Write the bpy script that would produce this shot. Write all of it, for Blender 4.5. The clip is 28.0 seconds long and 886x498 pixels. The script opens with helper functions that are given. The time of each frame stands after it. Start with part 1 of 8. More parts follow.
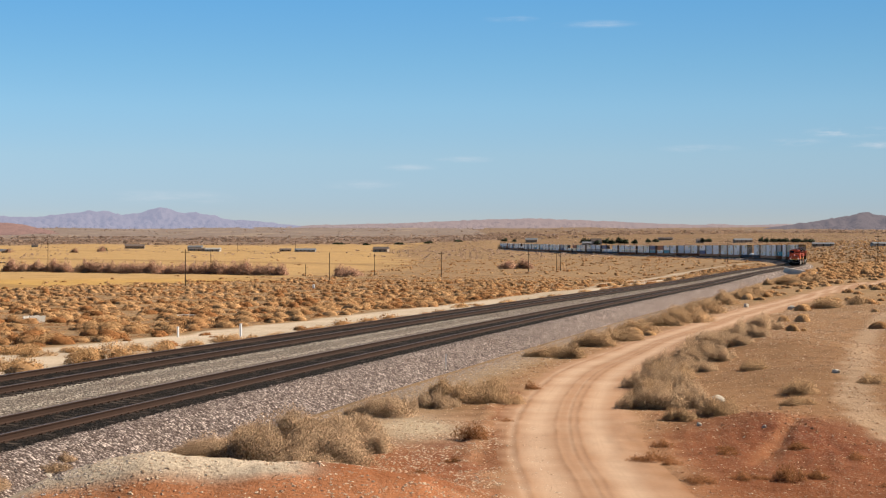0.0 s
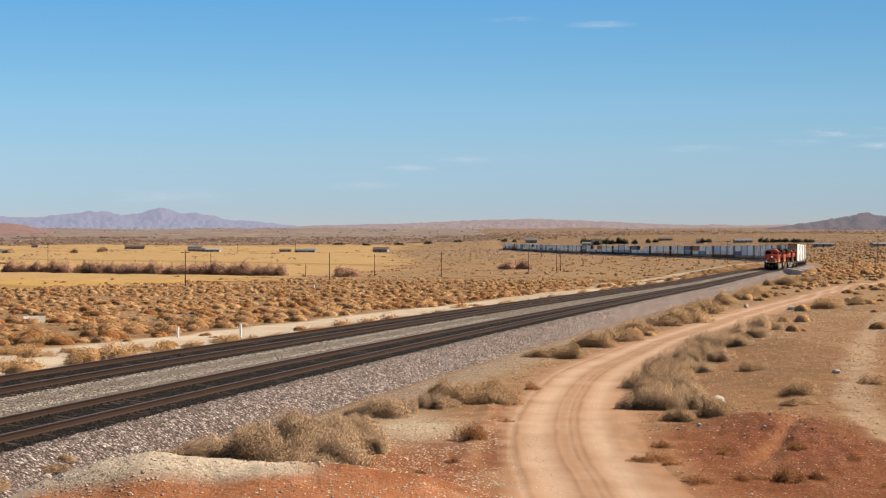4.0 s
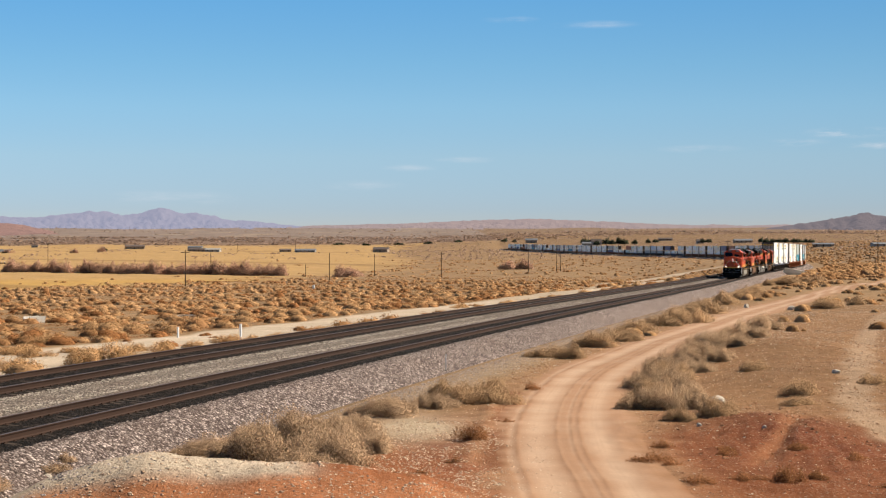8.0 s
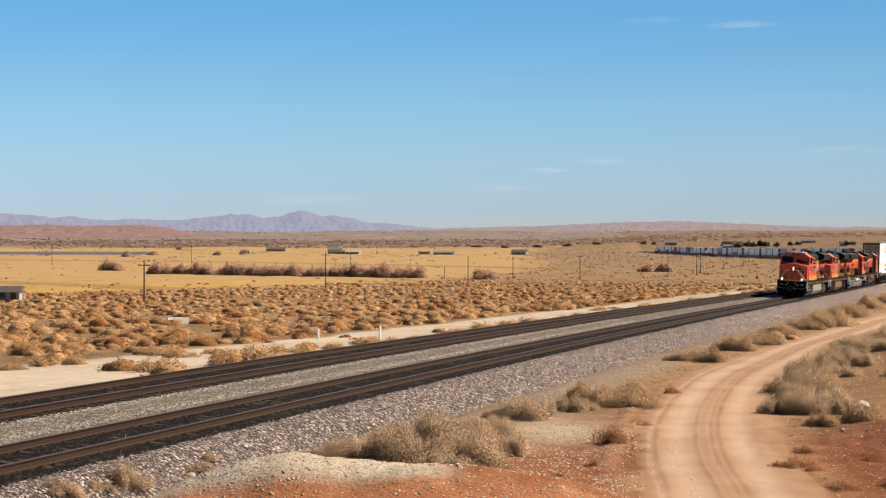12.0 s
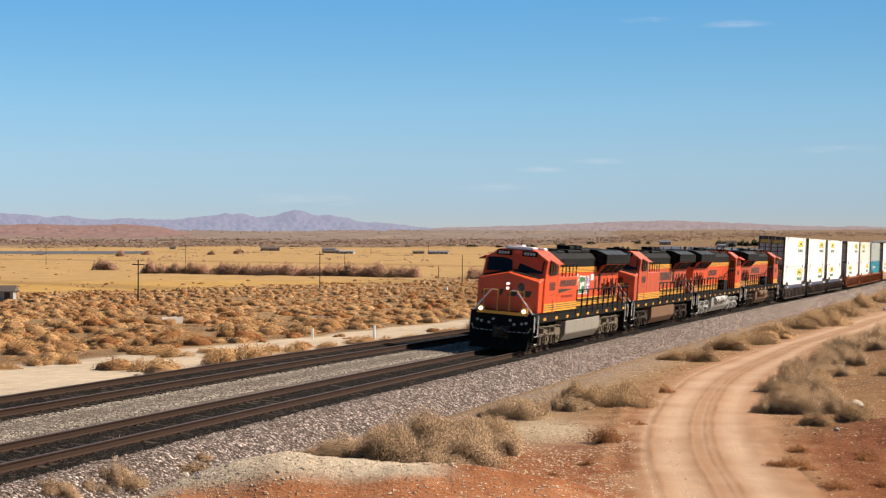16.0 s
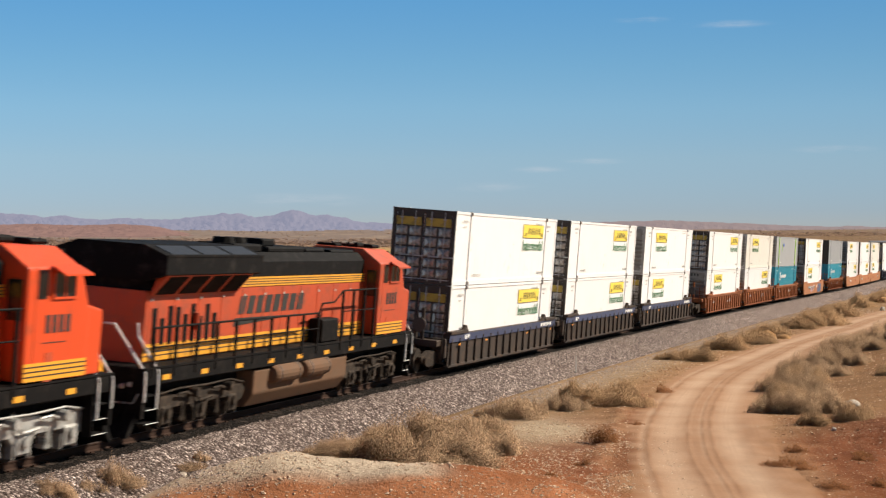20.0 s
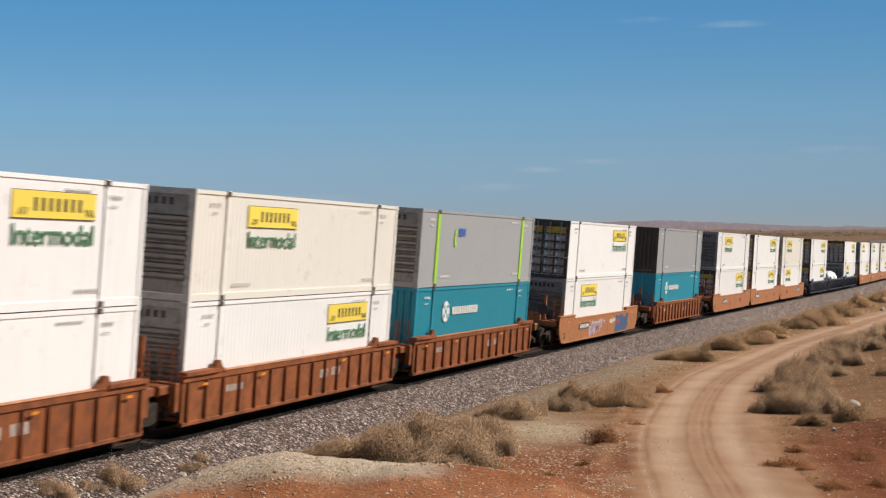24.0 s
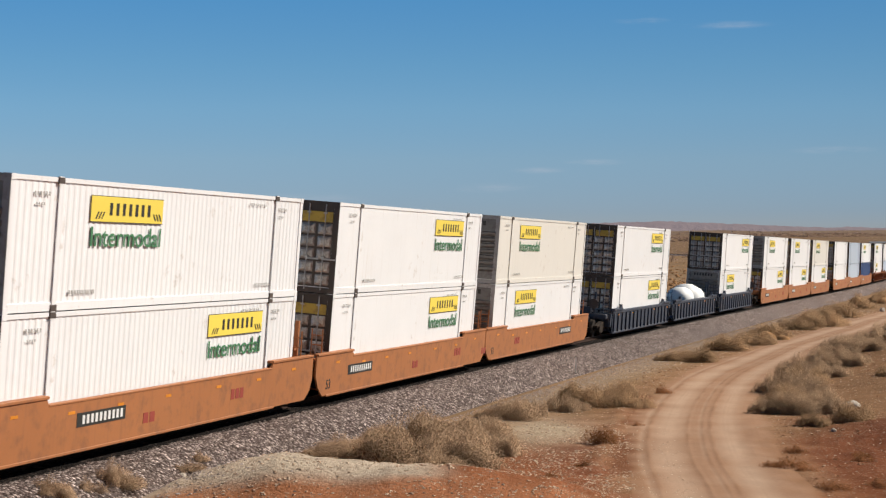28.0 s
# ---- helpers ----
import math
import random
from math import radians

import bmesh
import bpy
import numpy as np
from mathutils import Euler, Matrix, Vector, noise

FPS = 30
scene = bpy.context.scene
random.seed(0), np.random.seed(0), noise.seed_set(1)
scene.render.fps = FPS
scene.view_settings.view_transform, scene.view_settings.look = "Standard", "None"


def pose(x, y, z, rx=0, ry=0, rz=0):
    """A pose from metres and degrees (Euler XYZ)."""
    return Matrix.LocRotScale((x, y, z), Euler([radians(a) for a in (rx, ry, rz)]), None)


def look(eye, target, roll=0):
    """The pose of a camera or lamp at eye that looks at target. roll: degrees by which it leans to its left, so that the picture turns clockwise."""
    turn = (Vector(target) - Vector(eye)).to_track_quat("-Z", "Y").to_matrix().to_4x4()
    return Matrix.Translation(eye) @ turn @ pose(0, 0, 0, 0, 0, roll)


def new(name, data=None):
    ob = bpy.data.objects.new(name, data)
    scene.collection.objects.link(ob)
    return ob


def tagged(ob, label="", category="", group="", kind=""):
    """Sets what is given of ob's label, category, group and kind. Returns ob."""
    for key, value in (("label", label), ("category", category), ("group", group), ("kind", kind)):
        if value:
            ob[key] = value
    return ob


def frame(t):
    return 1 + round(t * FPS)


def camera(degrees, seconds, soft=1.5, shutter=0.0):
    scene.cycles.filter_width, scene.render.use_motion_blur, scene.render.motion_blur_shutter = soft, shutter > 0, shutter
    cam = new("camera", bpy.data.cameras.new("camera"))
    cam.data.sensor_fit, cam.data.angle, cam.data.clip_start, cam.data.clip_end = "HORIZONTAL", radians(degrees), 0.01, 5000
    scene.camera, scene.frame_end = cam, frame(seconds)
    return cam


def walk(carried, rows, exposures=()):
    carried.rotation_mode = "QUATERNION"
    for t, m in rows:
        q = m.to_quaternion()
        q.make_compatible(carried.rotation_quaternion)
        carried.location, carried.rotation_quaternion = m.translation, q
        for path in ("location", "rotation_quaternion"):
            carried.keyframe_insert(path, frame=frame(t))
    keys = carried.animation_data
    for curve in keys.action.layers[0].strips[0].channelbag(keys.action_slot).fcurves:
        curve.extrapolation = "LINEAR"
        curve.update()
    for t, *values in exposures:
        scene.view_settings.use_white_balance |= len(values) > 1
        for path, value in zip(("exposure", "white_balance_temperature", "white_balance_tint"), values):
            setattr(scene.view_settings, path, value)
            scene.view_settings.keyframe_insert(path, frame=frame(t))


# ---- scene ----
EYE = 4.85                       # the eye's height over the near rails
cam = camera(29.48, 28.0, soft=1.25, shutter=0.25)
PAN = ((0, 0.0, -0.25), (1.5, 0.0, -0.24), (8.5, 0.0, -0.236), (9.0, -0.084, -0.245), (9.5, -0.347, -0.256),
       (10.0, -1.814, -0.24), (10.5, -2.945, -0.21), (11.0, -3.922, -0.199), (11.5, -4.646, -0.162),
       (12.0, -4.708, -0.154), (12.5, -4.703, -0.155), (14.5, -4.652, -0.173), (15.5, -4.566, -0.172),
       (16.0, -4.514, -0.173), (17.0, -4.461, -0.176), (18.0, -4.438, -0.182), (20.0, -4.423, -0.177),
       (24.0, -4.418, -0.173), (27.0, -4.416, -0.17), (28.0, -4.414, -0.147))
walk(cam, [(t, pose(0, 0, EYE, 90 + tilt, 0, -turn)) for t, turn, tilt in PAN],
     exposures=[(0, 0.77, 6500, 10), (9, 0.77, 6500, 10), (12, 0.8, 6500, 10), (17, 0.78, 6500, 10), (19, 0.66, 6500, 10), (21, 0.42, 6450, 10), (24, 0.22, 6100, 10), (28, 0.21, 6050, 10)])

# ---- sky and sun ----
SUN_TURN, SUN_UP = radians(64), radians(39)      # to the right of the view's first direction
sun_way = Vector((math.sin(SUN_TURN) * math.cos(SUN_UP), math.cos(SUN_TURN) * math.cos(SUN_UP), math.sin(SUN_UP)))
world = bpy.data.worlds.new("world")
scene.world = world
world.use_nodes = True
wn, wl = world.node_tree.nodes, world.node_tree.links
sky = wn.new("ShaderNodeTexSky")
sky.sky_type, sky.sun_disc = "NISHITA", False
sky.sun_elevation, sky.sun_rotation = SUN_UP, SUN_TURN
sky.altitude, sky.air_density, sky.dust_density, sky.ozone_density = 800, 1.0, 0.5, 3.0
wn["Background"].inputs["Strength"].default_value = 0.068
# the clear dry air turns blue quickly above the horizon
way = wn.new("ShaderNodeTexCoord")
steep = wn.new("ShaderNodeMapping")
steep.inputs["Scale"].default_value, steep.inputs["Location"].default_value = (1, 1, 2.1), (0, 0, 0.02)
unit = wn.new("ShaderNodeVectorMath")
unit.operation = "NORMALIZE"
wl.new(way.outputs["Generated"], steep.inputs["Vector"])
wl.new(steep.outputs["Vector"], unit.inputs[0])
wl.new(unit.outputs[0], sky.inputs["Vector"])
tint = wn.new("ShaderNodeMix")
tint.data_type, tint.blend_type = "RGBA", "MULTIPLY"
tint.inputs[0].default_value = 1.0
# pale dusty air along the horizon, deep blue above
climb = wn.new("ShaderNodeSeparateXYZ")
wl.new(way.outputs["Generated"], climb.inputs[0])
level = wn.new("ShaderNodeValToRGB")
for spot, shade in ((0.0, (0.52, 0.45, 0.50)), (0.02, (0.54, 0.523, 0.562)), (0.05, (0.686, 0.694, 0.638)), (0.08, (0.69, 0.817, 0.744)), (0.105, (0.615, 0.845, 0.797)), (0.15, (0.49, 0.86, 0.90)), (0.6, (0.13, 0.22, 0.27))):
    point = level.color_ramp.elements[0] if spot == 0 else level.color_ramp.elements[-1] if spot == 0.6 else level.color_ramp.elements.new(spot)
    point.position, point.color = spot, (*shade, 1)
wl.new(climb.outputs["Z"], level.inputs["Fac"])
clear = wn.new("ShaderNodeVectorMath")
clear.operation, clear.inputs[1].default_value = "MULTIPLY", (1.42, 1.42, 1.42)
wl.new(level.outputs["Color"], clear.inputs[0])
wl.new(clear.outputs[0], tint.inputs[7])
wl.new(sky.outputs["Color"], tint.inputs[6])
# the blue deepens to the right; thin wisps of high cloud hang in it
side = wn.new("ShaderNodeMapRange")
side.inputs["From Min"].default_value, side.inputs["From Max"].default_value, side.inputs["To Min"].default_value, side.inputs["To Max"].default_value = -0.5, 0.5, 1.38, 0.62
wl.new(climb.outputs["X"], side.inputs["Value"])
deep = wn.new("ShaderNodeVectorMath")
deep.operation = "SCALE"
wl.new(tint.outputs[2], deep.inputs[0])
wl.new(side.outputs[0], deep.inputs["Scale"])
streak = wn.new("ShaderNodeTexNoise")
streak.inputs["Scale"].default_value, streak.inputs["Detail"].default_value, streak.inputs["Roughness"].default_value = 22.0, 6, 0.62
thin = wn.new("ShaderNodeMapping")
thin.inputs["Scale"].default_value = (1.4, 1, 9)
wl.new(way.outputs["Generated"], thin.inputs["Vector"])
wl.new(thin.outputs["Vector"], streak.inputs["Vector"])
fray = wn.new("ShaderNodeMapRange")
fray.inputs["From Min"].default_value, fray.inputs["From Max"].default_value = 0.42, 0.68
wl.new(streak.outputs["Fac"], fray.inputs["Value"])
veil = deep.outputs[0]
for wx, wz, wide_, high_, much in ((0.234, 0.0632, 0.030, 0.0042, 0.75), (0.246, 0.0555, 0.016, 0.003, 0.6), (0.205, 0.058, 0.022, 0.003, 0.4), (0.09, 0.1275, 0.03, 0.003, 0.3), (0.04, 0.131, 0.02, 0.003, 0.22),
                                   (0.013, 0.0487, 0.022, 0.0026, 0.35), (-0.02, 0.044, 0.02, 0.003, 0.3), (0.15, 0.0547, 0.03, 0.003, 0.28), (-0.047, 0.0336, 0.03, 0.004, 0.25), (-0.16, 0.026, 0.05, 0.006, 0.25)):
    off = wn.new("ShaderNodeVectorMath")
    off.operation, off.inputs[1].default_value = "SUBTRACT", (wx, 0, wz)
    wl.new(way.outputs["Generated"], off.inputs[0])
    size_ = wn.new("ShaderNodeVectorMath")
    size_.operation, size_.inputs[1].default_value = "MULTIPLY", (1 / wide_, 0, 1 / high_)
    wl.new(off.outputs[0], size_.inputs[0])
    far_ = wn.new("ShaderNodeVectorMath")
    far_.operation = "LENGTH"
    wl.new(size_.outputs[0], far_.inputs[0])
    fade = wn.new("ShaderNodeMapRange")
    fade.interpolation_type = "SMOOTHSTEP"
    fade.inputs["From Min"].default_value, fade.inputs["From Max"].default_value, fade.inputs["To Min"].default_value, fade.inputs["To Max"].default_value = 1.0, 0.2, 0.0, much
    wl.new(far_.outputs["Value"], fade.inputs["Value"])
    both = wn.new("ShaderNodeMath")
    both.operation = "MULTIPLY"
    wl.new(fade.outputs["Result"], both.inputs[0])
    wl.new(fray.outputs["Result"], both.inputs[1])
    wisp = wn.new("ShaderNodeMix")
    wisp.data_type = "RGBA"
    wisp.inputs[7].default_value = (6.2, 6.5, 7.0, 1)
    wl.new(both.outputs[0], wisp.inputs[0])
    wl.new(veil, wisp.inputs[6])
    veil = wisp.outputs[2]
wl.new(veil, wn["Background"].inputs["Color"])
sun = new("sun", bpy.data.lights.new("sun", "SUN"))
sun.data.energy, sun.data.angle, sun.data.color = 5.0, radians(0.53), (1.0, 0.89, 0.74)
sun.matrix_world = look(sun_way * 100, (0, 0, 0))

# ---- the line of the railway: bend, height and lean along it ----
BEND_AT = (-20, 40, 90, 140, 200, 260, 320, 380, 440, 500, 560, 640, 720, 820, 950, 1100, 1300, 1500, 1750, 2000, 2300)
BEND = (6.69, 4.75, 3.08, 1.53, 0.09, -0.26, 0.38, 0.7, -0.47, -2.9, -5.39, -7.21, -7.49, -6.62, -4.72, -2.33, 0.19, 1.32,
        1.57, 1.53, 1.47)
RISE_AT = (-20, 60, 140, 240, 340, 440, 560, 720, 900, 1150, 1400, 1700, 2000, 2300)
RISE = (1.82, 1.25, 0.82, 0.26, 0.06, -0.41, -0.98, -1.32, -1.93, -2.64, -2.71, -2.22, -1.9, -1.83)
LEAN_AT, LEAN = (-20, 60, 140, 240, 340, 500), (3.4, 4.65, 3.7, 2.2, 1.4, 0.3)
STACK = 6.15                     # a double stack's height over the rails
STEP = 2.0
SG = np.arange(-320, 2500, STEP)
_k = np.interp(SG, BEND_AT, BEND) * 1e-4
_i = int(round((60 - SG[0]) / STEP))
TH = np.concatenate([[0], np.cumsum((_k[1:] + _k[:-1]) / 2 * STEP)])
TH = TH - TH[_i] + radians(12.887)
_dx, _dy = np.sin(TH) * STEP, np.cos(TH) * STEP
PX = np.concatenate([[0], np.cumsum((_dx[1:] + _dx[:-1]) / 2)])
PY = np.concatenate([[0], np.cumsum((_dy[1:] + _dy[:-1]) / 2)])
PX, PY = PX - PX[_i] - 4.918, PY - PY[_i] + 62.407
PZ = np.mean([np.interp(SG + d, RISE_AT, RISE) for d in (-20, -10, 0, 10, 20)], axis=0) + EYE
PC = np.radians(np.interp(SG, LEAN_AT, LEAN))
# from the cars' sunny flank at roof height to the middle of the track at rail height
_o = -STACK * np.sin(PC) - 1.295 * np.cos(PC)
CX, CY = PX + np.cos(TH) * _o, PY - np.sin(TH) * _o
CZ = PZ - STACK * np.cos(PC) + 1.295 * np.sin(PC)


def line_at(s, off=0.0, up=0.0):
    """A place beside the line: s metres along it, off metres to the side of the dirt road, up metres over the rails."""
    th, c = np.interp(s, SG, TH), np.interp(s, SG, PC)
    x, y, z = np.interp(s, SG, CX), np.interp(s, SG, CY), np.interp(s, SG, CZ)
    o = off * np.cos(c) + up * np.sin(c)
    return np.array((x + np.cos(th) * o, y - np.sin(th) * o, z - off * np.sin(c) + up * np.cos(c)))


def car_pose(s, half):
    """The pose of a car whose middle is at s, on trucks half a wheelbase from it: x ahead, y to the sunny side."""
    a, b = Vector(line_at(s - half)), Vector(line_at(s + half))
    x = (a - b).normalized()
    th, c = np.interp(s, SG, TH), np.interp(s, SG, PC)
    up = Vector((np.cos(th) * np.sin(c), -np.sin(th) * np.sin(c), np.cos(c)))
    y = up.cross(x).normalized()
    z = x.cross(y)
    m = Matrix((x, y, z)).transposed().to_4x4()
    m.translation = (a + b) / 2
    return m


SPEED, S_REF = 25.91, 36.23 + 21 * 25.91      # metres a second; the first stack's leading end at the start


def run(t):
    """How far the train has come at t; it creeps at the very end."""
    return SPEED * (t if t < 27.6 else 27.6 + 0.17 * math.sin(min(t - 27.6, 0.4) / 0.4 * math.pi / 2))


TIMES = [float(t) for t in range(28)] + [27.3, 27.6, 27.8, 28.0]


# ---- the lie of the land ----
def smooth(a, b, v):
    t = np.clip((v - a) / (b - a), 0, 1)
    return t * t * (3 - 2 * t)


def side_of_line(x, y):
    """How far a place lies beside the line, to the side of the dirt road, and where along it."""
    s = np.interp(y, CY, SG)
    return (x - np.interp(s, SG, CX)) * np.cos(np.interp(s, SG, TH)), s


def waves(x, y, size, seed):
    """Smooth uneven waves between about -1 and 1."""
    v = 0
    for n in range(5):
        a = seed * 1.7 + n * 2.399
        v = v + np.sin((x * np.cos(a) + y * np.sin(a)) / size * (1 + 0.37 * n) * 6.28 + a * 5 + 1.3 * np.sin((x * np.sin(a) - y * np.cos(a)) / size * 2.1 + n))
    return v / 3.2


GULLY = ((12.1, 56.2), (8.4, 44.7))


def land(x, y):
    x, y = np.asarray(x, float), np.asarray(y, float)
    r = np.hypot(x, y)
    d, s = side_of_line(x, y)
    base = np.interp(s, SG, CZ) - 1.05
    left = EYE + np.interp(r, (0, 60, 100, 200, 300, 450, 600, 800, 1200, 1600, 2000, 2500, 3000, 4000, 4900),
                           (-6, -6, -6.4, -8.2, -10, -12.3, -13.2, -13, -11.5, -10, -8.6, -4.5, 3, 24, 44))
    right = EYE + np.interp(r, (0, 40, 150, 300, 500, 700, 1000, 1500, 2000, 3000, 4000, 4900),
                            (-6, -6, -6.2, -6.7, -7.5, -7, -4, 1, 6, 16, 28, 42))
    left = left + waves(x, y, 45, 1) * 0.22 * smooth(60, 140, r) + waves(x, y, 420, 2) * 1.5 * smooth(900, 2500, r)
    right = right + waves(x, y, 30, 3) * 0.25 + waves(x, y, 9, 5) * 0.03 * (1 - smooth(150, 300, r)) + waves(x, y, 500, 4) * 2 * smooth(900, 2500, r)
    grip = smooth(2350, 1900, y)
    base = base * grip + (left * smooth(400, -400, d) + right * smooth(-400, 400, d)) * (1 - grip)
    z = np.where(d < 0, base + (left - base) * smooth(9, 48 + 0.1 * np.maximum(r - 500, 0), -d), base + (right - base) * smooth(4, 26 + 0.22 * np.maximum(r - 350, 0), d))
    # the bank beside the dirt road, the red mound and the pale crest
    z = z + 0.9 * np.exp(-((x - 18.5) / 5.5) ** 2 - ((y - 86) / 17) ** 2) + 0.45 * np.exp(-((x - 10.6) / 2.6) ** 2 - ((y - 52) / 4.5) ** 2)
    # a berm of spoil between the eye and the ballast
    z = z + np.interp(x, (-11, -8.9, -7.5, -6.4, -5.2, -4, -2.2, -0.5, 1, 2.4), (0, 0.45, 0.86, 1.06, 0.96, 0.9, 0.88, 0.66, 0.15, 0)) * np.exp(-((y - 36.5 - 0.3 * waves(x, y, 6, 33)) / 2.7) ** 2) * (1 + 0.02 * waves(x, y, 1.7, 35) + 0.012 * waves(x, y, 0.8, 36))
    # a washed gully in the red mound, and the crumbled bank left of the road
    for (ax, ay), (bx, by), deep, half in ((*GULLY, -0.13, 0.28), ((1.9, 62), (0.5, 43), 0.07, 0.3)):
        t = np.clip(((x - ax) * (bx - ax) + (y - ay) * (by - ay)) / ((bx - ax) ** 2 + (by - ay) ** 2), 0, 1)
        z = z + deep * np.exp(-((x - ax - t * (bx - ax)) ** 2 + (y - ay - t * (by - ay)) ** 2) / half ** 2) * (1 + 0.4 * waves(x, y, 2.5, 81))
    z = z + 0.05 * waves(x, y, 1.6, 83) * np.exp(-((x - 10.5) / 5) ** 2 - ((y - 48) / 9) ** 2)
    # the mound that the eye stands on
    z = np.where(r < 16, np.maximum(z, EYE - 1.75 - 4.3 * smooth(3.5, 15, r)), z)
    return z


# ---- building blocks ----
class Shape:
    """Vertices and faces that grow box by box, tube by tube."""

    def __init__(self):
        self.v, self.f, self.cuts = [], [], []

    def add(self, verts, faces):
        n = len(self.v)
        self.cuts.append((n, len(self.f)))
        self.v += [tuple(p) for p in verts]
        self.f += [tuple(i + n for i in q) for q in faces]
        return self

    def box(self, x0, x1, y0, y1, z0, z1, c=0.0):
        """A box; c cuts its four long edges and ends a little."""
        if c <= 0:
            return self.add([(x, y, z) for x in (x0, x1) for y in (y0, y1) for z in (z0, z1)],
                            [(0, 1, 3, 2), (4, 6, 7, 5), (0, 4, 5, 1), (2, 3, 7, 6), (0, 2, 6, 4), (1, 5, 7, 3)])
        ring = [(y0 + c, z0), (y1 - c, z0), (y1, z0 + c), (y1, z1 - c), (y1 - c, z1), (y0 + c, z1), (y0, z1 - c), (y0, z0 + c)]
        return self.prism(ring, x0, x1)

    def prism(self, ring, a, b, axis="x"):
        """A closed outline, anticlockwise, drawn out from a to b along an axis."""
        n = len(ring)
        at = {"x": lambda p, t: (t, p[0], p[1]), "y": lambda p, t: (p[0], t, p[1]), "z": lambda p, t: (p[0], p[1], t)}[axis]
        faces = [(i, (i + 1) % n, n + (i + 1) % n, n + i) for i in range(n)] + [tuple(range(n - 1, -1, -1)), tuple(range(n, 2 * n))]
        return self.add([at(p, a) for p in ring] + [at(p, b) for p in ring], faces)

    def tube(self, path, r, n=6, close=True):
        """A round bar along a path of places."""
        pts = [Vector(p) for p in path]
        rings = []
        for i, p in enumerate(pts):
            d = (pts[min(i + 1, len(pts) - 1)] - pts[max(i - 1, 0)]).normalized()
            u = d.cross(Vector((0, 0, 1)) if abs(d.z) < 0.9 else Vector((1, 0, 0))).normalized()
            w = d.cross(u)
            rad = r[i] if isinstance(r, (list, tuple)) else r
            rings.append([p + (u * math.cos(a) + w * math.sin(a)) * rad for a in [2 * math.pi * k / n for k in range(n)]])
        faces = [(i * n + k, i * n + (k + 1) % n, (i + 1) * n + (k + 1) % n, (i + 1) * n + k) for i in range(len(pts) - 1) for k in range(n)]
        if close:
            faces += [tuple(range(n - 1, -1, -1)), tuple(range((len(pts) - 1) * n, len(pts) * n))]
        return self.add([p for ring in rings for p in ring], faces)

    def disc(self, x, y0, y1, z, r, n=16):
        """A wheel or plug lying across the car."""
        return self.prism([(x + r * math.cos(2 * math.pi * k / n), z + r * math.sin(2 * math.pi * k / n)) for k in range(n)], y0, y1, "y")

    def quad(self, a, b, c, d):
        return self.add([a, b, c, d], [(0, 1, 2, 3)])

    def mesh(self, name, material, fix=True):
        me = bpy.data.meshes.new(name)
        me.from_pydata(self.v, [], self.f)
        if fix and len(self.f) < 20000:
            bm = bmesh.new()
            bm.from_mesh(me)
            bmesh.ops.recalc_face_normals(bm, faces=bm.faces)
            bm.to_mesh(me)
            bm.free()
        for m in material if isinstance(material, (list, tuple)) else [material]:
            me.materials.append(m)
        return me


def part(name, shape, material, parent=None, label="", at=None):
    """Links a shape, or a mesh that is there already, as one object under a thing or part."""
    ob = new(name, shape if isinstance(shape, bpy.types.Mesh) else shape.mesh(name, material))
    if parent:
        ob.parent = parent
    if at is not None:
        ob.matrix_basis = at if isinstance(at, Matrix) else Matrix.Translation(at)
    return tagged(ob, label)


def each(name, shape, material, parent, label=""):
    """Links every piece of a shape as an object of its own."""
    ends = shape.cuts[1:] + [(len(shape.v), len(shape.f))]
    for (v0, f0), (v1, f1) in zip(shape.cuts, ends):
        part(name, Shape().add(shape.v[v0:v1], [tuple(i - v0 for i in q) for q in shape.f[f0:f1]]), material, parent, label)


def rounded(ob, width=0.03, segments=2):
    m = ob.modifiers.new("edges", "BEVEL")
    m.width, m.segments, m.limit_method = width, segments, "ANGLE"
    return ob


def soft_shade(ob):
    ob.data.polygons.foreach_set("use_smooth", [True] * len(ob.data.polygons))
    return ob


# ---- materials ----
def nodes_of(name):
    m = bpy.data.materials.new(name)
    m.use_nodes = True
    return m, m.node_tree.nodes, m.node_tree.links, m.node_tree.nodes["Principled BSDF"]


def math_node(n, l, op, a, b=None, c=None):
    k = n.new("ShaderNodeMath")
    k.operation = op
    for i, v in enumerate((a, b, c)):
        if v is None:
            continue
        if isinstance(v, (int, float)):
            k.inputs[i].default_value = v
        else:
            l.new(v, k.inputs[i])
    return k.outputs[0]


def noise_node(n, l, where, scale, detail=4, rough=0.6, stretch=None):
    if stretch:
        mp = n.new("ShaderNodeMapping")
        mp.inputs["Scale"].default_value = stretch
        l.new(where, mp.inputs["Vector"])
        where = mp.outputs["Vector"]
    k = n.new("ShaderNodeTexNoise")
    k.inputs["Scale"].default_value, k.inputs["Detail"].default_value, k.inputs["Roughness"].default_value = scale, detail, rough
    l.new(where, k.inputs["Vector"])
    return k.outputs["Fac"]


def mix_node(n, l, fac, a, b, kind="MIX"):
    k = n.new("ShaderNodeMix")
    k.data_type, k.blend_type = "RGBA", kind
    for i, v in ((0, fac), (6, a), (7, b)):
        if isinstance(v, (int, float)):
            k.inputs[i].default_value = v
        elif isinstance(v, tuple):
            k.inputs[i].default_value = (*v, 1) if len(v) == 3 else v
        else:
            l.new(v, k.inputs[i])
    return k.outputs[2]


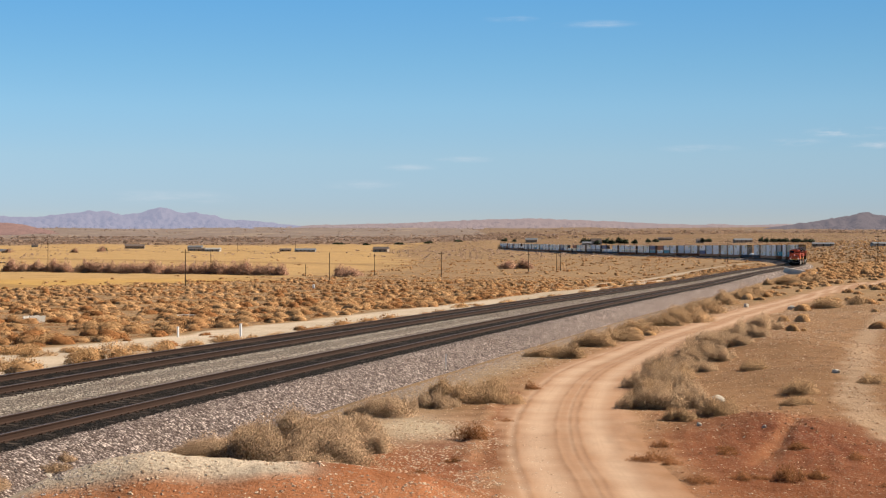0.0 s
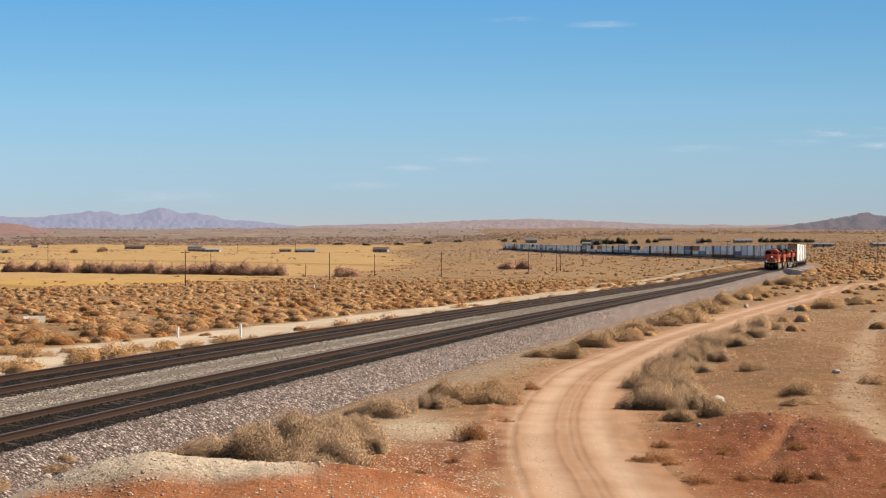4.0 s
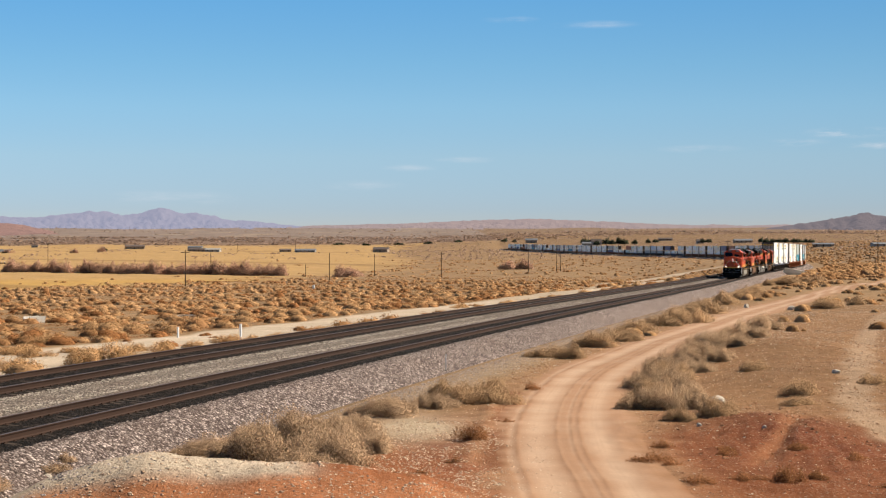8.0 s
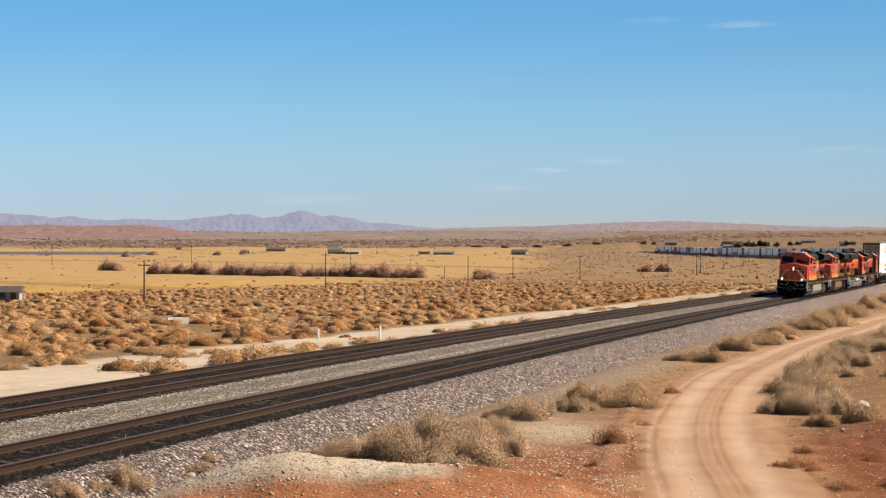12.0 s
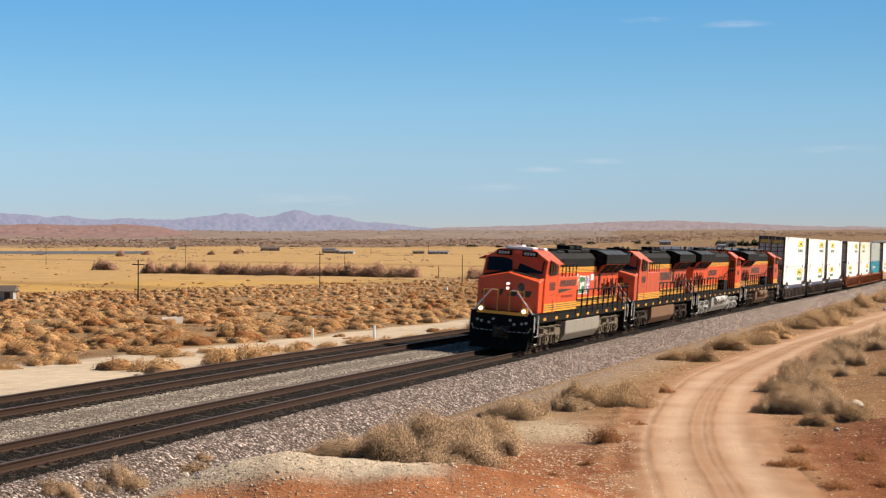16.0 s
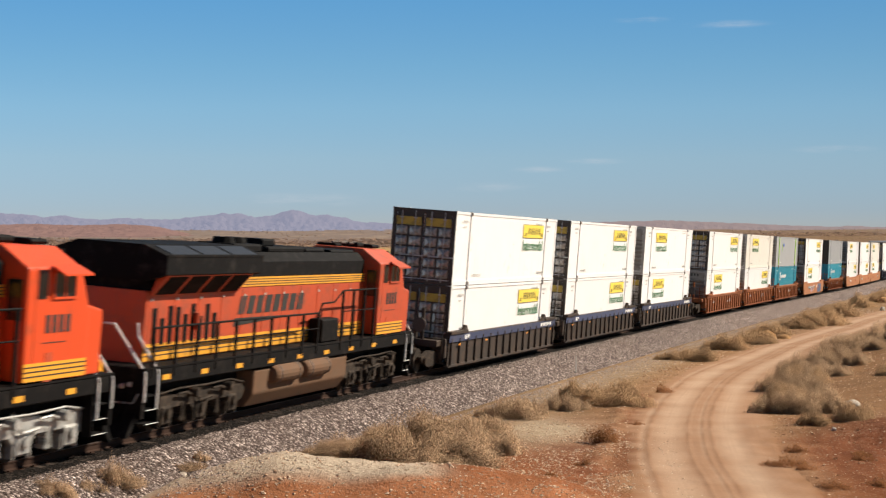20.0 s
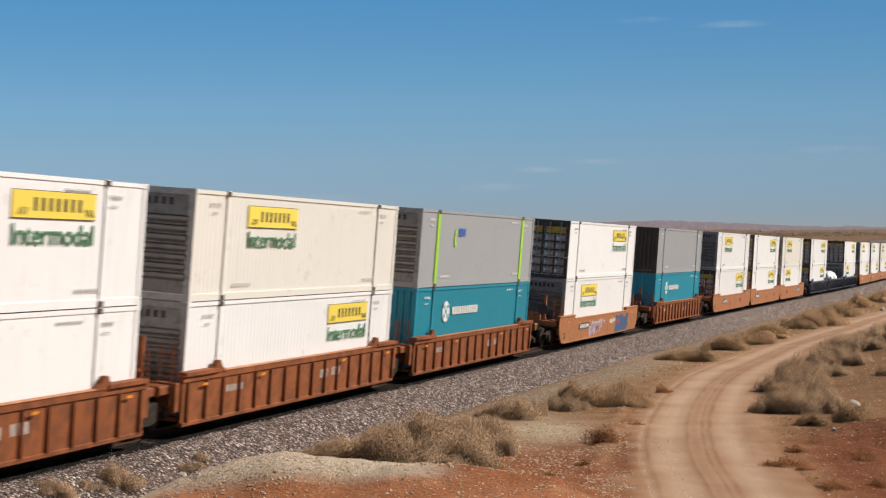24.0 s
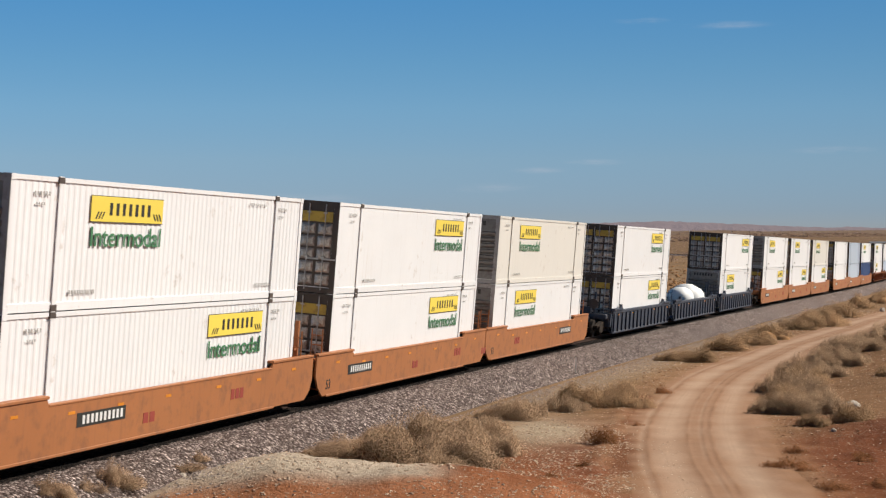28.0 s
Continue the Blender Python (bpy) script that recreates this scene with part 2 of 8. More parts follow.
def ramp_node(n, l, fac, lo, hi):
    k = n.new("ShaderNodeMapRange")
    k.inputs["From Min"].default_value, k.inputs["From Max"].default_value = lo, hi
    l.new(fac, k.inputs["Value"])
    return k.outputs["Result"]


def mat(name, col, rough=0.6, metal=0.0, vary=0.2, scale=1.2, fine=18.0, bump=0.1, dirt=None, dirty=0.35, rnd=0.12, streak=0.0, island=0.0):
    """A plain surface with two scales of unevenness, dirt patches in a second colour, and rain streaks down it."""
    m, n, l, b = nodes_of(name)
    where = n.new("ShaderNodeTexCoord").outputs["Object"]
    info = n.new("ShaderNodeObjectInfo")
    big, small = noise_node(n, l, where, scale), noise_node(n, l, where, fine)
    lift = math_node(n, l, "ADD", math_node(n, l, "MULTIPLY", big, vary * 1.3), math_node(n, l, "MULTIPLY", small, vary * 0.9))
    lift = math_node(n, l, "ADD", lift, 1 - vary * 1.1)
    lift = math_node(n, l, "MULTIPLY", lift, math_node(n, l, "MULTIPLY_ADD", info.outputs["Random"], rnd, 1 - rnd / 2))
    if island:
        geo = n.new("ShaderNodeNewGeometry")
        lift = math_node(n, l, "MULTIPLY", lift, math_node(n, l, "MULTIPLY_ADD", geo.outputs["Random Per Island"], island * 2, 1 - island))
    vec = n.new("ShaderNodeCombineXYZ")
    for i in range(3):
        l.new(lift, vec.inputs[i])
    colour = mix_node(n, l, 1.0, col, vec.outputs[0], "MULTIPLY")
    if dirt:
        patch = ramp_node(n, l, noise_node(n, l, where, scale * 2.3, 6, 0.7), 0.62 - dirty * 0.35, 0.78)
        colour = mix_node(n, l, patch, colour, dirt)
        if streak:
            run_ = ramp_node(n, l, noise_node(n, l, where, 2.2, 4, 0.65, (3.0, 3.0, 0.12)), 0.55, 0.85)
            colour = mix_node(n, l, math_node(n, l, "MULTIPLY", run_, streak), colour, dirt)
    l.new(colour, b.inputs["Base Color"])
    l.new(math_node(n, l, "MULTIPLY_ADD", small, 0.25, rough - 0.12), b.inputs["Roughness"])
    b.inputs["Metallic"].default_value = metal
    if rough >= 0.75:
        b.inputs["Specular IOR Level"].default_value = 0.12
    if bump:
        k = n.new("ShaderNodeBump")
        k.inputs["Strength"].default_value, k.inputs["Distance"].default_value = bump, 0.02
        l.new(small, k.inputs["Height"])
        l.new(k.outputs[0], b.inputs["Normal"])
    return m


def brush_mat(name, col, through_=0.45):
    """Thin dry stems and leaves: each its own shade, some light passing through them."""
    m, n, l, b = nodes_of(name)
    where = n.new("ShaderNodeNewGeometry")
    info = n.new("ShaderNodeObjectInfo")
    lift = math_node(n, l, "MULTIPLY_ADD", where.outputs["Random Per Island"], 0.56, 0.72)
    lift = math_node(n, l, "MULTIPLY", lift, math_node(n, l, "MULTIPLY_ADD", info.outputs["Random"], 0.3, 0.85))
    lift = math_node(n, l, "MULTIPLY", lift, math_node(n, l, "MULTIPLY_ADD", noise_node(n, l, where.outputs["Position"], 0.6, 3), 0.7, 0.65))
    vec = n.new("ShaderNodeCombineXYZ")
    for i in range(3):
        l.new(lift, vec.inputs[i])
    colour = mix_node(n, l, 1.0, col, vec.outputs[0], "MULTIPLY")
    l.new(colour, b.inputs["Base Color"])
    b.inputs["Roughness"].default_value, b.inputs["Specular IOR Level"].default_value = 0.95, 0.05
    t = n.new("ShaderNodeBsdfTranslucent")
    l.new(colour, t.inputs["Color"])
    k = n.new("ShaderNodeMixShader")
    k.inputs[0].default_value = through_
    l.new(b.outputs[0], k.inputs[1])
    l.new(t.outputs[0], k.inputs[2])
    l.new(k.outputs[0], n["Material Output"].inputs["Surface"])
    return m


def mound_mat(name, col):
    """The dense inside of a dry bush seen from afar: fine twigs and shadowed gaps as a close grain, the shade put into
    the colour.
    """
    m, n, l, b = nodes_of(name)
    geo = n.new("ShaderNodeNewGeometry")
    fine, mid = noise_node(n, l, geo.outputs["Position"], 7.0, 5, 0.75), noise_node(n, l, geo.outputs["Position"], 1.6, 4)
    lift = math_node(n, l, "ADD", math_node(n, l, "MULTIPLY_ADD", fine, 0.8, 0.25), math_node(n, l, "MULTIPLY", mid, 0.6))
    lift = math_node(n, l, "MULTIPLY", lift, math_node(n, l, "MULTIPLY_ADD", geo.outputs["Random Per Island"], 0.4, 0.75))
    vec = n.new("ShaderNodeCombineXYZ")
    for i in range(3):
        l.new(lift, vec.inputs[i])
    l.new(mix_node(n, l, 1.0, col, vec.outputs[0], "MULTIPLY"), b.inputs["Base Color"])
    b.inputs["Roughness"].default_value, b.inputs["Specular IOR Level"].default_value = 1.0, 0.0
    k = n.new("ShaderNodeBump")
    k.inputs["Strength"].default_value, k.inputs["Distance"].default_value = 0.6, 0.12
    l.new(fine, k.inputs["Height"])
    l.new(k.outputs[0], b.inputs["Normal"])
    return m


def glow(name, col, strength):
    m, n, l, b = nodes_of(name)
    b.inputs["Base Color"].default_value = (*col, 1)
    b.inputs["Emission Color"].default_value = (*col, 1)
    b.inputs["Emission Strength"].default_value = strength
    return m


def land_mat(name, speck=0.42, speck_size=9.0, bump=0.7, fine=3.0, gloss=0.95, vary=1.0):
    """Bare earth in the colours of the zones, with clods, pebbles and stains."""
    m, n, l, b = nodes_of(name)
    at = n.new("ShaderNodeAttribute")
    at.attribute_name = "zone"
    where = n.new("ShaderNodeNewGeometry").outputs["Position"]
    big, mid, small = noise_node(n, l, where, 0.09, 5), noise_node(n, l, where, 0.9, 6, 0.65), noise_node(n, l, where, fine * 3, 5, 0.7)
    lift = math_node(n, l, "MULTIPLY_ADD", big, 0.55, 0.30)
    lift = math_node(n, l, "ADD", lift, math_node(n, l, "MULTIPLY", mid, 0.75))
    lift = math_node(n, l, "ADD", lift, math_node(n, l, "MULTIPLY", small, 0.5))
    lift = math_node(n, l, "MULTIPLY_ADD", math_node(n, l, "ADD", lift, -1.2), vary, 0.78)
    vec = n.new("ShaderNodeCombineXYZ")
    for i in range(3):
        l.new(lift, vec.inputs[i])
    colour = mix_node(n, l, 1.0, at.outputs["Color"], vec.outputs[0], "MULTIPLY")
    stones = n.new("ShaderNodeTexVoronoi")
    stones.inputs["Scale"].default_value = speck_size
    l.new(where, stones.inputs["Vector"])
    peb = math_node(n, l, "LESS_THAN", stones.outputs["Distance"], math_node(n, l, "MULTIPLY", mid, 0.6))
    tone = mix_node(n, l, stones.outputs["Color"], (0.16, 0.095, 0.062), (0.41, 0.31, 0.22))
    colour = mix_node(n, l, math_node(n, l, "MULTIPLY", peb, speck), colour, tone)
    l.new(colour, b.inputs["Base Color"])
    b.inputs["Roughness"].default_value = gloss
    b.inputs["Specular IOR Level"].default_value = 0.05
    k = n.new("ShaderNodeBump")
    k.inputs["Strength"].default_value, k.inputs["Distance"].default_value = bump, 0.12
    l.new(math_node(n, l, "ADD", mid, math_node(n, l, "MULTIPLY", small, 0.5)), k.inputs["Height"])
    l.new(k.outputs[0], b.inputs["Normal"])
    return m


def gravel_mat(name, lo, hi, size=14.0, brown=(0.16, 0.11, 0.085)):
    """Crushed stone: each stone with its own grey, fouled patches, and gaps whose shade is put into the colour."""
    m, n, l, b = nodes_of(name)
    where = n.new("ShaderNodeNewGeometry").outputs["Position"]
    v = n.new("ShaderNodeTexVoronoi")
    v.inputs["Scale"].default_value = size
    l.new(where, v.inputs["Vector"])
    sep = n.new("ShaderNodeSeparateColor")
    l.new(v.outputs["Color"], sep.inputs[0])
    pick = math_node(n, l, "POWER", sep.outputs[0], 3.6)
    colour = mix_node(n, l, pick, lo, hi)
    stain = ramp_node(n, l, noise_node(n, l, where, 0.35, 5, 0.65), 0.5, 0.75)
    colour = mix_node(n, l, math_node(n, l, "MULTIPLY", stain, 0.55), colour, brown)
    # colour falls off towards the gaps in place of shade between stones
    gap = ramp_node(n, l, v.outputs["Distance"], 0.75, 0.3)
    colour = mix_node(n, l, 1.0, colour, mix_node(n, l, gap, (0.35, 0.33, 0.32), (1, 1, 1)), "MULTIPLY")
    l.new(colour, b.inputs["Base Color"])
    b.inputs["Roughness"].default_value = 0.95
    b.inputs["Specular IOR Level"].default_value = 0.08
    k = n.new("ShaderNodeBump")
    k.inputs["Strength"].default_value, k.inputs["Distance"].default_value = 0.9, 0.05
    k.invert = True
    l.new(v.outputs["Distance"], k.inputs["Height"])
    l.new(k.outputs[0], b.inputs["Normal"])
    return m


M = dict(
    land=land_mat("desert_earth"),
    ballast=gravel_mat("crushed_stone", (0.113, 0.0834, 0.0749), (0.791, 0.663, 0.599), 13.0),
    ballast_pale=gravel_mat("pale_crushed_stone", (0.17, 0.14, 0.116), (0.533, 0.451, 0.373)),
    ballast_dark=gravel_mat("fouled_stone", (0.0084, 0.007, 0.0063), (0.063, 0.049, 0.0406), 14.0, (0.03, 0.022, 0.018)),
    rail=mat("rusty_rail", (0.045, 0.0252, 0.018), 0.8, 0.2, 0.3, 0.8, 12, 0.1),
    rail_top=mat("polished_rail", (0.16, 0.12, 0.105), 0.5, 0.7, 0.1, 0.8, 12, 0.02),
    tie=mat("weathered_tie", (0.048, 0.036, 0.0288), 0.9, 0, 0.4, 2, 30, 0.4, rnd=0.7),
    steel=mat("plate_steel", (0.09, 0.07, 0.06), 0.7, 0.3, 0.3, 2, 20, 0.1, island=0.3),
    orange=mat("orange_paint", (0.672, 0.0724, 0.0128), 0.42, 0, 0.14, 0.7, 9, 0.03, (0.30, 0.07, 0.03), 0.15, 0.0, 0.25),
    orange_dull=mat("faded_orange_paint", (0.5, 0.068, 0.019), 0.55, 0, 0.2, 0.7, 9, 0.03, (0.2, 0.07, 0.04), 0.35, 0.0, 0.4),
    yellow=mat("yellow_paint", (0.828, 0.382, 0.0313), 0.45, 0, 0.14, 1, 12, 0.03, (0.3, 0.15, 0.05), 0.2, 0.0, 0.2),
    black=mat("black_paint", (0.0054, 0.0048, 0.0048), 0.76, 0, 0.3, 1, 14, 0.05, (0.03, 0.024, 0.02), 0.3),
    soot=mat("sooty_roof", (0.0048, 0.00456, 0.0048), 0.76, 0, 0.3, 1, 14, 0.05, (0.03, 0.027, 0.025), 0.3),
    running=mat("dusty_running_gear", (0.0325, 0.026, 0.0215), 0.85, 0.1, 0.35, 2, 20, 0.15, (0.12, 0.088, 0.064), 0.5, island=0.2),
    dust=mat("dust_coloured_truck", (0.165, 0.134, 0.0994), 0.85, 0.0, 0.3, 2, 20, 0.15, (0.12, 0.09, 0.07), 0.5, island=0.2),
    silver=mat("silver_truck", (0.41, 0.41, 0.394), 0.5, 0.3, 0.25, 2, 20, 0.1, (0.2, 0.17, 0.14), 0.5, island=0.15),
    tank_grey=mat("grey_fuel_tank", (0.303, 0.281, 0.238), 0.65, 0, 0.15, 1, 14, 0.05, (0.2, 0.16, 0.12), 0.3, 0.4),
    tank_brown=mat("brown_fuel_tank", (0.18, 0.102, 0.0615), 0.8, 0, 0.25, 1, 14, 0.05, (0.13, 0.09, 0.06), 0.5, 0.4),
    white_rail=mat("white_handrail", (0.88, 0.88, 0.858), 0.5, 0, 0.1, 2, 12, 0.0),
    glass=mat("dark_cab_glass", (0.008, 0.009, 0.011), 0.22, 0, 0.05, 2, 12, 0.0),
    white=mat("white_container_paint", (0.874, 0.879, 0.884), 0.5, 0, 0.07, 0.5, 9, 0.03, (0.50, 0.42, 0.34), 0.04, 0.07, 0.4),
    grey=mat("grey_container_paint", (0.35, 0.365, 0.38), 0.55, 0, 0.08, 0.5, 9, 0.03, (0.28, 0.26, 0.24), 0.1, 0.06, 0.2),
    teal=mat("teal_container_paint", (0.0066, 0.253, 0.363), 0.5, 0, 0.1, 0.5, 9, 0.03, (0.05, 0.2, 0.25), 0.1, 0.2, 0.1),
    blue=mat("blue_container_paint", (0.03, 0.07, 0.2), 0.5, 0, 0.12, 0.5, 9, 0.03, (0.1, 0.1, 0.14), 0.2, 0.2, 0.1),
    rust_box=mat("brown_container_paint", (0.35, 0.12, 0.05), 0.6, 0, 0.12, 0.5, 9, 0.03, (0.2, 0.09, 0.05), 0.2, 0.2, 0.1),
    doors=mat("dull_door_steel", (0.055, 0.04, 0.03), 0.55, 0.2, 0.2, 1, 12, 0.03, (0.1, 0.08, 0.07), 0.3, 0.4, 0.3),
    well_grey=mat("grey_well_car_paint", (0.05, 0.041, 0.036), 0.78, 0, 0.25, 0.8, 10, 0.06, (0.10, 0.066, 0.048), 0.5, 0.2, 0.5),
    well_red=mat("rust_red_well_car_paint", (0.292, 0.0972, 0.0367), 0.75, 0, 0.3, 0.8, 10, 0.06, (0.085, 0.04, 0.025), 0.6, 0.2, 0.8),
    well_orange=mat("orange_brown_well_car_paint", (0.4, 0.151, 0.0475), 0.65, 0, 0.18, 0.8, 10, 0.06, (0.2, 0.085, 0.04), 0.35, 0.12, 0.6),
    well_blue=mat("dark_blue_well_car_paint", (0.03, 0.042, 0.07), 0.6, 0, 0.25, 0.8, 10, 0.06, (0.09, 0.08, 0.075), 0.4, 0.2, 0.5),
    sign_yellow=mat("yellow_sign", (0.9, 0.702, 0.0972), 0.5, 0, 0.08, 2, 20, 0.0),
    ink=mat("dark_lettering", (0.025, 0.025, 0.022), 0.6, 0, 0.1, 2, 20, 0.0),
    ink_grey=mat("worn_grey_marks", (0.46, 0.45, 0.43), 0.6, 0, 0.15, 2, 20, 0.0),
    green=mat("green_lettering", (0.06, 0.2, 0.09), 0.6, 0, 0.1, 2, 20, 0.0),
    lime=mat("lime_stripe", (0.38, 0.75, 0.02), 0.5, 0, 0.08, 2, 20, 0.0),
    white_ink=mat("white_lettering", (0.8, 0.8, 0.78), 0.5, 0, 0.08, 2, 20, 0.0),
    lamp=glow("lit_headlamp", (1.0, 0.93, 0.82), 1.8),
    wood=mat("pole_wood", (0.085, 0.055, 0.038), 0.9, 0, 0.3, 3, 20, 0.2),
    twig=brush_mat("dry_twigs", (0.49, 0.32, 0.185), 0.3),
    sage=brush_mat("dry_sagebrush", (0.53, 0.365, 0.235), 0.3),
    redbrush=brush_mat("red_brown_brush", (0.314, 0.145, 0.0654)),
    thicket=brush_mat("bare_tamarisk_twigs", (0.512, 0.308, 0.217)),
    # far twigs paled: the haze of distance is put into this colour
    hazy_woods=brush_mat("haze_paled_woods", (0.41, 0.284, 0.218)),
    road=land_mat("packed_road_dust", 0.1, 12.0, 0.16, 3.0, vary=0.35),
    field_sage=brush_mat("tan_brush_field", (0.571, 0.347, 0.173), 0.3),
    field_brown=brush_mat("brown_brush_field", (0.467, 0.256, 0.118), 0.3),
    field_red=brush_mat("rust_brush_field", (0.406, 0.189, 0.079), 0.3),
    # bush cores darker than their twigs, inner shade being put into the colour
    mound_sage=mound_mat("shaded_tan_bush_inside", (0.447, 0.261, 0.127)),
    mound_brown=mound_mat("shaded_brown_bush_inside", (0.35, 0.186, 0.0857)),
    mound_red=mound_mat("shaded_rust_bush_inside", (0.301, 0.138, 0.057)),
    leaf=mat("dark_green_leaf", (0.05, 0.062, 0.035), 0.8, 0, 0.3, 0.5, 4, 0.0, rnd=0.3, island=0.4),
    stone=mat("tan_stone", (0.297, 0.224, 0.165), 0.9, 0, 0.3, 3, 20, 0.3, rnd=0.4),
    stone_white=mat("pale_stone", (0.545, 0.479, 0.396), 0.9, 0, 0.2, 3, 20, 0.3, rnd=0.2),
    pebble=mat("tan_pebble", (0.494, 0.335, 0.224), 0.9, 0, 0.3, 3, 20, 0.0, island=0.5),
    pebble_pale=mat("pale_pebble", (0.592, 0.465, 0.338), 0.9, 0, 0.3, 3, 20, 0.0, island=0.35),
    clod=mat("red_clod", (0.268, 0.134, 0.0726), 0.95, 0, 0.3, 3, 20, 0.0, island=0.5),
    concrete=mat("pale_concrete", (0.573, 0.536, 0.49), 0.85, 0, 0.15, 2, 20, 0.2),
    house_white=mat("white_house_wall", (0.375, 0.352, 0.323), 0.8, 0, 0.1, 0.5, 5, 0.0),
    house_tan=mat("tan_house_wall", (0.338, 0.27, 0.21), 0.8, 0, 0.1, 0.5, 5, 0.0),
    roof_dark=mat("dark_shingle_roof", (0.12, 0.095, 0.085), 0.85, 0, 0.2, 0.5, 5, 0.0, rnd=0.5),
    roof_blue=mat("blue_metal_roof", (0.17, 0.18, 0.2), 0.6, 0.2, 0.1, 0.2, 3, 0.0),
    hill=land_mat("far_hills", 0.0, 0.05, 1.0, 0.02),
)


# ---- the ground: one sheet from the mound under the eye to the hills ----
ROAD = ((3.5, 30.0), (3.6, 38.6), (3.6, 46.8), (4.15, 56), (5.25, 66), (7.3, 78), (12.6, 98.0), (20.6, 127), (30.5, 160), (43.4, 199), (58.5, 246), (66, 262), (84, 300), (110, 340))
ROAD_HALF = 2.1
SAND_AT, SAND_HALF = (50, 85, 110, 240, 400), (9.5, 7.0, 4.8, 4.2, 3.6)
TRAIL = ((9, 205), (18, 260), (30, 350), (51, 506), (72, 580), (93, 637), (112, 664), (131, 682))
SIDE_PATH = ((13.8, 51.0), (14.2, 56), (14.7, 60), (16.4, 67), (19.2, 77.7), (26.9, 107), (33, 128.7), (40, 150))


def near_line(x, y, pts):
    """Distance from a polyline and the way along it."""
    best, along, run_ = np.full(np.shape(x), 1e9), np.zeros(np.shape(x)), 0.0
    for (ax, ay), (bx, by) in zip(pts[:-1], pts[1:]):
        lx, ly = bx - ax, by - ay
        ll = math.hypot(lx, ly)
        t = np.clip(((x - ax) * lx + (y - ay) * ly) / ll ** 2, 0, 1)
        dist = np.hypot(x - ax - t * lx, y - ay - t * ly)
        along = np.where(dist < best, run_ + t * ll, along)
        best = np.minimum(best, dist)
        run_ += ll
    return best, along


def curve_through(pts, n=8):
    """Rounds a polyline by Catmull-Rom."""
    p = [np.array(q, float) for q in (pts[0], *pts, pts[-1])]
    out = []
    for a, b, c, d in zip(p, p[1:], p[2:], p[3:]):
        for k in range(n):
            t = k / n
            out.append(tuple(0.5 * (2 * b + (c - a) * t + (2 * a - 5 * b + 4 * c - d) * t * t + (3 * b - a - 3 * c + d) * t ** 3)))
    return out + [tuple(p[-1])]


ROAD_LINE = curve_through(ROAD, 5)


def zone_colours(x, y):
    """The earth's colour at each place, with haze put in far off."""
    r = np.hypot(x, y)
    d, s = side_of_line(x, y)
    az = np.degrees(np.arctan2(x, y))
    col = np.empty(x.shape + (3,))
    col[:] = (0.52, 0.34, 0.19)

    def lay(colour, w):
        col[:] = col + (np.array(colour) - col) * np.clip(w, 0, 1)[..., None]

    w1, w2, w3 = waves(x, y, 14, 7), waves(x, y, 5, 8), waves(x, y, 60, 9)
    # plain of dry brush beyond the line, with paler and redder patches
    lay((0.52, 0.37, 0.235), smooth(0.2, 0.9, w1) * 0.6 * (d < -8))
    lay((0.33, 0.2, 0.115), smooth(0.2, 0.9, w3) * 0.5 * (d < -20))
    # dry golden fields
    edge = -188 - w3 * 14 + (s - 600) * 0.045
    field = smooth(18, -18, d - edge) * smooth(430 + az * 3, 520 + az * 3, r + w1 * 14) * smooth(3000, 2500, r)
    field = field * smooth(-1.0, -4.0, az - np.interp(r, (500, 900, 1600, 2600), (1.5, 4.2, 5.0, 6.0)))
    lay((0.86, 0.565, 0.25), field * (0.8 + 0.15 * w3))
    lay((0.86, 0.53, 0.16), field * smooth(640, 560, r) * 0.8)
    lay((0.42, 0.26, 0.12), field * smooth(0.1, 0.25, np.sin(r / 110 + az * 0.2) - 0.8) * 0.8)
    # river woods and scrub far off, the slopes behind greyed by painted haze
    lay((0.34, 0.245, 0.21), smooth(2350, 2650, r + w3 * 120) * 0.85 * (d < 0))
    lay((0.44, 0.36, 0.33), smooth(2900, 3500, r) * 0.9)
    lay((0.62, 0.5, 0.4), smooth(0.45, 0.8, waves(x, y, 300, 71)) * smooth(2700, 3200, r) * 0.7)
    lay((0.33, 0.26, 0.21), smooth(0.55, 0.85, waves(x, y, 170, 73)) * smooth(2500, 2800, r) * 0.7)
    lay((0.38, 0.25, 0.15), smooth(320, 700, r) * 0.7 * (d > 0))
    # sandy strip and pale path beside the far track
    lay((0.62, 0.46, 0.31), smooth(-6.2, -7.4, d + w2 * 0.5) * smooth(-15, -11, d + w1 * 2) * smooth(520, 300, r) * 0.8)
    sand = smooth(1.0, 0.75, np.abs(d + 18.5 + w1 * 0.8) / np.interp(s, SAND_AT, SAND_HALF)) * smooth(520, 380, r)
    lay((1.0, 0.84, 0.67), sand * 0.95)
    # a dirt track that leaves the line and comes back to it at the curve
    trail, _ = near_line(x, y, TRAIL)
    lay((0.84, 0.69, 0.53), smooth(5.5, 3.2, trail + w2 * 0.7) * 0.9)
    # red earth this side
    red = smooth(4.5, 8.5, d + w2) * smooth(62, 48, r + w1 * 3)
    lay((0.47, 0.175, 0.075), red)
    lay((0.385, 0.145, 0.065), red * smooth(5, 8, x))
    near_red = smooth(6, 8, d) * smooth(230, 110, r)
    lay((0.45, 0.245, 0.125), near_red * 0.85 * (1 - red))
    lay((0.27, 0.088, 0.042), np.exp(-((x - 10.6) / 3.4) ** 2 - ((y - 50) / 6.5) ** 2) * (0.85 + 0.3 * w2))
    lay((0.39, 0.15, 0.08), np.exp(-((x - 0.4) / 1.3) ** 2 - ((y - 47) / 6) ** 2) * (0.6 + 0.5 * w2))
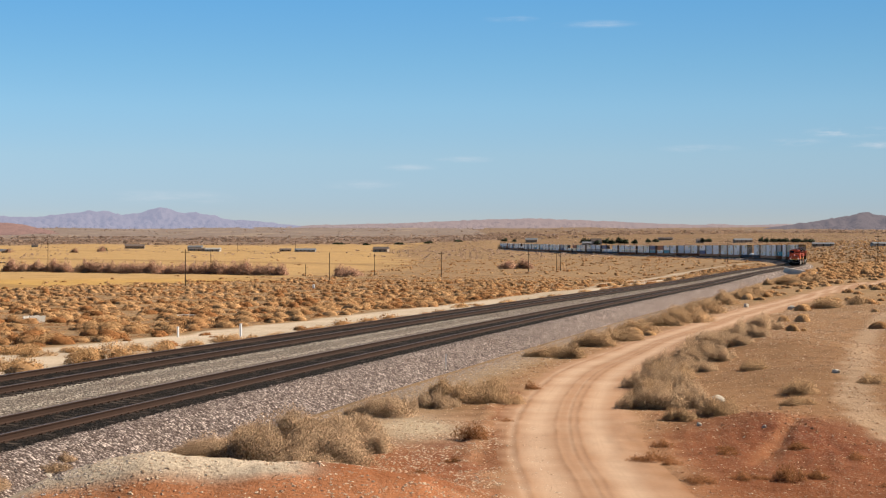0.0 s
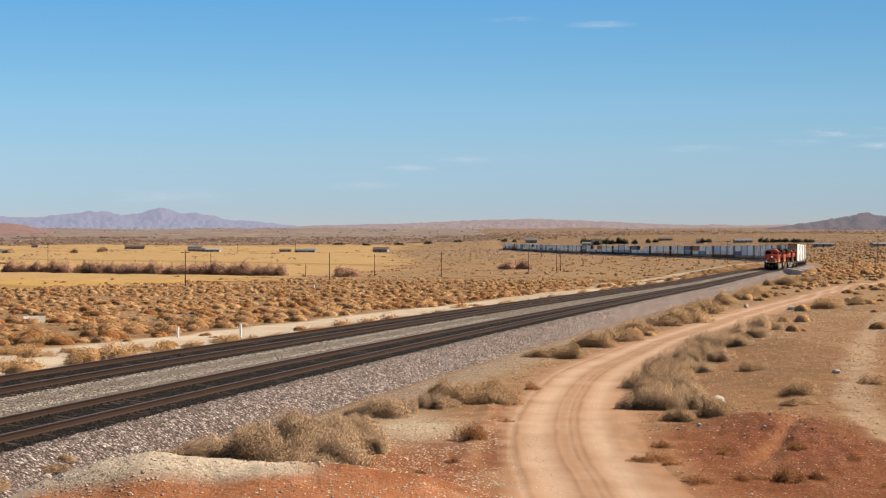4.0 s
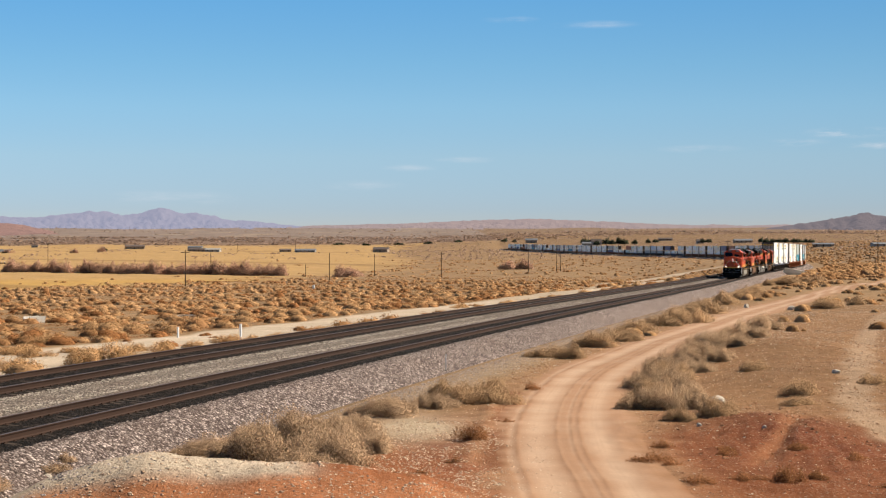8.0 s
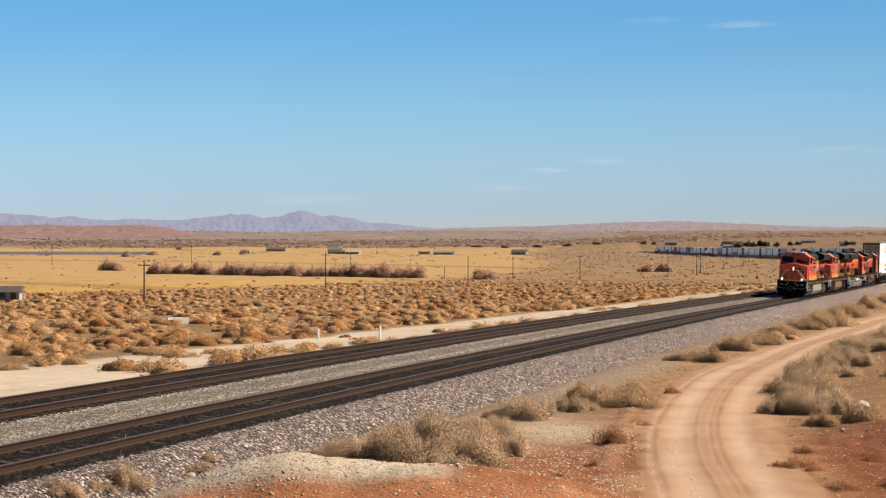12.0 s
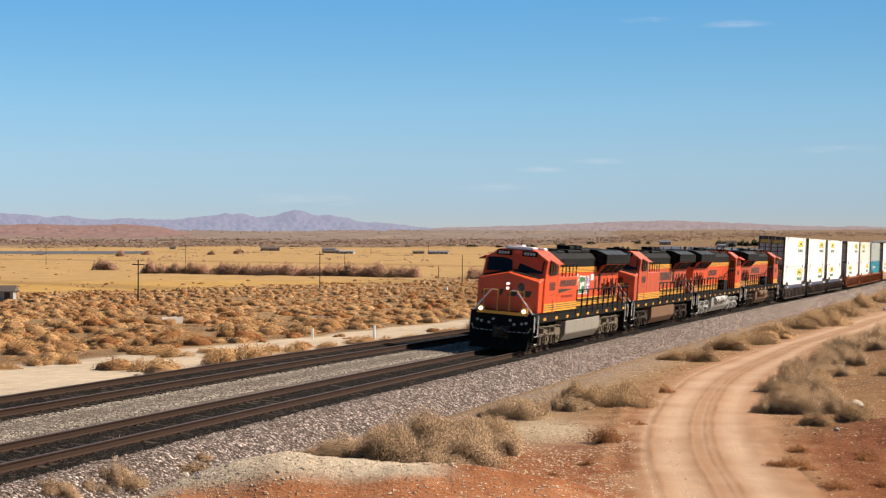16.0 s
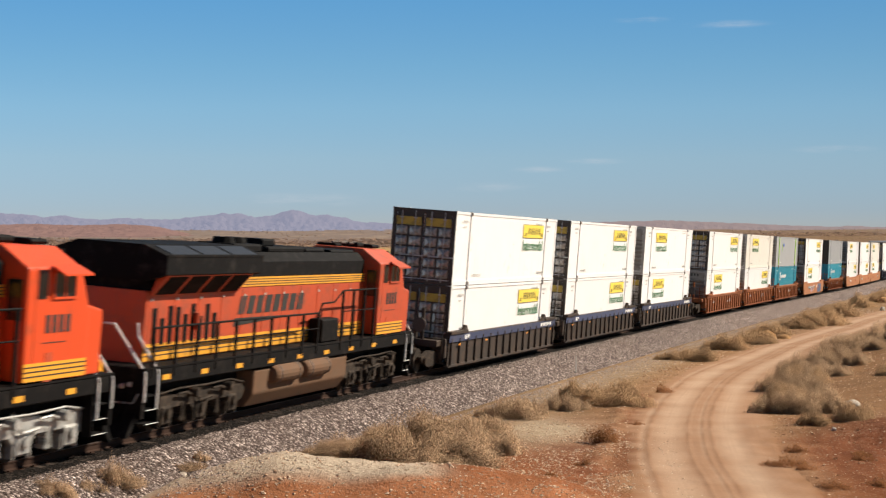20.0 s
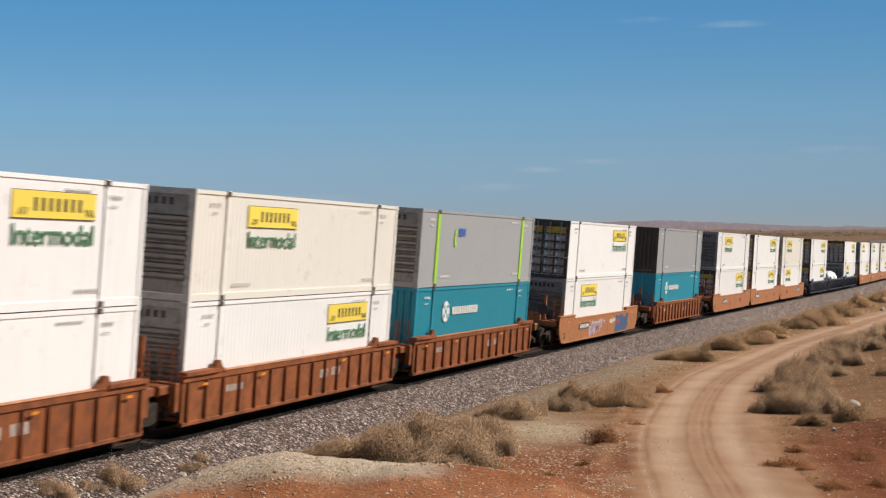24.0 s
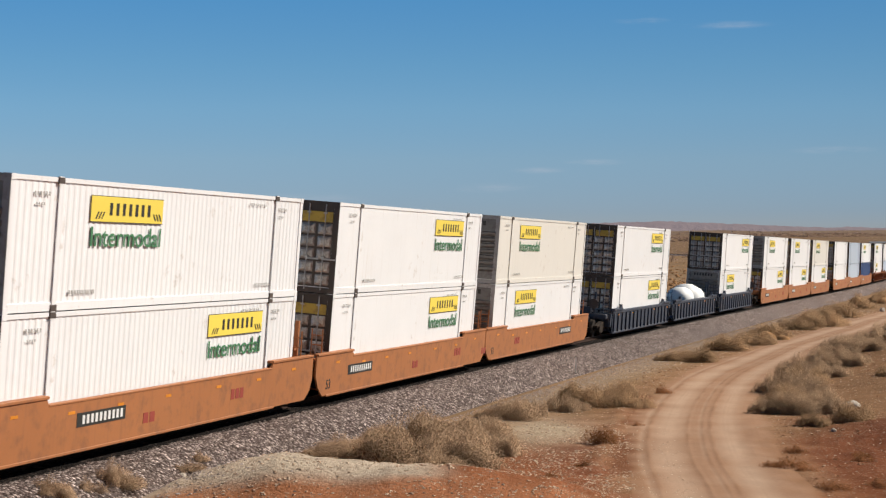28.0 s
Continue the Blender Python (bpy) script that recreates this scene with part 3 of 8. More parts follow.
    lay((0.42, 0.165, 0.09), np.exp(-((x - 2.2) / 0.9) ** 2 - ((y - 58) / 6) ** 2) * (0.5 + 0.5 * w2))
    # pale gravel spill along the ballast's foot
    lay((0.74, 0.315, 0.155), smooth(3, -1, x + w2) * smooth(36.0, 35.0, y + 0.45 * w2 - 0.12 * (x + 5)) * smooth(-13, -10, x) * 0.9)
    pale = smooth(34.9, 35.8, y + 0.45 * w2 - 0.12 * (x + 5)) * smooth(46, 41, y) * smooth(-2.2, -4.2, x + 0.7 * w1) * smooth(-13, -11, x)
    lay((0.98, 0.83, 0.66), pale * 0.95)
    lay((0.76, 0.61, 0.44), np.exp(-((x + 0.9 + 0.4 * w2) / 1.5) ** 2 - ((y - 52.5) / 4.0) ** 2) * 1.2)
    lay((0.55, 0.42, 0.31), np.exp(-((d - 5.2 + 0.4 * w2) / 1.0) ** 2) * smooth(50, 60, s) * smooth(260, 120, s) * 0.8)
    dist, along = near_line(x, y, ROAD_LINE)
    lay((0.64, 0.385, 0.225), smooth(ROAD_HALF + 1.5, ROAD_HALF - 0.3, dist + 0.45 * w2) * 0.75)
    dist2, _ = near_line(x, y, SIDE_PATH)
    lay((0.66, 0.46, 0.31), smooth(1.0, 0.3, dist2 + 0.25 * w2) * 0.9)
    # dark red crumbled edges beside the road, and the washed gully
    rut, _ = near_line(x, y, ((2.7, 66), (1.9, 51.7), (1.2, 43)))
    lay((0.36, 0.14, 0.065), smooth(0.55, 0.1, rut + 0.25 * w2) * 0.8)
    wash, _ = near_line(x, y, GULLY)
    lay((0.50, 0.22, 0.11), smooth(0.5, 0.15, wash + 0.1 * w2) * 0.7)
    return np.clip(col * np.array((0.63, 0.607, 0.572)), 0, 1)


def grid_sheet(name, x, y, z, material, kind="structure", colours=None):
    """A sheet from a grid of places, with its zones as a colour layer."""
    rows, cols = x.shape
    me = bpy.data.meshes.new(name)
    me.vertices.add(rows * cols)
    me.vertices.foreach_set("co", np.stack([x, y, z], -1).astype(np.float32).ravel())
    i = np.arange((rows - 1) * (cols - 1)).reshape(rows - 1, cols - 1)
    a = (i // (cols - 1)) * cols + i % (cols - 1)
    quads = np.stack([a, a + 1, a + cols + 1, a + cols], -1).reshape(-1, 4)
    me.loops.add(quads.size)
    me.loops.foreach_set("vertex_index", quads.ravel().astype(np.int32))
    me.polygons.add(len(quads))
    me.polygons.foreach_set("loop_start", np.arange(0, quads.size, 4, dtype=np.int32))
    me.polygons.foreach_set("use_smooth", np.ones(len(quads), dtype=bool))
    me.update(calc_edges=True)
    if colours is not None:
        layer = me.color_attributes.new("zone", "FLOAT_COLOR", "POINT")
        layer.data.foreach_set("color", np.concatenate([colours, np.ones(colours.shape[:2] + (1,))], -1).astype(np.float32).ravel())
    me.materials.append(material)
    return tagged(new(name, me), kind=kind)


def build_ground():
    turns = np.concatenate([np.arange(-180, -26, 6.0), np.arange(-26, 24, 0.075), np.arange(24, 180.1, 6.0)])
    turns[-1] = 180.0
    far = np.concatenate([[0.0, 3, 6, 9, 12, 15, 18, 21], np.geomspace(24, 4930, 560)])
    a, r = np.meshgrid(np.radians(turns), far)
    x, y = np.sin(a) * r, np.cos(a) * r
    z = land(x, y)
    # ground falls away under the line's stone bed, and under the road
    d, s = side_of_line(x, y)
    z = z - 0.45 * smooth(6.4, 4.4, np.abs(d + 2.3))
    dist, _ = near_line(x, y, ROAD_LINE)
    z = z - 0.06 * smooth(2.3, 1.2, dist)
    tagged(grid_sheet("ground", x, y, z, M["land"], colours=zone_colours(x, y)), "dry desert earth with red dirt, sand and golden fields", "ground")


build_ground()


def build_road():
    pts = np.array(curve_through(ROAD, 24))
    pts = pts[np.hypot(*pts.T) < 330]
    t = np.gradient(pts, axis=0)
    t /= np.linalg.norm(t, axis=1)[:, None]
    across = np.linspace(-1, 1, 141)
    k = np.arange(len(pts))[:, None]
    w = ROAD_HALF + 0.55 + 0.18 * np.sin(k * 0.11)
    x = pts[:, :1] + t[:, 1:] * across * w
    y = pts[:, 1:] - t[:, :1] * across * w
    u = across * w
    v = u + 0.14 * np.sin(k * 0.012) + 0.05 * np.sin(k * 0.031 + 1)
    # wheel ruts and the finer tracks beside them
    ruts = sum(d_ * np.exp(-((v - c_ - 0.1 * np.sin(k * f_)) / h_) ** 2) for c_, h_, d_, f_ in ((0.92, 0.40, 1, 0.014), (-0.9, 0.46, 1, 0.011), (-1.7, 0.1, 0.5, 0.017), (0.05, 0.1, 0.35, 0.02)))
    lips = sum(np.exp(-((v - c_ - 0.1 * np.sin(k * f_)) / 0.07) ** 2) for c_, f_ in ((0.38, 0.014), (-0.3, 0.011), (-1.48, 0.011), (0.12, 0.02)))
    z = land(x, y) + 0.03 - 0.02 * ruts + 0.008 * lips - 0.065 * np.abs(across) ** 4
    col = np.empty(x.shape + (3,))
    col[:] = (0.43, 0.25, 0.15)
    thread = 0.5 * np.sin(v * 31 + 2 * np.sin(v * 7) + 0.5 * np.sin(k * 0.05)) + 0.5 * np.sin(v * 13.7 + 1.5 * np.sin(k * 0.021))

    def lay(colour, much):
        col[:] = col + (np.array(colour) - col) * np.clip(much, 0, 1)[..., None]
    lay((0.60, 0.41, 0.28), ruts * 0.85 + 0.25 * waves(x, y, 6, 12))
    lay((0.27, 0.135, 0.07), lips * 0.4 * (0.5 + 0.7 * waves(x, y, 5, 14)) + 0.14 * thread * (0.6 + 0.6 * waves(x, y, 9, 15)))
    rim = smooth(0.62, 0.93, np.abs(across) + 0.1 * waves(x, y, 3, 13))[..., None]
    col = col + (zone_colours(x, y) - col) * rim
    tagged(grid_sheet("dirt_road", x, y, z, M["road"], colours=np.clip(col, 0, 1)), "rutted pale dirt road curving through red earth", "dirt road")


build_road()


# ---- stone bed and tracks ----
GAUGE = 1.435
TRACKS = (0.0, -4.65)


def along_line(s0, s1, fine=1.0, coarse=6.0):
    return np.concatenate([np.arange(s0, min(s1, 160), fine), np.arange(160, s1 + 0.1, coarse)]) if s1 > 160 else np.arange(s0, s1 + 0.1, fine)


def build_bed():
    s = along_line(-300, 2450, 0.5, 4.0)
    prof = ((-10.2, -1.75), (-8.9, -1.2), (-7.3, -0.62), (-6.55, -0.32), (-6.1, -0.24), (-5.9, -0.215), (-5.2, -0.22), (-4.65, -0.22), (-4.1, -0.22), (-3.4, -0.215), (-3.1, -0.2), (-2.8, -0.17), (-2.45, -0.16),
            (-2.1, -0.17), (-1.7, -0.19), (-1.3, -0.215), (-0.6, -0.22), (0, -0.22), (0.6, -0.22), (1.3, -0.215), (1.6, -0.22), (1.9, -0.26), (2.2, -0.36), (2.6, -0.55), (3.0, -0.73), (3.4, -0.9), (3.9, -1.1),
            (4.5, -1.35), (5.2, -1.8))
    o, u = np.array([p[0] for p in prof]), np.array([p[1] for p in prof])
    ss, oo = np.meshgrid(s, o, indexing="ij")
    uu = np.broadcast_to(u, ss.shape) + 0.035 * waves(ss, oo * 3, 2.1, 21) * (np.abs(oo + 2.3) > 4) + (0.16 * waves(ss, oo * 2, 3.3, 24) + 0.1 * waves(ss, oo * 3, 1.3, 26)) * (oo > 3.7)
    x, y, z = line_at(ss, oo, uu)
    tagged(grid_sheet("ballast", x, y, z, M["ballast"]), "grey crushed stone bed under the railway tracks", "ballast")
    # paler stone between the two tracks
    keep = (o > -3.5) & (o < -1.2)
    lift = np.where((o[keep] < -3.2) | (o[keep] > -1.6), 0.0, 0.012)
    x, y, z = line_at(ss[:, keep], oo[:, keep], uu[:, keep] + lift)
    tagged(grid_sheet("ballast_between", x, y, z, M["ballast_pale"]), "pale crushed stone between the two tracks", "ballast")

    # fouled dark stone under and between the rails
    for mid, half in ((0.0, 1.5), (-4.65, 1.2)):
        oo2 = np.linspace(-half, half, 13)
        s2, o2 = np.meshgrid(s, oo2 + mid, indexing="ij")
        u2 = np.interp(o2, o, u) + 0.026 + 0.014 * waves(s2, o2 * 4, 1.1, 23) - 0.03 * (np.abs(o2 - mid) > half - 0.05)
        x, y, z = line_at(s2, o2, u2)
        tagged(grid_sheet("ballast_fouled", x, y, z, M["ballast_dark"]), "oil-dark crushed stone between the rails", "ballast")


build_bed()


def sweep(ring, s, mid, lo=0, hi=None):
    """A profile of (across, up) drawn along the line at mid metres beside it."""
    sh, n = Shape(), len(ring)
    grid = [line_at(s, mid + o, u) for o, u in ring]
    sh.v = [tuple(grid[k][:, i]) for i in range(len(s)) for k in range(n)]
    sh.f = [(i * n + k, (i + 1) * n + k, (i + 1) * n + (k + 1) % n, i * n + (k + 1) % n) for i in range(len(s) - 1) for k in range(n)]
    return sh


def build_tracks():
    s = along_line(-300, 2450, 2.0, 6.0)
    body = ((-0.075, -0.2), (0.075, -0.2), (0.075, -0.18), (0.02, -0.155), (0.012, -0.05), (0.036, -0.035), (0.036, -0.006), (-0.036, -0.006), (-0.036, -0.035), (-0.012, -0.05), (-0.02, -0.155), (-0.075, -0.18))
    head = ((-0.03, -0.006), (0.03, -0.006), (0.03, 0.001), (-0.03, 0.001))
    tie = Shape().box(-0.115, 0.115, -1.28, 1.28, -0.2, 0, 0.02).mesh("tie", M["tie"])
    plate = Shape()
    for e in (-1, 1):
        plate.box(-0.1, 0.1, e * 0.755 - 0.16, e * 0.755 + 0.16, 0.0, 0.012)
        for k in (-1, 1):
            plate.box(-0.03, 0.03, e * 0.755 + k * 0.11 - 0.02, e * 0.755 + k * 0.11 + 0.02, 0.01, 0.03)
    plate = plate.mesh("tie_plates", M["rail"])
    for name, mid in (("railway_track", TRACKS[0]), ("railway_track", TRACKS[1])):
        base = tagged(new(name), "rusty steel rails on dark wooden ties in stone" if mid == 0 else "second line of rusty rails on dark ties", "railway track", "the two tracks", "structure")
        for e in (-1, 1):
            rail = part("rail", sweep(body, s, mid + e * (GAUGE / 2 + 0.036)), M["rail"], base)
            part("rail_head", sweep(head, s, mid + e * (GAUGE / 2 + 0.036)), M["rail_top"], rail, "polished running surface")
        rest = Shape()
        rng = random.Random(5)
        for k in range(-40, 900):
            sk = 24 + k * 0.51
            p = line_at(np.array([sk - 0.1, sk, sk + 0.1]), mid, -0.198)
            x = Vector(p[:, 2] - p[:, 0]).normalized()
            c = float(np.interp(sk, SG, PC))
            th = float(np.interp(sk, SG, TH))
            yv = -Vector((math.cos(th) * math.cos(c), -math.sin(th) * math.cos(c), -math.sin(c)))
            m = Matrix((x, yv, x.cross(yv))).transposed().to_4x4() @ Matrix.Rotation(rng.uniform(-0.02, 0.02), 4, "Z")
            m.translation = Vector(p[:, 1]) + Vector((0, 0, rng.uniform(-0.012, 0.006)))
            if 0 <= k < 150:
                t = part("tie", tie, None, base, at=m)
                part("tie_plates", plate, None, t)
            else:
                rest.add([m @ Vector(v.co) for v in tie.vertices], [tuple(q.vertices) for q in tie.polygons])
        tagged(part("more_ties", rest, M["tie"], base, "dark wooden ties further along"), kind="stuff")


build_tracks()


# ---- the train: things that run along the line ----
MOVERS = []


def on_train(thing, s0, half, up=0.0, turned=False):
    """A thing whose middle runs s0 metres behind the first stack's leading end."""
    MOVERS.append((thing, s0, half, up, turned))


def bars(sh, x0, x1, z0, z1, y, n, skew=0.0, gap=0.25):
    """A row of n plain upright bars on a flank, in place of writing; y is the flank's side."""
    w = (x1 - x0) / n
    d = 0.006 if y > 0 else -0.006
    for k in range(n):
        a, b = x0 + w * k, x0 + w * (k + 1 - gap)
        sh.add([(a, y, z0), (b, y, z0), (b + skew, y, z1), (a + skew, y, z1), (a, y + d, z0), (b, y + d, z0), (b + skew, y + d, z1), (a + skew, y + d, z1)],
               [(0, 1, 2, 3), (4, 5, 6, 7), (0, 1, 5, 4), (1, 2, 6, 5), (2, 3, 7, 6), (3, 0, 4, 7)])
    return sh


def plate(pts, y, depth=0.008):
    """A thin flat plate of any outline (x, z) on a flank."""
    sh = Shape()
    d = depth if y > 0 else -depth
    return sh.prism(pts, y, y + d, "y")


def oval(cx, cz, rx, rz, n=20):
    return [(cx + rx * math.cos(2 * math.pi * k / n), cz + rz * math.sin(2 * math.pi * k / n)) for k in range(n)]


def wheel_mesh(r=0.53):
    sh = Shape()
    sh.disc(0, -0.07, 0.07, 0, r, 24)
    sh.disc(0, -0.1, -0.07, 0, r + 0.03, 24)
    sh.disc(0, 0.07, 0.1, 0, r * 0.35, 14)
    return sh.mesh("wheel", M["running"])


WHEEL = wheel_mesh()
WHEEL_SMALL = wheel_mesh(0.46)


def loco_truck(parent, x, metal):
    """A three-axle truck: side frames with pedestals, springs, brake gear, wheels."""
    truck = part("truck", Shape().box(-2.5, 2.5, -0.75, 0.75, 0.55, 0.85, 0.06).box(-0.5, 0.5, -1.0, 1.0, 0.7, 1.05, 0.05), M["running"], parent, at=(x, 0, 0))
    for e in (-1, 1):
        y = e * 1.12
        frame_ = Shape()
        prof = [(-2.85, 0.78), (-2.7, 0.5), (-2.2, 0.42), (-1.75, 0.62), (-0.55, 0.62), (-0.35, 0.45), (0.35, 0.45), (0.55, 0.62), (1.75, 0.62), (2.2, 0.42), (2.7, 0.5), (2.85, 0.78), (2.5, 1.02), (1.2, 0.92), (0.5, 1.0), (-0.5, 1.0), (-1.2, 0.92), (-2.5, 1.02)]
        frame_.prism(prof, y - 0.1, y + 0.1, "y")
        for ax in (-2.0, 0, 2.0):
            frame_.box(ax - 0.27, ax + 0.27, y - 0.15, y + 0.17, 0.2, 0.68, 0.05)
            frame_.box(ax - 0.36, ax - 0.28, y - 0.1, y + 0.1, 0.16, 0.5)
            frame_.box(ax + 0.28, ax + 0.36, y - 0.1, y + 0.1, 0.16, 0.5)
            frame_.disc(ax, y + e * 0.16, y + e * 0.24, 0.5, 0.13, 12)
        part("side_frame", frame_, M[metal], truck)
        gear = Shape()
        for ax in (-1.05, 1.05):
            for k in range(5):
                gear.disc(ax + 0.0, y + e * 0.02 - 0.11, y + e * 0.02 + 0.11, 0.34 + k * 0.07, 0.11, 8)
            gear.box(ax - 0.15, ax + 0.15, y - 0.13, y + 0.13, 0.26, 0.33)
            gear.tube([(ax - 0.5, y + e * 0.2, 0.95), (ax - 0.1, y + e * 0.24, 0.98), (ax + 0.5, y + e * 0.2, 0.83)], 0.035)
            gear.disc(ax + 0.38, y + e * 0.1, y + e * 0.38, 0.95, 0.13, 10)
        gear.tube([(-2.7, y + e * 0.12, 1.0), (-1.5, y + e * 0.2, 1.1), (0.2, y + e * 0.2, 1.08), (1.6, y + e * 0.2, 1.12), (2.75, y + e * 0.1, 0.95)], 0.028)
        gear.tube([(-0.6, y + e * 0.16, 1.15), (-0.2, y + e * 0.2, 0.7), (0.5, y + e * 0.2, 0.75)], 0.04)
        part("brake_rigging", gear, M[metal], truck)
    for ax in (-2.0, 0, 2.0):
        for e in (-1, 1):
            part("wheel", WHEEL, None, truck, at=pose(ax, e * 0.78, 0.53, 0, 0, 0 if e > 0 else 180))
    return truck


def locomotive(label, paint, truck_metal, tank_paint, tanks, wide_back, emblems, lit, clean):
    base = tagged(new("locomotive"), label, "locomotive", "the locomotives pulling the train")
    # frame, deck and pilot
    sill = Shape().box(-10.45, 10.0, -1.5, 1.5, 1.32, 1.72, 0.03).box(-10.3, 9.9, -0.9, 0.9, 1.0, 1.34)
    part("side_sill", sill, M["black"], base)
    part("deck", Shape().box(-10.5, 10.05, -1.52, 1.52, 1.724, 1.77), M["black"], base)
    marks = Shape()
    for e in (-1, 1):
        for k in range(9):
            marks.box(-9.6 + k * 2.2, -9.2 + k * 2.2, e * 1.505 - 0.004, e * 1.505 + 0.004, 1.42, 1.55)
    each("reflector_mark", marks, M["yellow"], base, "yellow reflective patches on the sill")
    # wide nose and cab
    nose = Shape().add([(9.5, -1.46, 1.78), (9.5, 1.46, 1.78), (9.53, 1.46, 3.22), (9.53, 0.0, 3.56), (9.53, -1.46, 3.22), (8.5, -1.46, 1.78), (8.5, 1.46, 1.78), (8.5, 1.46, 3.42), (8.5, 0.0, 3.72), (8.5, -1.46, 3.42)],
                       [(0, 1, 2, 3, 4), (5, 9, 8, 7, 6), (0, 5, 6, 1), (1, 6, 7, 2), (2, 7, 8, 3), (3, 8, 9, 4), (4, 9, 5, 0)])
    nose_ob = rounded(part("nose", nose, M[paint], base), 0.05, 3)
    for e in (-1, 1):
        glare = Shape().add([(9.3, e * 0.06, 3.606), (8.64, e * 0.06, 3.71), (8.64, e * 1.36, 3.43), (9.0, e * 1.36, 3.372), (9.3, e * 0.06, 3.57), (8.64, e * 0.06, 3.67), (8.64, e * 1.36, 3.39), (9.0, e * 1.36, 3.33)],
                            [(0, 1, 2, 3), (4, 5, 6, 7), (0, 1, 5, 4), (1, 2, 6, 5), (2, 3, 7, 6), (3, 0, 4, 7)])
        part("glare_panel", glare, M["black"], nose_ob, "dark anti-glare panel on the nose top")
    cab = Shape()
    ring = lambda x, b, s: [(x, -1.53, b), (x, 1.53, b), (x, 1.53, 4.22 - s), (x, 0.85, 4.66 - s * 0.6), (x, -0.85, 4.66 - s * 0.6), (x, -1.53, 4.22 - s)]
    v = ring(8.7, 1.78, 0.06)
    lowf = [(8.75, -1.53, 1.78), (8.75, 1.53, 1.78), (8.75, 1.53, 3.3), (8.75, -1.53, 3.3)]
    back = [(6.05, q[1], q[2] + 0.03) for q in v]
    cab.add(lowf + [(8.3, 1.53, 4.2), (8.32, 0.85, 4.62), (8.32, -0.85, 4.62), (8.3, -1.53, 4.2)] + back,
            [(0, 1, 2, 3), (3, 2, 4, 5, 6, 7), (1, 9, 10, 4, 2), (0, 3, 7, 13, 8), (4, 10, 11, 5), (5, 11, 12, 6), (6, 12, 13, 7), (8, 13, 12, 11, 10, 9), (0, 8, 9, 1)])
    cab_ob = rounded(part("cab", cab, M[paint], base), 0.05, 2)
    for e in (-1, 1):
        g = Shape()
        ya, yb = e * 0.14, e * 1.38
        g.add([(8.5, ya, 3.62), (8.53, yb, 3.56), (8.22, yb, 4.2), (8.18, ya, 4.28), (8.65, ya, 3.62), (8.68, yb, 3.56), (8.37, yb, 4.2), (8.33, ya, 4.28)],
              [(0, 1, 2, 3), (4, 5, 6, 7), (0, 1, 5, 4), (1, 2, 6, 5), (2, 3, 7, 6), (3, 0, 4, 7)])
        pane = rounded(part("windshield", g, M["glass"], cab_ob, "dark windshield pane"), 0.06, 3)
        part("wiper", Shape().tube([(8.71, e * 0.3, 3.58), (8.6, e * 0.75, 3.84)], 0.012, 4), M["black"], cab_ob)
        sw = Shape().box(7.1, 8.0, e * 1.53 - 0.03, e * 1.53 + 0.03, 3.58, 4.14)
        part("side_window", sw, M["glass"], cab_ob, "dark sliding cab window")
        fr = Shape()
        for bx in ((7.05, 7.1), (8.0, 8.05), (7.53, 7.57)):
            fr.box(*bx, e * 1.53 - 0.045, e * 1.53 + 0.045, 3.54, 4.16)
        fr.box(7.05, 8.05, e * 1.53 - 0.045, e * 1.53 + 0.045, 3.53, 3.58).box(7.05, 8.05, e * 1.53 - 0.045, e * 1.53 + 0.045, 4.12, 4.16)
        part("window_frame", fr, M["black"] if e > 0 else M[paint], cab_ob)
        part("sun_shade", Shape().add([(6.95, e * 1.54, 4.27), (8.1, e * 1.54, 4.27), (8.15, e * 1.9, 4.09), (6.9, e * 1.9, 4.09), (6.95, e * 1.54, 4.23), (8.1, e * 1.54, 4.23), (8.15, e * 1.9, 4.05), (6.9, e * 1.9, 4.05)],
                                        [(0, 1, 2, 3), (4, 5, 6, 7), (0, 1, 5, 4), (1, 2, 6, 5), (2, 3, 7, 6), (3, 0, 4, 7)]), M[paint], cab_ob)
        part("rear_side_window", Shape().box(6.46, 6.84, e * 1.53 - 0.015, e * 1.53 + 0.02, 3.55, 4.16), M["glass"], cab_ob)
        part("cab_back_window", Shape().box(6.0, 6.045, e * 1.25 - 0.16, e * 1.25 + 0.16, 3.1, 3.95), M["glass"], cab_ob, "dark window in the back of the cab")
        part("cab_door_seam", Shape().box(6.38, 6.4, e * 1.53 - 0.008, e * 1.53 + 0.008, 1.85, 4.2), M["orange_dull"], cab_ob)
        part("cab_seam", Shape().box(6.75, 7.75, e * 1.53 - 0.008, e * 1.53 + 0.008, 2.6, 2.62), M["ink"], cab_ob)
        nb = Shape().box(8.27, 8.42, e * 0.62 - 0.36, e * 0.62 + 0.36, 4.33, 4.57)
        nbo = part("number_board", nb, M["black"], cab_ob, "dark number board with pale bars")
        nn = Shape()
        for k in range(4):
            nn.box(8.421, 8.428, e * 0.62 - 0.27 + k * 0.14, e * 0.62 - 0.17 + k * 0.14, 4.38, 4.52)
        each("number_bar", nn, M["ink_grey"], cab_ob)
        each("cab_number_bar", bars(Shape(), 6.85, 8.0, 2.82, 3.2, e * 1.535, 4, 0, 0.35), M["ink"], cab_ob, "dark bars in place of the road number")
        door = Shape().box(6.9, 7.2, e * 1.53 - 0.01, e * 1.53 + 0.012, 1.78, 2.4)
        part("toilet_vent", door, M["orange_dull"], cab_ob)
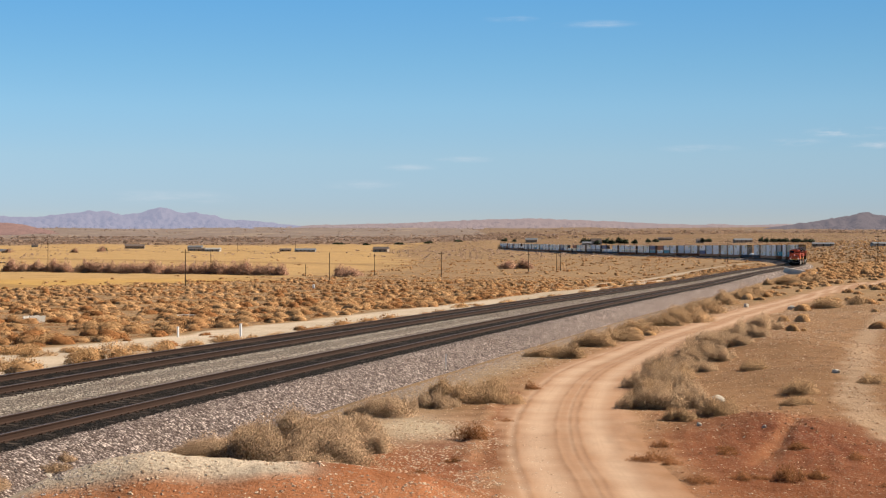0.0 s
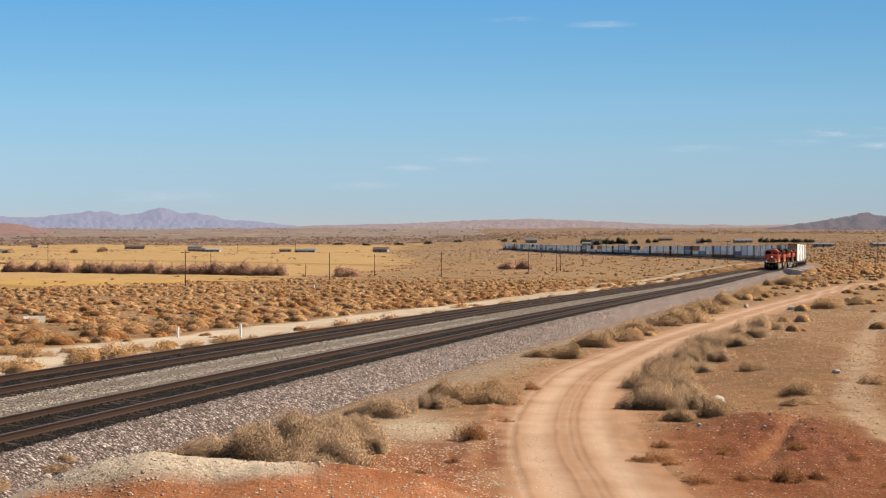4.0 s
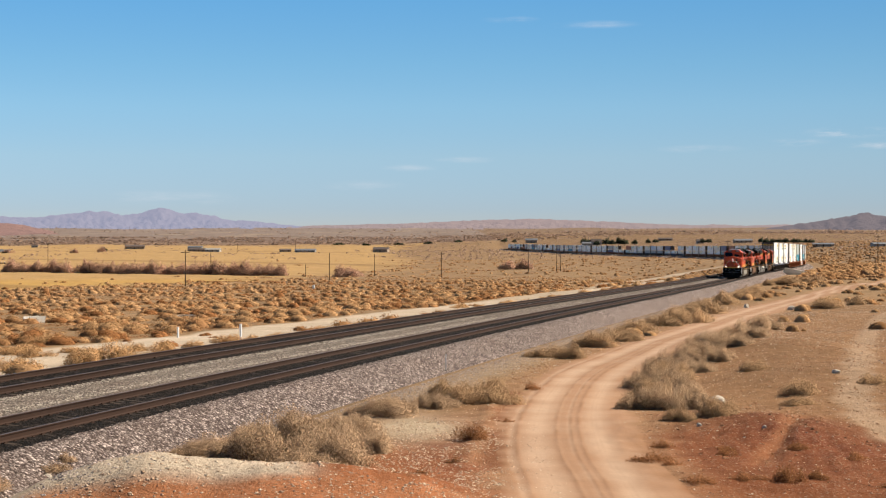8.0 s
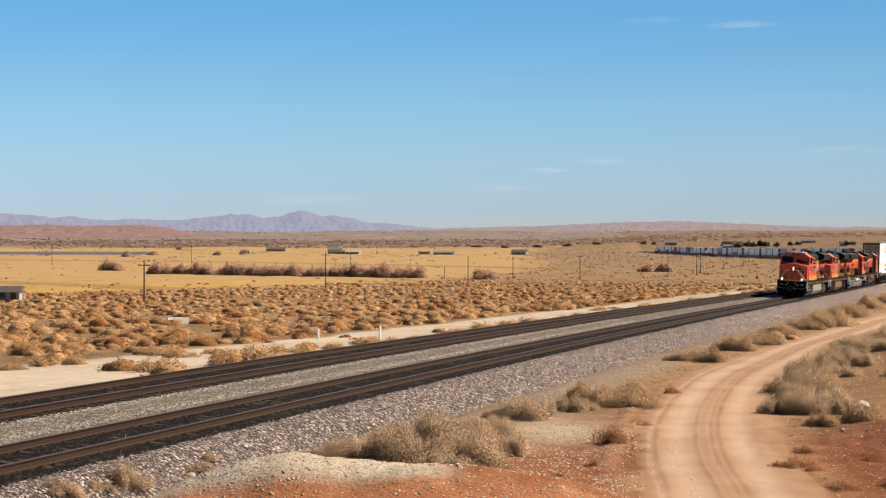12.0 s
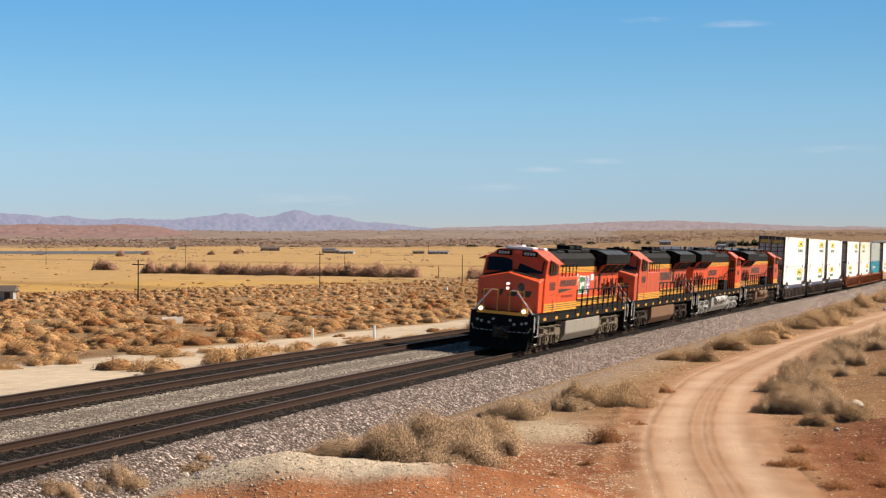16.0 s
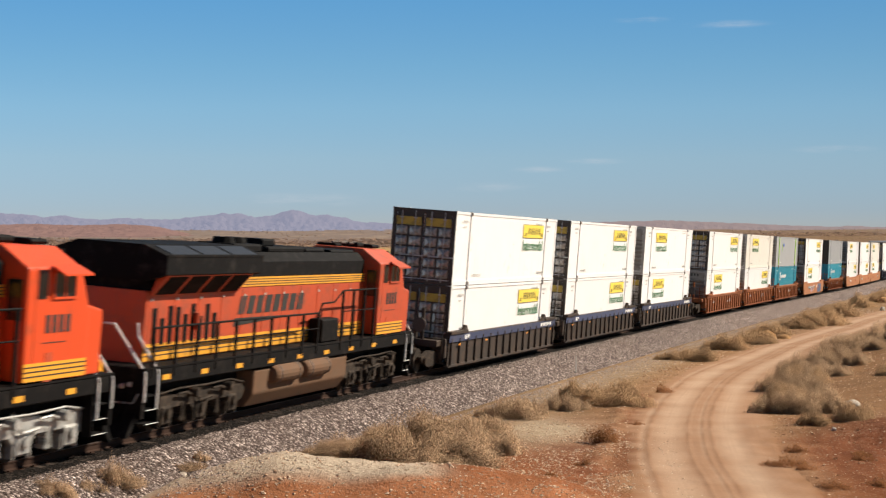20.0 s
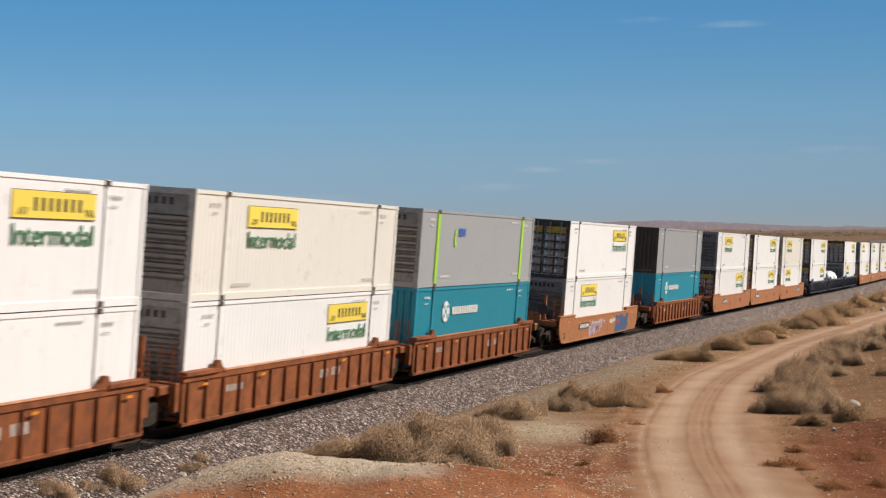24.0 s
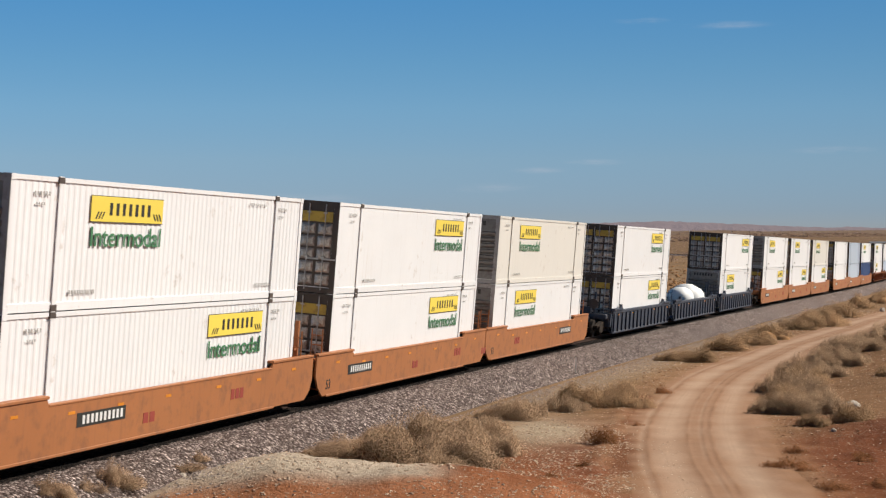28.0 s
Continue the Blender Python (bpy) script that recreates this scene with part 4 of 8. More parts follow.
    roof = Shape().box(6.5, 7.1, -0.5, -0.1, 4.66, 4.82, 0.05).box(7.6, 8.3, -0.65, 0.75, 4.64, 4.76, 0.05).box(6.3, 6.8, 0.2, 0.9, 4.6, 4.74, 0.04)
    part("roof_air_unit", roof, M["white"] if lit else M["soot"], cab_ob, "pale rooftop air unit and antenna boxes")
    horn = Shape()
    for k in range(3):
        horn.tube([(6.2, -0.3 + k * 0.3, 4.78), (6.7, -0.3 + k * 0.3, 4.8)], [0.03, 0.07], 8)
    part("horn", horn, M["steel"], cab_ob)
    # nose fittings
    part("nose_door", Shape().box(9.505, 9.550, -1.05, -0.4, 1.85, 3.0), M[paint], nose_ob)
    hl = part("headlight_case", Shape().box(9.520, 9.570, -0.1, 0.1, 2.74, 3.15, 0.02), M[paint], nose_ob)
    for z in (2.84, 3.05):
        lamp = Shape().prism([(0.058 * math.cos(a), z + 0.058 * math.sin(a)) for a in np.linspace(0, 6.283, 13)[:-1]], 9.570, 9.590)
        part("headlight", lamp, M["lamp"] if lit else M["glass"], hl, "lit twin headlight" if lit else "dark twin headlight")
    part("nose_window", Shape().prism(oval(0.62, 2.92, 0.17, 0.22, 14), 9.520, 9.555), M["glass"], nose_ob)
    sw = Shape()
    for k, (y0, y1) in enumerate(((-1.25, -0.8), (-0.65, -0.2), (0.0, 0.5), (0.65, 1.15))):
        sw.add([(9.535, y0, 2.5), (9.535, y1 - 0.1, 2.5), (9.535, y1, 2.78), (9.535, y0 + 0.12, 2.78), (9.545, y0, 2.5), (9.545, y1 - 0.1, 2.5), (9.545, y1, 2.78), (9.545, y0 + 0.12, 2.78)],
               [(0, 1, 2, 3), (4, 5, 6, 7), (0, 1, 5, 4), (1, 2, 6, 5), (2, 3, 7, 6), (3, 0, 4, 7)])
    each("nose_bar", sw, M["ink"], nose_ob, "dark slanted bars across the nose")
    part("porch_edge", Shape().box(10.07, 10.19, -1.2, 1.2, 1.66, 1.8), M["yellow"], base, "yellow edge of the front porch")
    # pilot, plough, coupler, ditch lights, steps
    for end in (1, -1):
        x = 10.05 if end > 0 else -10.5
        f = end
        part("pilot_plate", Shape().box(min(x, x + f * 0.12), max(x, x + f * 0.12), -1.5, 1.5, 0.55, 1.76), M["black"], base)
        plow = Shape().prism([(x + f * 0.1, 0.75), (x + f * 0.55, 0.12), (x + f * 0.45, 0.1), (x, 0.5)], -1.35, 1.35, "y")
        part("snow_plough", plow, M["black"], base)
        part("coupler", Shape().box(min(x, x + f * 0.7), max(x, x + f * 0.7), -0.14, 0.14, 0.72, 1.0, 0.04).box(min(x + f * 0.5, x + f * 0.85), max(x + f * 0.5, x + f * 0.85), -0.22, 0.2, 0.66, 1.06, 0.06), M["running"], base)
        part("uncoupling_lever", Shape().tube([(x + f * 0.16, -1.4, 1.15), (x + f * 0.2, -1.3, 0.92), (x + f * 0.2, -0.3, 0.9), (x + f * 0.24, 0.0, 1.05), (x + f * 0.2, 0.3, 0.9), (x + f * 0.2, 1.3, 0.92), (x + f * 0.16, 1.4, 1.15)], 0.022, 6), M["ink_grey"], base, "pale uncoupling lever")
        fit = Shape()
        for k, (y, z) in enumerate(((-1.15, 1.35), (-0.95, 1.3), (-0.4, 1.42), (0.4, 1.42), (0.95, 1.3), (1.15, 1.35), (-0.6, 1.25), (0.6, 1.25))):
            fit.disc(x + f * (0.12 + 0.02 * (k % 2)), y - 0.05, y + 0.05, z, 0.06, 8)
        each("hose_fitting", fit, M["ink_grey"], base)
        part("coupler_pocket", Shape().box(min(x + f * 0.12, x + f * 0.2), max(x + f * 0.12, x + f * 0.2), -0.38, 0.38, 0.6, 1.16, 0.03), M["running"], base)
        hoses = Shape()
        for y in (-1.2, -1.0, 1.0, 1.2, -0.75, -0.55, 0.55, 0.75):
            hoses.tube([(x + f * 0.12, y, 1.15), (x + f * 0.3, y, 0.8), (x + f * 0.32, y * 0.9, 0.45), (x + f * 0.2, y * 0.85, 0.4)], 0.03, 6)
        each("brake_hose", hoses, M["black"], base)
        for e in (-1, 1):
            st = Shape()
            for k in range(4):
                st.box(min(x - f * 0.75, x - f * 0.1), max(x - f * 0.75, x - f * 0.1), e * 1.28 - 0.22, e * 1.28 + 0.22, 0.38 + k * 0.34, 0.41 + k * 0.34)
            st.box(min(x - f * 0.8, x - f * 0.76), max(x - f * 0.8, x - f * 0.76), e * 1.28 - 0.22, e * 1.28 + 0.24, 0.36, 1.74)
            steps = part("steps", st, M["black"], base)
            edge = Shape()
            for k in range(2):
                edge.box(min(x - f * 0.72, x - f * 0.12), max(x - f * 0.72, x - f * 0.12), e * 1.505 - 0.006, e * 1.505 + 0.006, 0.39 + k * 0.34, 0.405 + k * 0.34)
            each("step_edge", edge, M["white_rail"], steps, "white step edges")
            for dx, y0, y1 in ((0.06, 0.32, 0.62), (-0.62, 0.86, 0.88)):
                hx = x + f * dx
                hr = Shape().tube([(hx, e * y0, 2.76), (hx, e * y1, 2.76), (hx, e * (y1 + 0.03), 2.7 if dx > 0 else 2.45), (hx, e * 1.5, 1.66), (hx, e * 1.52, 1.55), (hx, e * 1.52, 0.95 if dx > 0 else 0.75)], 0.03, 6)
                part("grab_rail", hr, M["white_rail"], base, "white bent handrail beside the steps")
            if end > 0:
                part("pilot_walkway_rail", Shape().tube([(10.12, e * 0.28, 1.78), (10.14, e * 0.28, 2.75), (10.14, e * 0.95, 2.75), (10.12, e * 0.95, 1.78)], 0.028, 6), M["yellow"], base, "yellow end handrail")
                dl = part("ditch_light", Shape().box(10.05, 10.22, e * 1.02 - 0.15, e * 1.02 + 0.15, 1.72, 2.02, 0.04), M["yellow"], base)
                lamp = Shape().prism([(e * 1.02 + 0.085 * math.cos(a), 1.87 + 0.085 * math.sin(a)) for a in np.linspace(0, 6.283, 13)[:-1]], 10.22, 10.25)
                part("ditch_lamp", lamp, M["lamp"] if lit else M["glass"], dl)
    # cabinet behind the cab on one side, long hood, upper works
    part("equipment_cabinet", Shape().box(2.25, 6.04, 0.99, 1.5, 1.78, 3.42, 0.03), M[paint], base)
    hood = part("long_hood", Shape().box(-9.75, 6.04, -0.98, 0.98, 1.78, 3.56, 0.03), M[paint], base)
    part("upper_hood", Shape().prism([(-0.96, 3.82), (0.96, 3.82), (0.96, 4.25), (0.72, 4.5), (-0.72, 4.5), (-0.96, 4.25)], -9.5, 5.98), M["soot"], base, "sooty black upper hood")
    part("hood_band", Shape().box(-4.1, 6.02, -1.0, 1.0, 3.56, 3.82), M["yellow"], hood, "yellow band along the hood")
    part("dark_hood_end", Shape().box(-9.6, -4.1, -0.97, 0.97, 3.56, 3.82), M["soot"], hood)
    bl = Shape()
    for e in (-1, 1):
        for z in (3.61, 3.68, 3.75):
            bl.box(-4.1, 6.02, e * 1.0 - 0.006, e * 1.0 + 0.006, z, z + 0.022)
    each("band_line", bl, M["ink"], hood)
    for e in (-1, 1):
        x1 = 2.25 if e > 0 else 6.0
        lo = Shape().box(-9.75, x1, e * 0.98 - 0.008, e * 0.98 + 0.008, 1.82, 2.24)
        part("side_stripe", lo, M["yellow"], hood, "yellow stripe low on the hood")
        x0 = 2.25 if e > 0 else 6.05
        lo = Shape().box(x0, 8.7, e * (1.535 if e < 0 else 1.533) - 0.006, e * 1.535 + 0.006, 1.82, 2.2)
        part("cab_stripe", lo, M["yellow"], base, "yellow stripe under the cab")
        ln = Shape()
        for z in (1.93, 2.03, 2.13):
            ln.box(-9.75, x1, e * 0.99 - 0.004, e * 0.99 + 0.004, z, z + 0.026)
            ln.box(x0, 8.7, e * 1.545 - 0.004, e * 1.545 + 0.004, z - 0.02, z + 0.006)
        each("stripe_line", ln, M["ink"], base)
        # tall and short dark louvres under the radiators, a barred door before them
        for k in range(9):
            z1 = (3.12, 2.86, 3.16, 3.12, 2.92, 3.18, 2.84, 3.15, 2.9)[k]
            part("hood_grille", Shape().box(-9.35 + k * 0.44, -9.13 + k * 0.44, e * 0.985 - 0.02, e * 0.985 + 0.02, 2.2, z1), M["soot"], hood, "dark louvred grille")
        if e > 0:
            part("hood_grille", Shape().box(-5.15, -4.75, 0.97, 1.0, 2.5, 3.45), M["soot"], hood, "dark louvred grille")
        seams, latches = Shape(), Shape()
        for k in range(11):
            xs_ = -9.6 + k * 1.42
            if xs_ < x1 - 0.1:
                seams.box(xs_, xs_ + 0.02, e * 0.98 - 0.012, e * 0.98 + 0.012, 2.26, 3.5)
                latches.box(xs_ + 0.1, xs_ + 0.2, e * 0.98 - 0.02, e * 0.98 + 0.02, 3.3, 3.36)
        each("door_seam", seams, M["orange_dull"], hood)
        each("latch", latches, M["ink_grey"], hood)
        part("extinguisher", Shape().tube([(-7.0, e * 1.08, 2.5), (-7.0, e * 1.08, 2.95)], 0.08, 8), M["orange_dull"], hood)
        # slanted painted bars in place of the railway's name
        if emblems:
            nx0, nx1, nz0, nz1, yy = 2.65, 5.95, 2.96, 3.27, e * 1.505
            if e < 0:
                nx0, nx1, yy = -3.6, -0.2, e * 0.985
        elif wide_back and clean:
            nx0, nx1, nz0, nz1, yy = -3.45, 0.1, 2.86, 3.26, e * 0.985
        else:
            nx0, nx1, nz0, nz1, yy = -4.2, 0.7, 2.8, 3.3, e * 0.985
        tilt_ = -0.16 * e
        each("name_bar", bars(Shape(), nx0, nx1, nz0, nz1, yy, 8, tilt_, 0.26), M["ink"], base, "dark slanted bars along the flank")
        sz = nz0 - 0.1
        if e > 0:
            sw_ = [(nx0 + 0.4, sz - 0.04), (nx1 + 0.2, sz), (nx1 + 0.25, sz - 0.24), (nx1 - 0.2, sz - 0.2)]
        else:
            sw_ = [(nx0 - 0.2, sz), (nx1 - 0.4, sz - 0.04), (nx0 + 0.2, sz - 0.2), (nx0 - 0.25, sz - 0.24)]
        part("swoosh", plate(sw_, yy), M["ink"], base, "dark tapering swoosh under the bars")
        if emblems and e > 0:
            yh = 0.985
            for cx, w, tall, col, z, dy in ((0.15, 0.24, 0.3, "white_ink", 3.19, 0), (0.15, 0.14, 0.2, "orange_dull", 3.19, 0.005), (-2.26, 0.41, 0.51, "white_ink", 2.88, 0), (-2.26, 0.35, 0.45, "emblem_blue", 2.88, 0.005), (-4.1, 0.25, 0.3, "ink", 2.87, 0)):
                part("emblem", plate(oval(cx, z, w, tall), yh + dy, 0.008), M[col], hood)
            part("emblem", plate([(1.55, 2.3), (1.9, 2.35), (1.95, 2.95), (1.6, 2.95)], yh), M["white_ink"], hood)
            part("emblem", plate([(1.62, 2.42), (1.84, 2.44), (1.88, 2.86), (1.66, 2.86)], yh + 0.005), M["emblem_blue"], hood)
            part("emblem", plate([(-1.66, 2.4), (-0.22, 2.42), (-0.36, 3.38), (-1.72, 3.34)], yh), M["white_ink"], hood)
            part("emblem", plate([(-1.58, 2.47), (-0.3, 2.49), (-0.42, 3.31), (-1.64, 3.27)], yh + 0.005), M["emblem_green"], hood, "green square emblem with a white zigzag")
            part("emblem", plate([(-0.52, 2.68), (-0.74, 2.68), (-1.0, 2.9), (-1.4, 2.78), (-1.42, 3.04), (-1.2, 3.06), (-0.9, 2.98), (-0.54, 3.08)], yh + 0.01), M["white_ink"], hood)
            part("emblem", plate([(-2.31, 2.42), (-2.21, 2.42), (-2.21, 3.34), (-2.31, 3.34)], yh + 0.01), M["white_ink"], hood)
            part("emblem", plate([(-2.55, 2.83), (-1.97, 2.83), (-1.97, 2.94), (-2.55, 2.94)], yh + 0.01), M["white_ink"], hood)
            part("emblem", plate([(-3.6, 3.1), (-2.9, 3.1), (-2.86, 3.42), (-3.56, 3.42)], yh), M["white_ink"], hood)
            each("small_bar", bars(Shape(), 3.1, 5.5, 2.42, 2.54, 1.505, 14, 0, 0.4), M["red_ink"], base)
    # overhanging radiators at the back, roof boxes
    x1 = -4.0
    ov = Shape().prism([(-1.55, 4.0), (-1.0, 3.82), (1.0, 3.82), (1.55, 4.0), (1.55, 4.46), (0.9, 4.7), (-0.9, 4.7), (-1.55, 4.46)], -9.9, x1)
    rad = part("radiator_housing", ov, M["soot"], base, "wide black radiator housing")
    for e in (-1, 1):
        skirt = part("radiator_skirt", Shape().prism([(e * 0.97, 3.42), (e * 0.99, 3.42), (e * 1.46, 3.98), (e * 1.2, 3.98)], -9.6, x1 - 0.4), M[paint], base, "sloping orange panel under the radiators")
        n = 4 if wide_back else 3
        for k in range(n):
            xa = -9.4 + k * 5.1 / n
            part("skirt_screen", Shape().prism([(e * 1.03, 3.48), (e * 1.045, 3.46), (e * 1.43, 3.92), (e * 1.41, 3.94)], xa, xa + 5.1 / n - 0.22), M["soot"], skirt, "dark screen in the sloping panel")
        part("housing_edge", Shape().box(-9.9, x1, e * 1.55 - 0.012, e * 1.55 + 0.012, 4.43, 4.48), M["black"], rad)
    for k in range(3):
        for e in (-1, 1):
            part("radiator_screen", Shape().prism([(e * 1.0, 4.65), (e * 1.48, 4.475), (e * 1.48, 4.5), (e * 1.0, 4.68)], -9.5 + k * 1.8, -7.9 + k * 1.8), M["screen_blue"], rad, "bluish radiator screen")
    for k, (x0, xe, w, h) in enumerate(((-3.8, -2.0, 0.62, 4.72), (-1.6, 1.2, 0.68, 4.66), (1.6, 3.1, 0.6, 4.62), (3.5, 5.6, 0.7, 4.58))):
        part("roof_hatch", Shape().box(x0, xe, -w, w, 4.46, h, 0.06), M["soot"], base)
    part("exhaust_duct", Shape().box(-1.3, -0.4, -0.35, 0.35, 4.64, 4.86, 0.05), M["soot"], base)
    fans = Shape()
    for x_ in (-3.3, -2.5):
        fans.tube([(x_, 0, 4.7), (x_, 0, 4.88)], [0.34, 0.3], 12)
    each("roof_fan", fans, M["soot"], base)
    for k in range(4):
        part("hood_louvre", Shape().box(5.2 - k * 0.8, 5.75 - k * 0.8, 0.94, 0.985, 3.9, 4.24), M["black"], base)
    up = Shape()
    for k in range(6):
        up.tube([(5.9 - k * 0.72, 1.42, 3.42), (5.9 - k * 0.72, 1.42, 4.02)], 0.028, 5)
    up.tube([(5.95, 1.42, 4.02), (2.25, 1.42, 4.02)], 0.026, 5)
    each("upper_railing", up, M["black"], base, "dark railing over the cabinet")
    # walkway handrails: each post; on the open side the rail steps up towards the cab
    for e in (-1, 1):
        xs = np.linspace(-10.2, 2.2, 11) if e > 0 else np.linspace(-10.2, 0.7, 10)
        post = Shape().box(-0.045, 0.045, -0.03, 0.03, 1.5, 2.72, 0.01).mesh("handrail_post", M["black"])
        for x in xs:
            part("handrail_post", post, None, base, at=(float(x), e * 1.5, 0))
        end_ = 2.25 if e > 0 else 0.75
        part("handrail", Shape().tube([(-10.25, e * 1.5, 2.72), (end_, e * 1.5, 2.72)], 0.03, 6), M["black"], base)
        part("handrail_chain", Shape().tube([(-10.25, e * 1.5, 2.25), (end_, e * 1.5, 2.25)], 0.02, 5), M["black"], base)
    tall = Shape().box(-0.045, 0.045, -0.03, 0.03, 1.5, 3.36, 0.01).mesh("handrail_post", M["black"])
    for x in (2.75, 3.7, 4.75, 5.75):
        part("handrail_post", tall, None, base, at=(x, -1.5, 0))
    part("handrail", Shape().tube([(0.75, -1.5, 2.72), (0.95, -1.5, 3.0), (2.0, -1.5, 3.02), (2.7, -1.5, 3.36), (5.9, -1.5, 3.36)], 0.03, 6), M["black"], base)
    part("handrail_chain", Shape().tube([(2.7, -1.5, 2.7), (5.9, -1.5, 2.7)], 0.02, 5), M["black"], base)
    part("battery_box", Shape().box(1.2, 2.6, -1.46, -1.0, 1.775, 2.5, 0.05), M["black"], base, "dark box on the walkway")
    # fuel tank between the trucks
    tk = Shape().prism([(-1.42, 1.26), (-1.42, 0.6), (-1.15, 0.2), (1.15, 0.2), (1.42, 0.6), (1.42, 1.26)], -3.75, 3.7)
    tank = rounded(part("fuel_tank", tk, M[tank_paint], base, "large slab-sided fuel tank"), 0.05)
    if tanks:
        for e in (-1, 1):
            for x in (-1.6, 0.8):
                res = part("air_reservoir", Shape().tube([(x - 1.05, e * 1.42, 1.08), (x - 1.0, e * 1.42, 1.08), (x - 0.88, e * 1.42, 1.08), (x + 0.88, e * 1.42, 1.08), (x + 1.0, e * 1.42, 1.08), (x + 1.05, e * 1.42, 1.08)], [0.1, 0.22, 0.27, 0.27, 0.22, 0.1], 16), M[tank_paint], tank)
                for q in (-0.7, 0.7):
                    part("strap", Shape().tube([(x + q - 0.03, e * 1.42, 1.08), (x + q + 0.03, e * 1.42, 1.08)], 0.282, 16), M["steel"], res)
    for x in (-0.5, 1.6):
        part("filler_cap", Shape().tube([(x, 1.35, 1.2), (x, 1.35, 1.34)], 0.08, 8), M["orange_dull"], tank)
    loco_truck(base, 6.75, truck_metal)
    loco_truck(base, -6.75, truck_metal)
    return base


M["screen_blue"] = mat("dark_blue_screen", (0.02, 0.026, 0.036), 0.55, 0.2, 0.1, 0.2, 3, 0.0)
M["red_ink"] = mat("dull_red_lettering", (0.30, 0.03, 0.02), 0.6, 0, 0.1, 2, 20, 0.0)
M["emblem_green"] = mat("green_emblem", (0.03, 0.19, 0.07), 0.5, 0, 0.08, 2, 20, 0.0)
M["emblem_blue"] = mat("blue_emblem", (0.07, 0.16, 0.55), 0.5, 0, 0.08, 2, 20, 0.0)


def build_locomotives():
    specs = ((-81.5, False, ("orange and black diesel locomotive with lit headlights leading the train", "orange", "dust", "tank_grey", False, False, True, True, True)),
             (-59.7, False, ("faded orange diesel locomotive with brown fuel tank, coupled second", "orange_dull", "running", "tank_brown", False, False, False, False, False)),
             (-37.4, True, ("bright orange diesel locomotive with silver trucks, running backwards", "orange", "silver", "silver", True, True, False, False, True)),
             (-15.1, True, ("dirty orange diesel locomotive with brown air tanks before the containers", "orange_dull", "running", "tank_brown", True, True, False, False, False)))
    for s0, turned, spec in specs:
        on_train(locomotive(*spec), s0, 6.75, 0.0, turned)


build_locomotives()


# ---- containers ----
LONG, HIGH, WIDE = 16.15, 2.896, 2.59
OFFSETS = [0, 19.15, 38.2, 61.7, 80.5, 99.4, 122.7, 146.1, 169.4, 188.6, 207.6, 231.5, 250.3, 269.2]
while len(OFFSETS) < 76:
    OFFSETS.append(OFFSETS[-1] + (23.45 if (len(OFFSETS) - 14) % 3 == 0 else 19.1))
CARS = {}


def lettering(text, size, name):
    cu = bpy.data.curves.new(name, "FONT")
    cu.body, cu.size, cu.extrude, cu.align_x, cu.offset = text, size, 0.004, "CENTER", 0.004
    ob = bpy.data.objects.new(name, cu)
    scene.collection.objects.link(ob)
    bpy.context.view_layer.update()
    me = bpy.data.meshes.new_from_object(ob.evaluated_get(bpy.context.evaluated_depsgraph_get()))
    bpy.data.objects.remove(ob)
    me.materials.clear()
    return me


WORD = lettering("Intermodal", 0.64, "lettering")
WORD.materials.append(M["green"])
LENGTH_MARK = lettering("53", 0.42, "length_mark")
LENGTH_MARK.materials.append(M["ink"])


def box_body(ribbed):
    """The corrugated steel box, seen from above a wavy outline, with its plain roof and floor."""
    pts, h, w = [], LONG / 2 - 0.06, WIDE / 2 - 0.022
    if ribbed:
        n = 62
        step = (2 * h - 0.3) / n
        side = []
        for k in range(n):
            x = -h + 0.15 + k * step
            side += [(x, 0.0), (x + step * 0.3, 0.0), (x + step * 0.46, -0.011), (x + step * 0.84, -0.011)]
        pts = [(-h, -w)] + [(x, -w - d) for x, d in side] + [(h, -w), (h, w)] + [(x, w + d) for x, d in reversed(side)] + [(-h, w)]
    else:
        pts = [(-h, -w), (h, -w), (h, w), (-h, w)]
    return Shape().prism(pts, 0.12, HIGH - 0.08, "z")


MESHES = {}


def shared(key, make, material):
    if key not in MESHES:
        MESHES[key] = make().mesh(key[0], M[material])
    return MESHES[key]


def rail_shape(z0, z1):
    return Shape().box(-LONG / 2 + 0.15, LONG / 2 - 0.15, -0.05, 0.0, z0, z1)


def header_shape(z0, z1):
    return Shape().box(-0.08, 0.0, -WIDE / 2 + 0.15, WIDE / 2 - 0.15, z0, z1)


def post_shape():
    return Shape().box(-0.09, 0.09, -0.09, 0.09, 0, HIGH, 0.02).box(-0.1, 0.1, -0.1, 0.1, 0, 0.13).box(-0.1, 0.1, -0.1, 0.1, HIGH - 0.13, HIGH)


def lift_shape():
    """Lifting posts at the forty-foot marks, with castings at the top and foot."""
    return Shape().box(-0.07, 0.07, -0.012, 0.012, 0.15, HIGH - 0.12).box(-0.1, 0.1, -0.02, 0.02, HIGH - 0.16, HIGH + 0.012)


def foot_shape():
    return Shape().box(-0.12, 0.12, -0.025, 0.025, -0.006, 0.16, 0.02)


def door_shape():
    sh = Shape().box(0, 0.06, 0.02, 1.18, 0.16, HIGH - 0.14)
    return sh


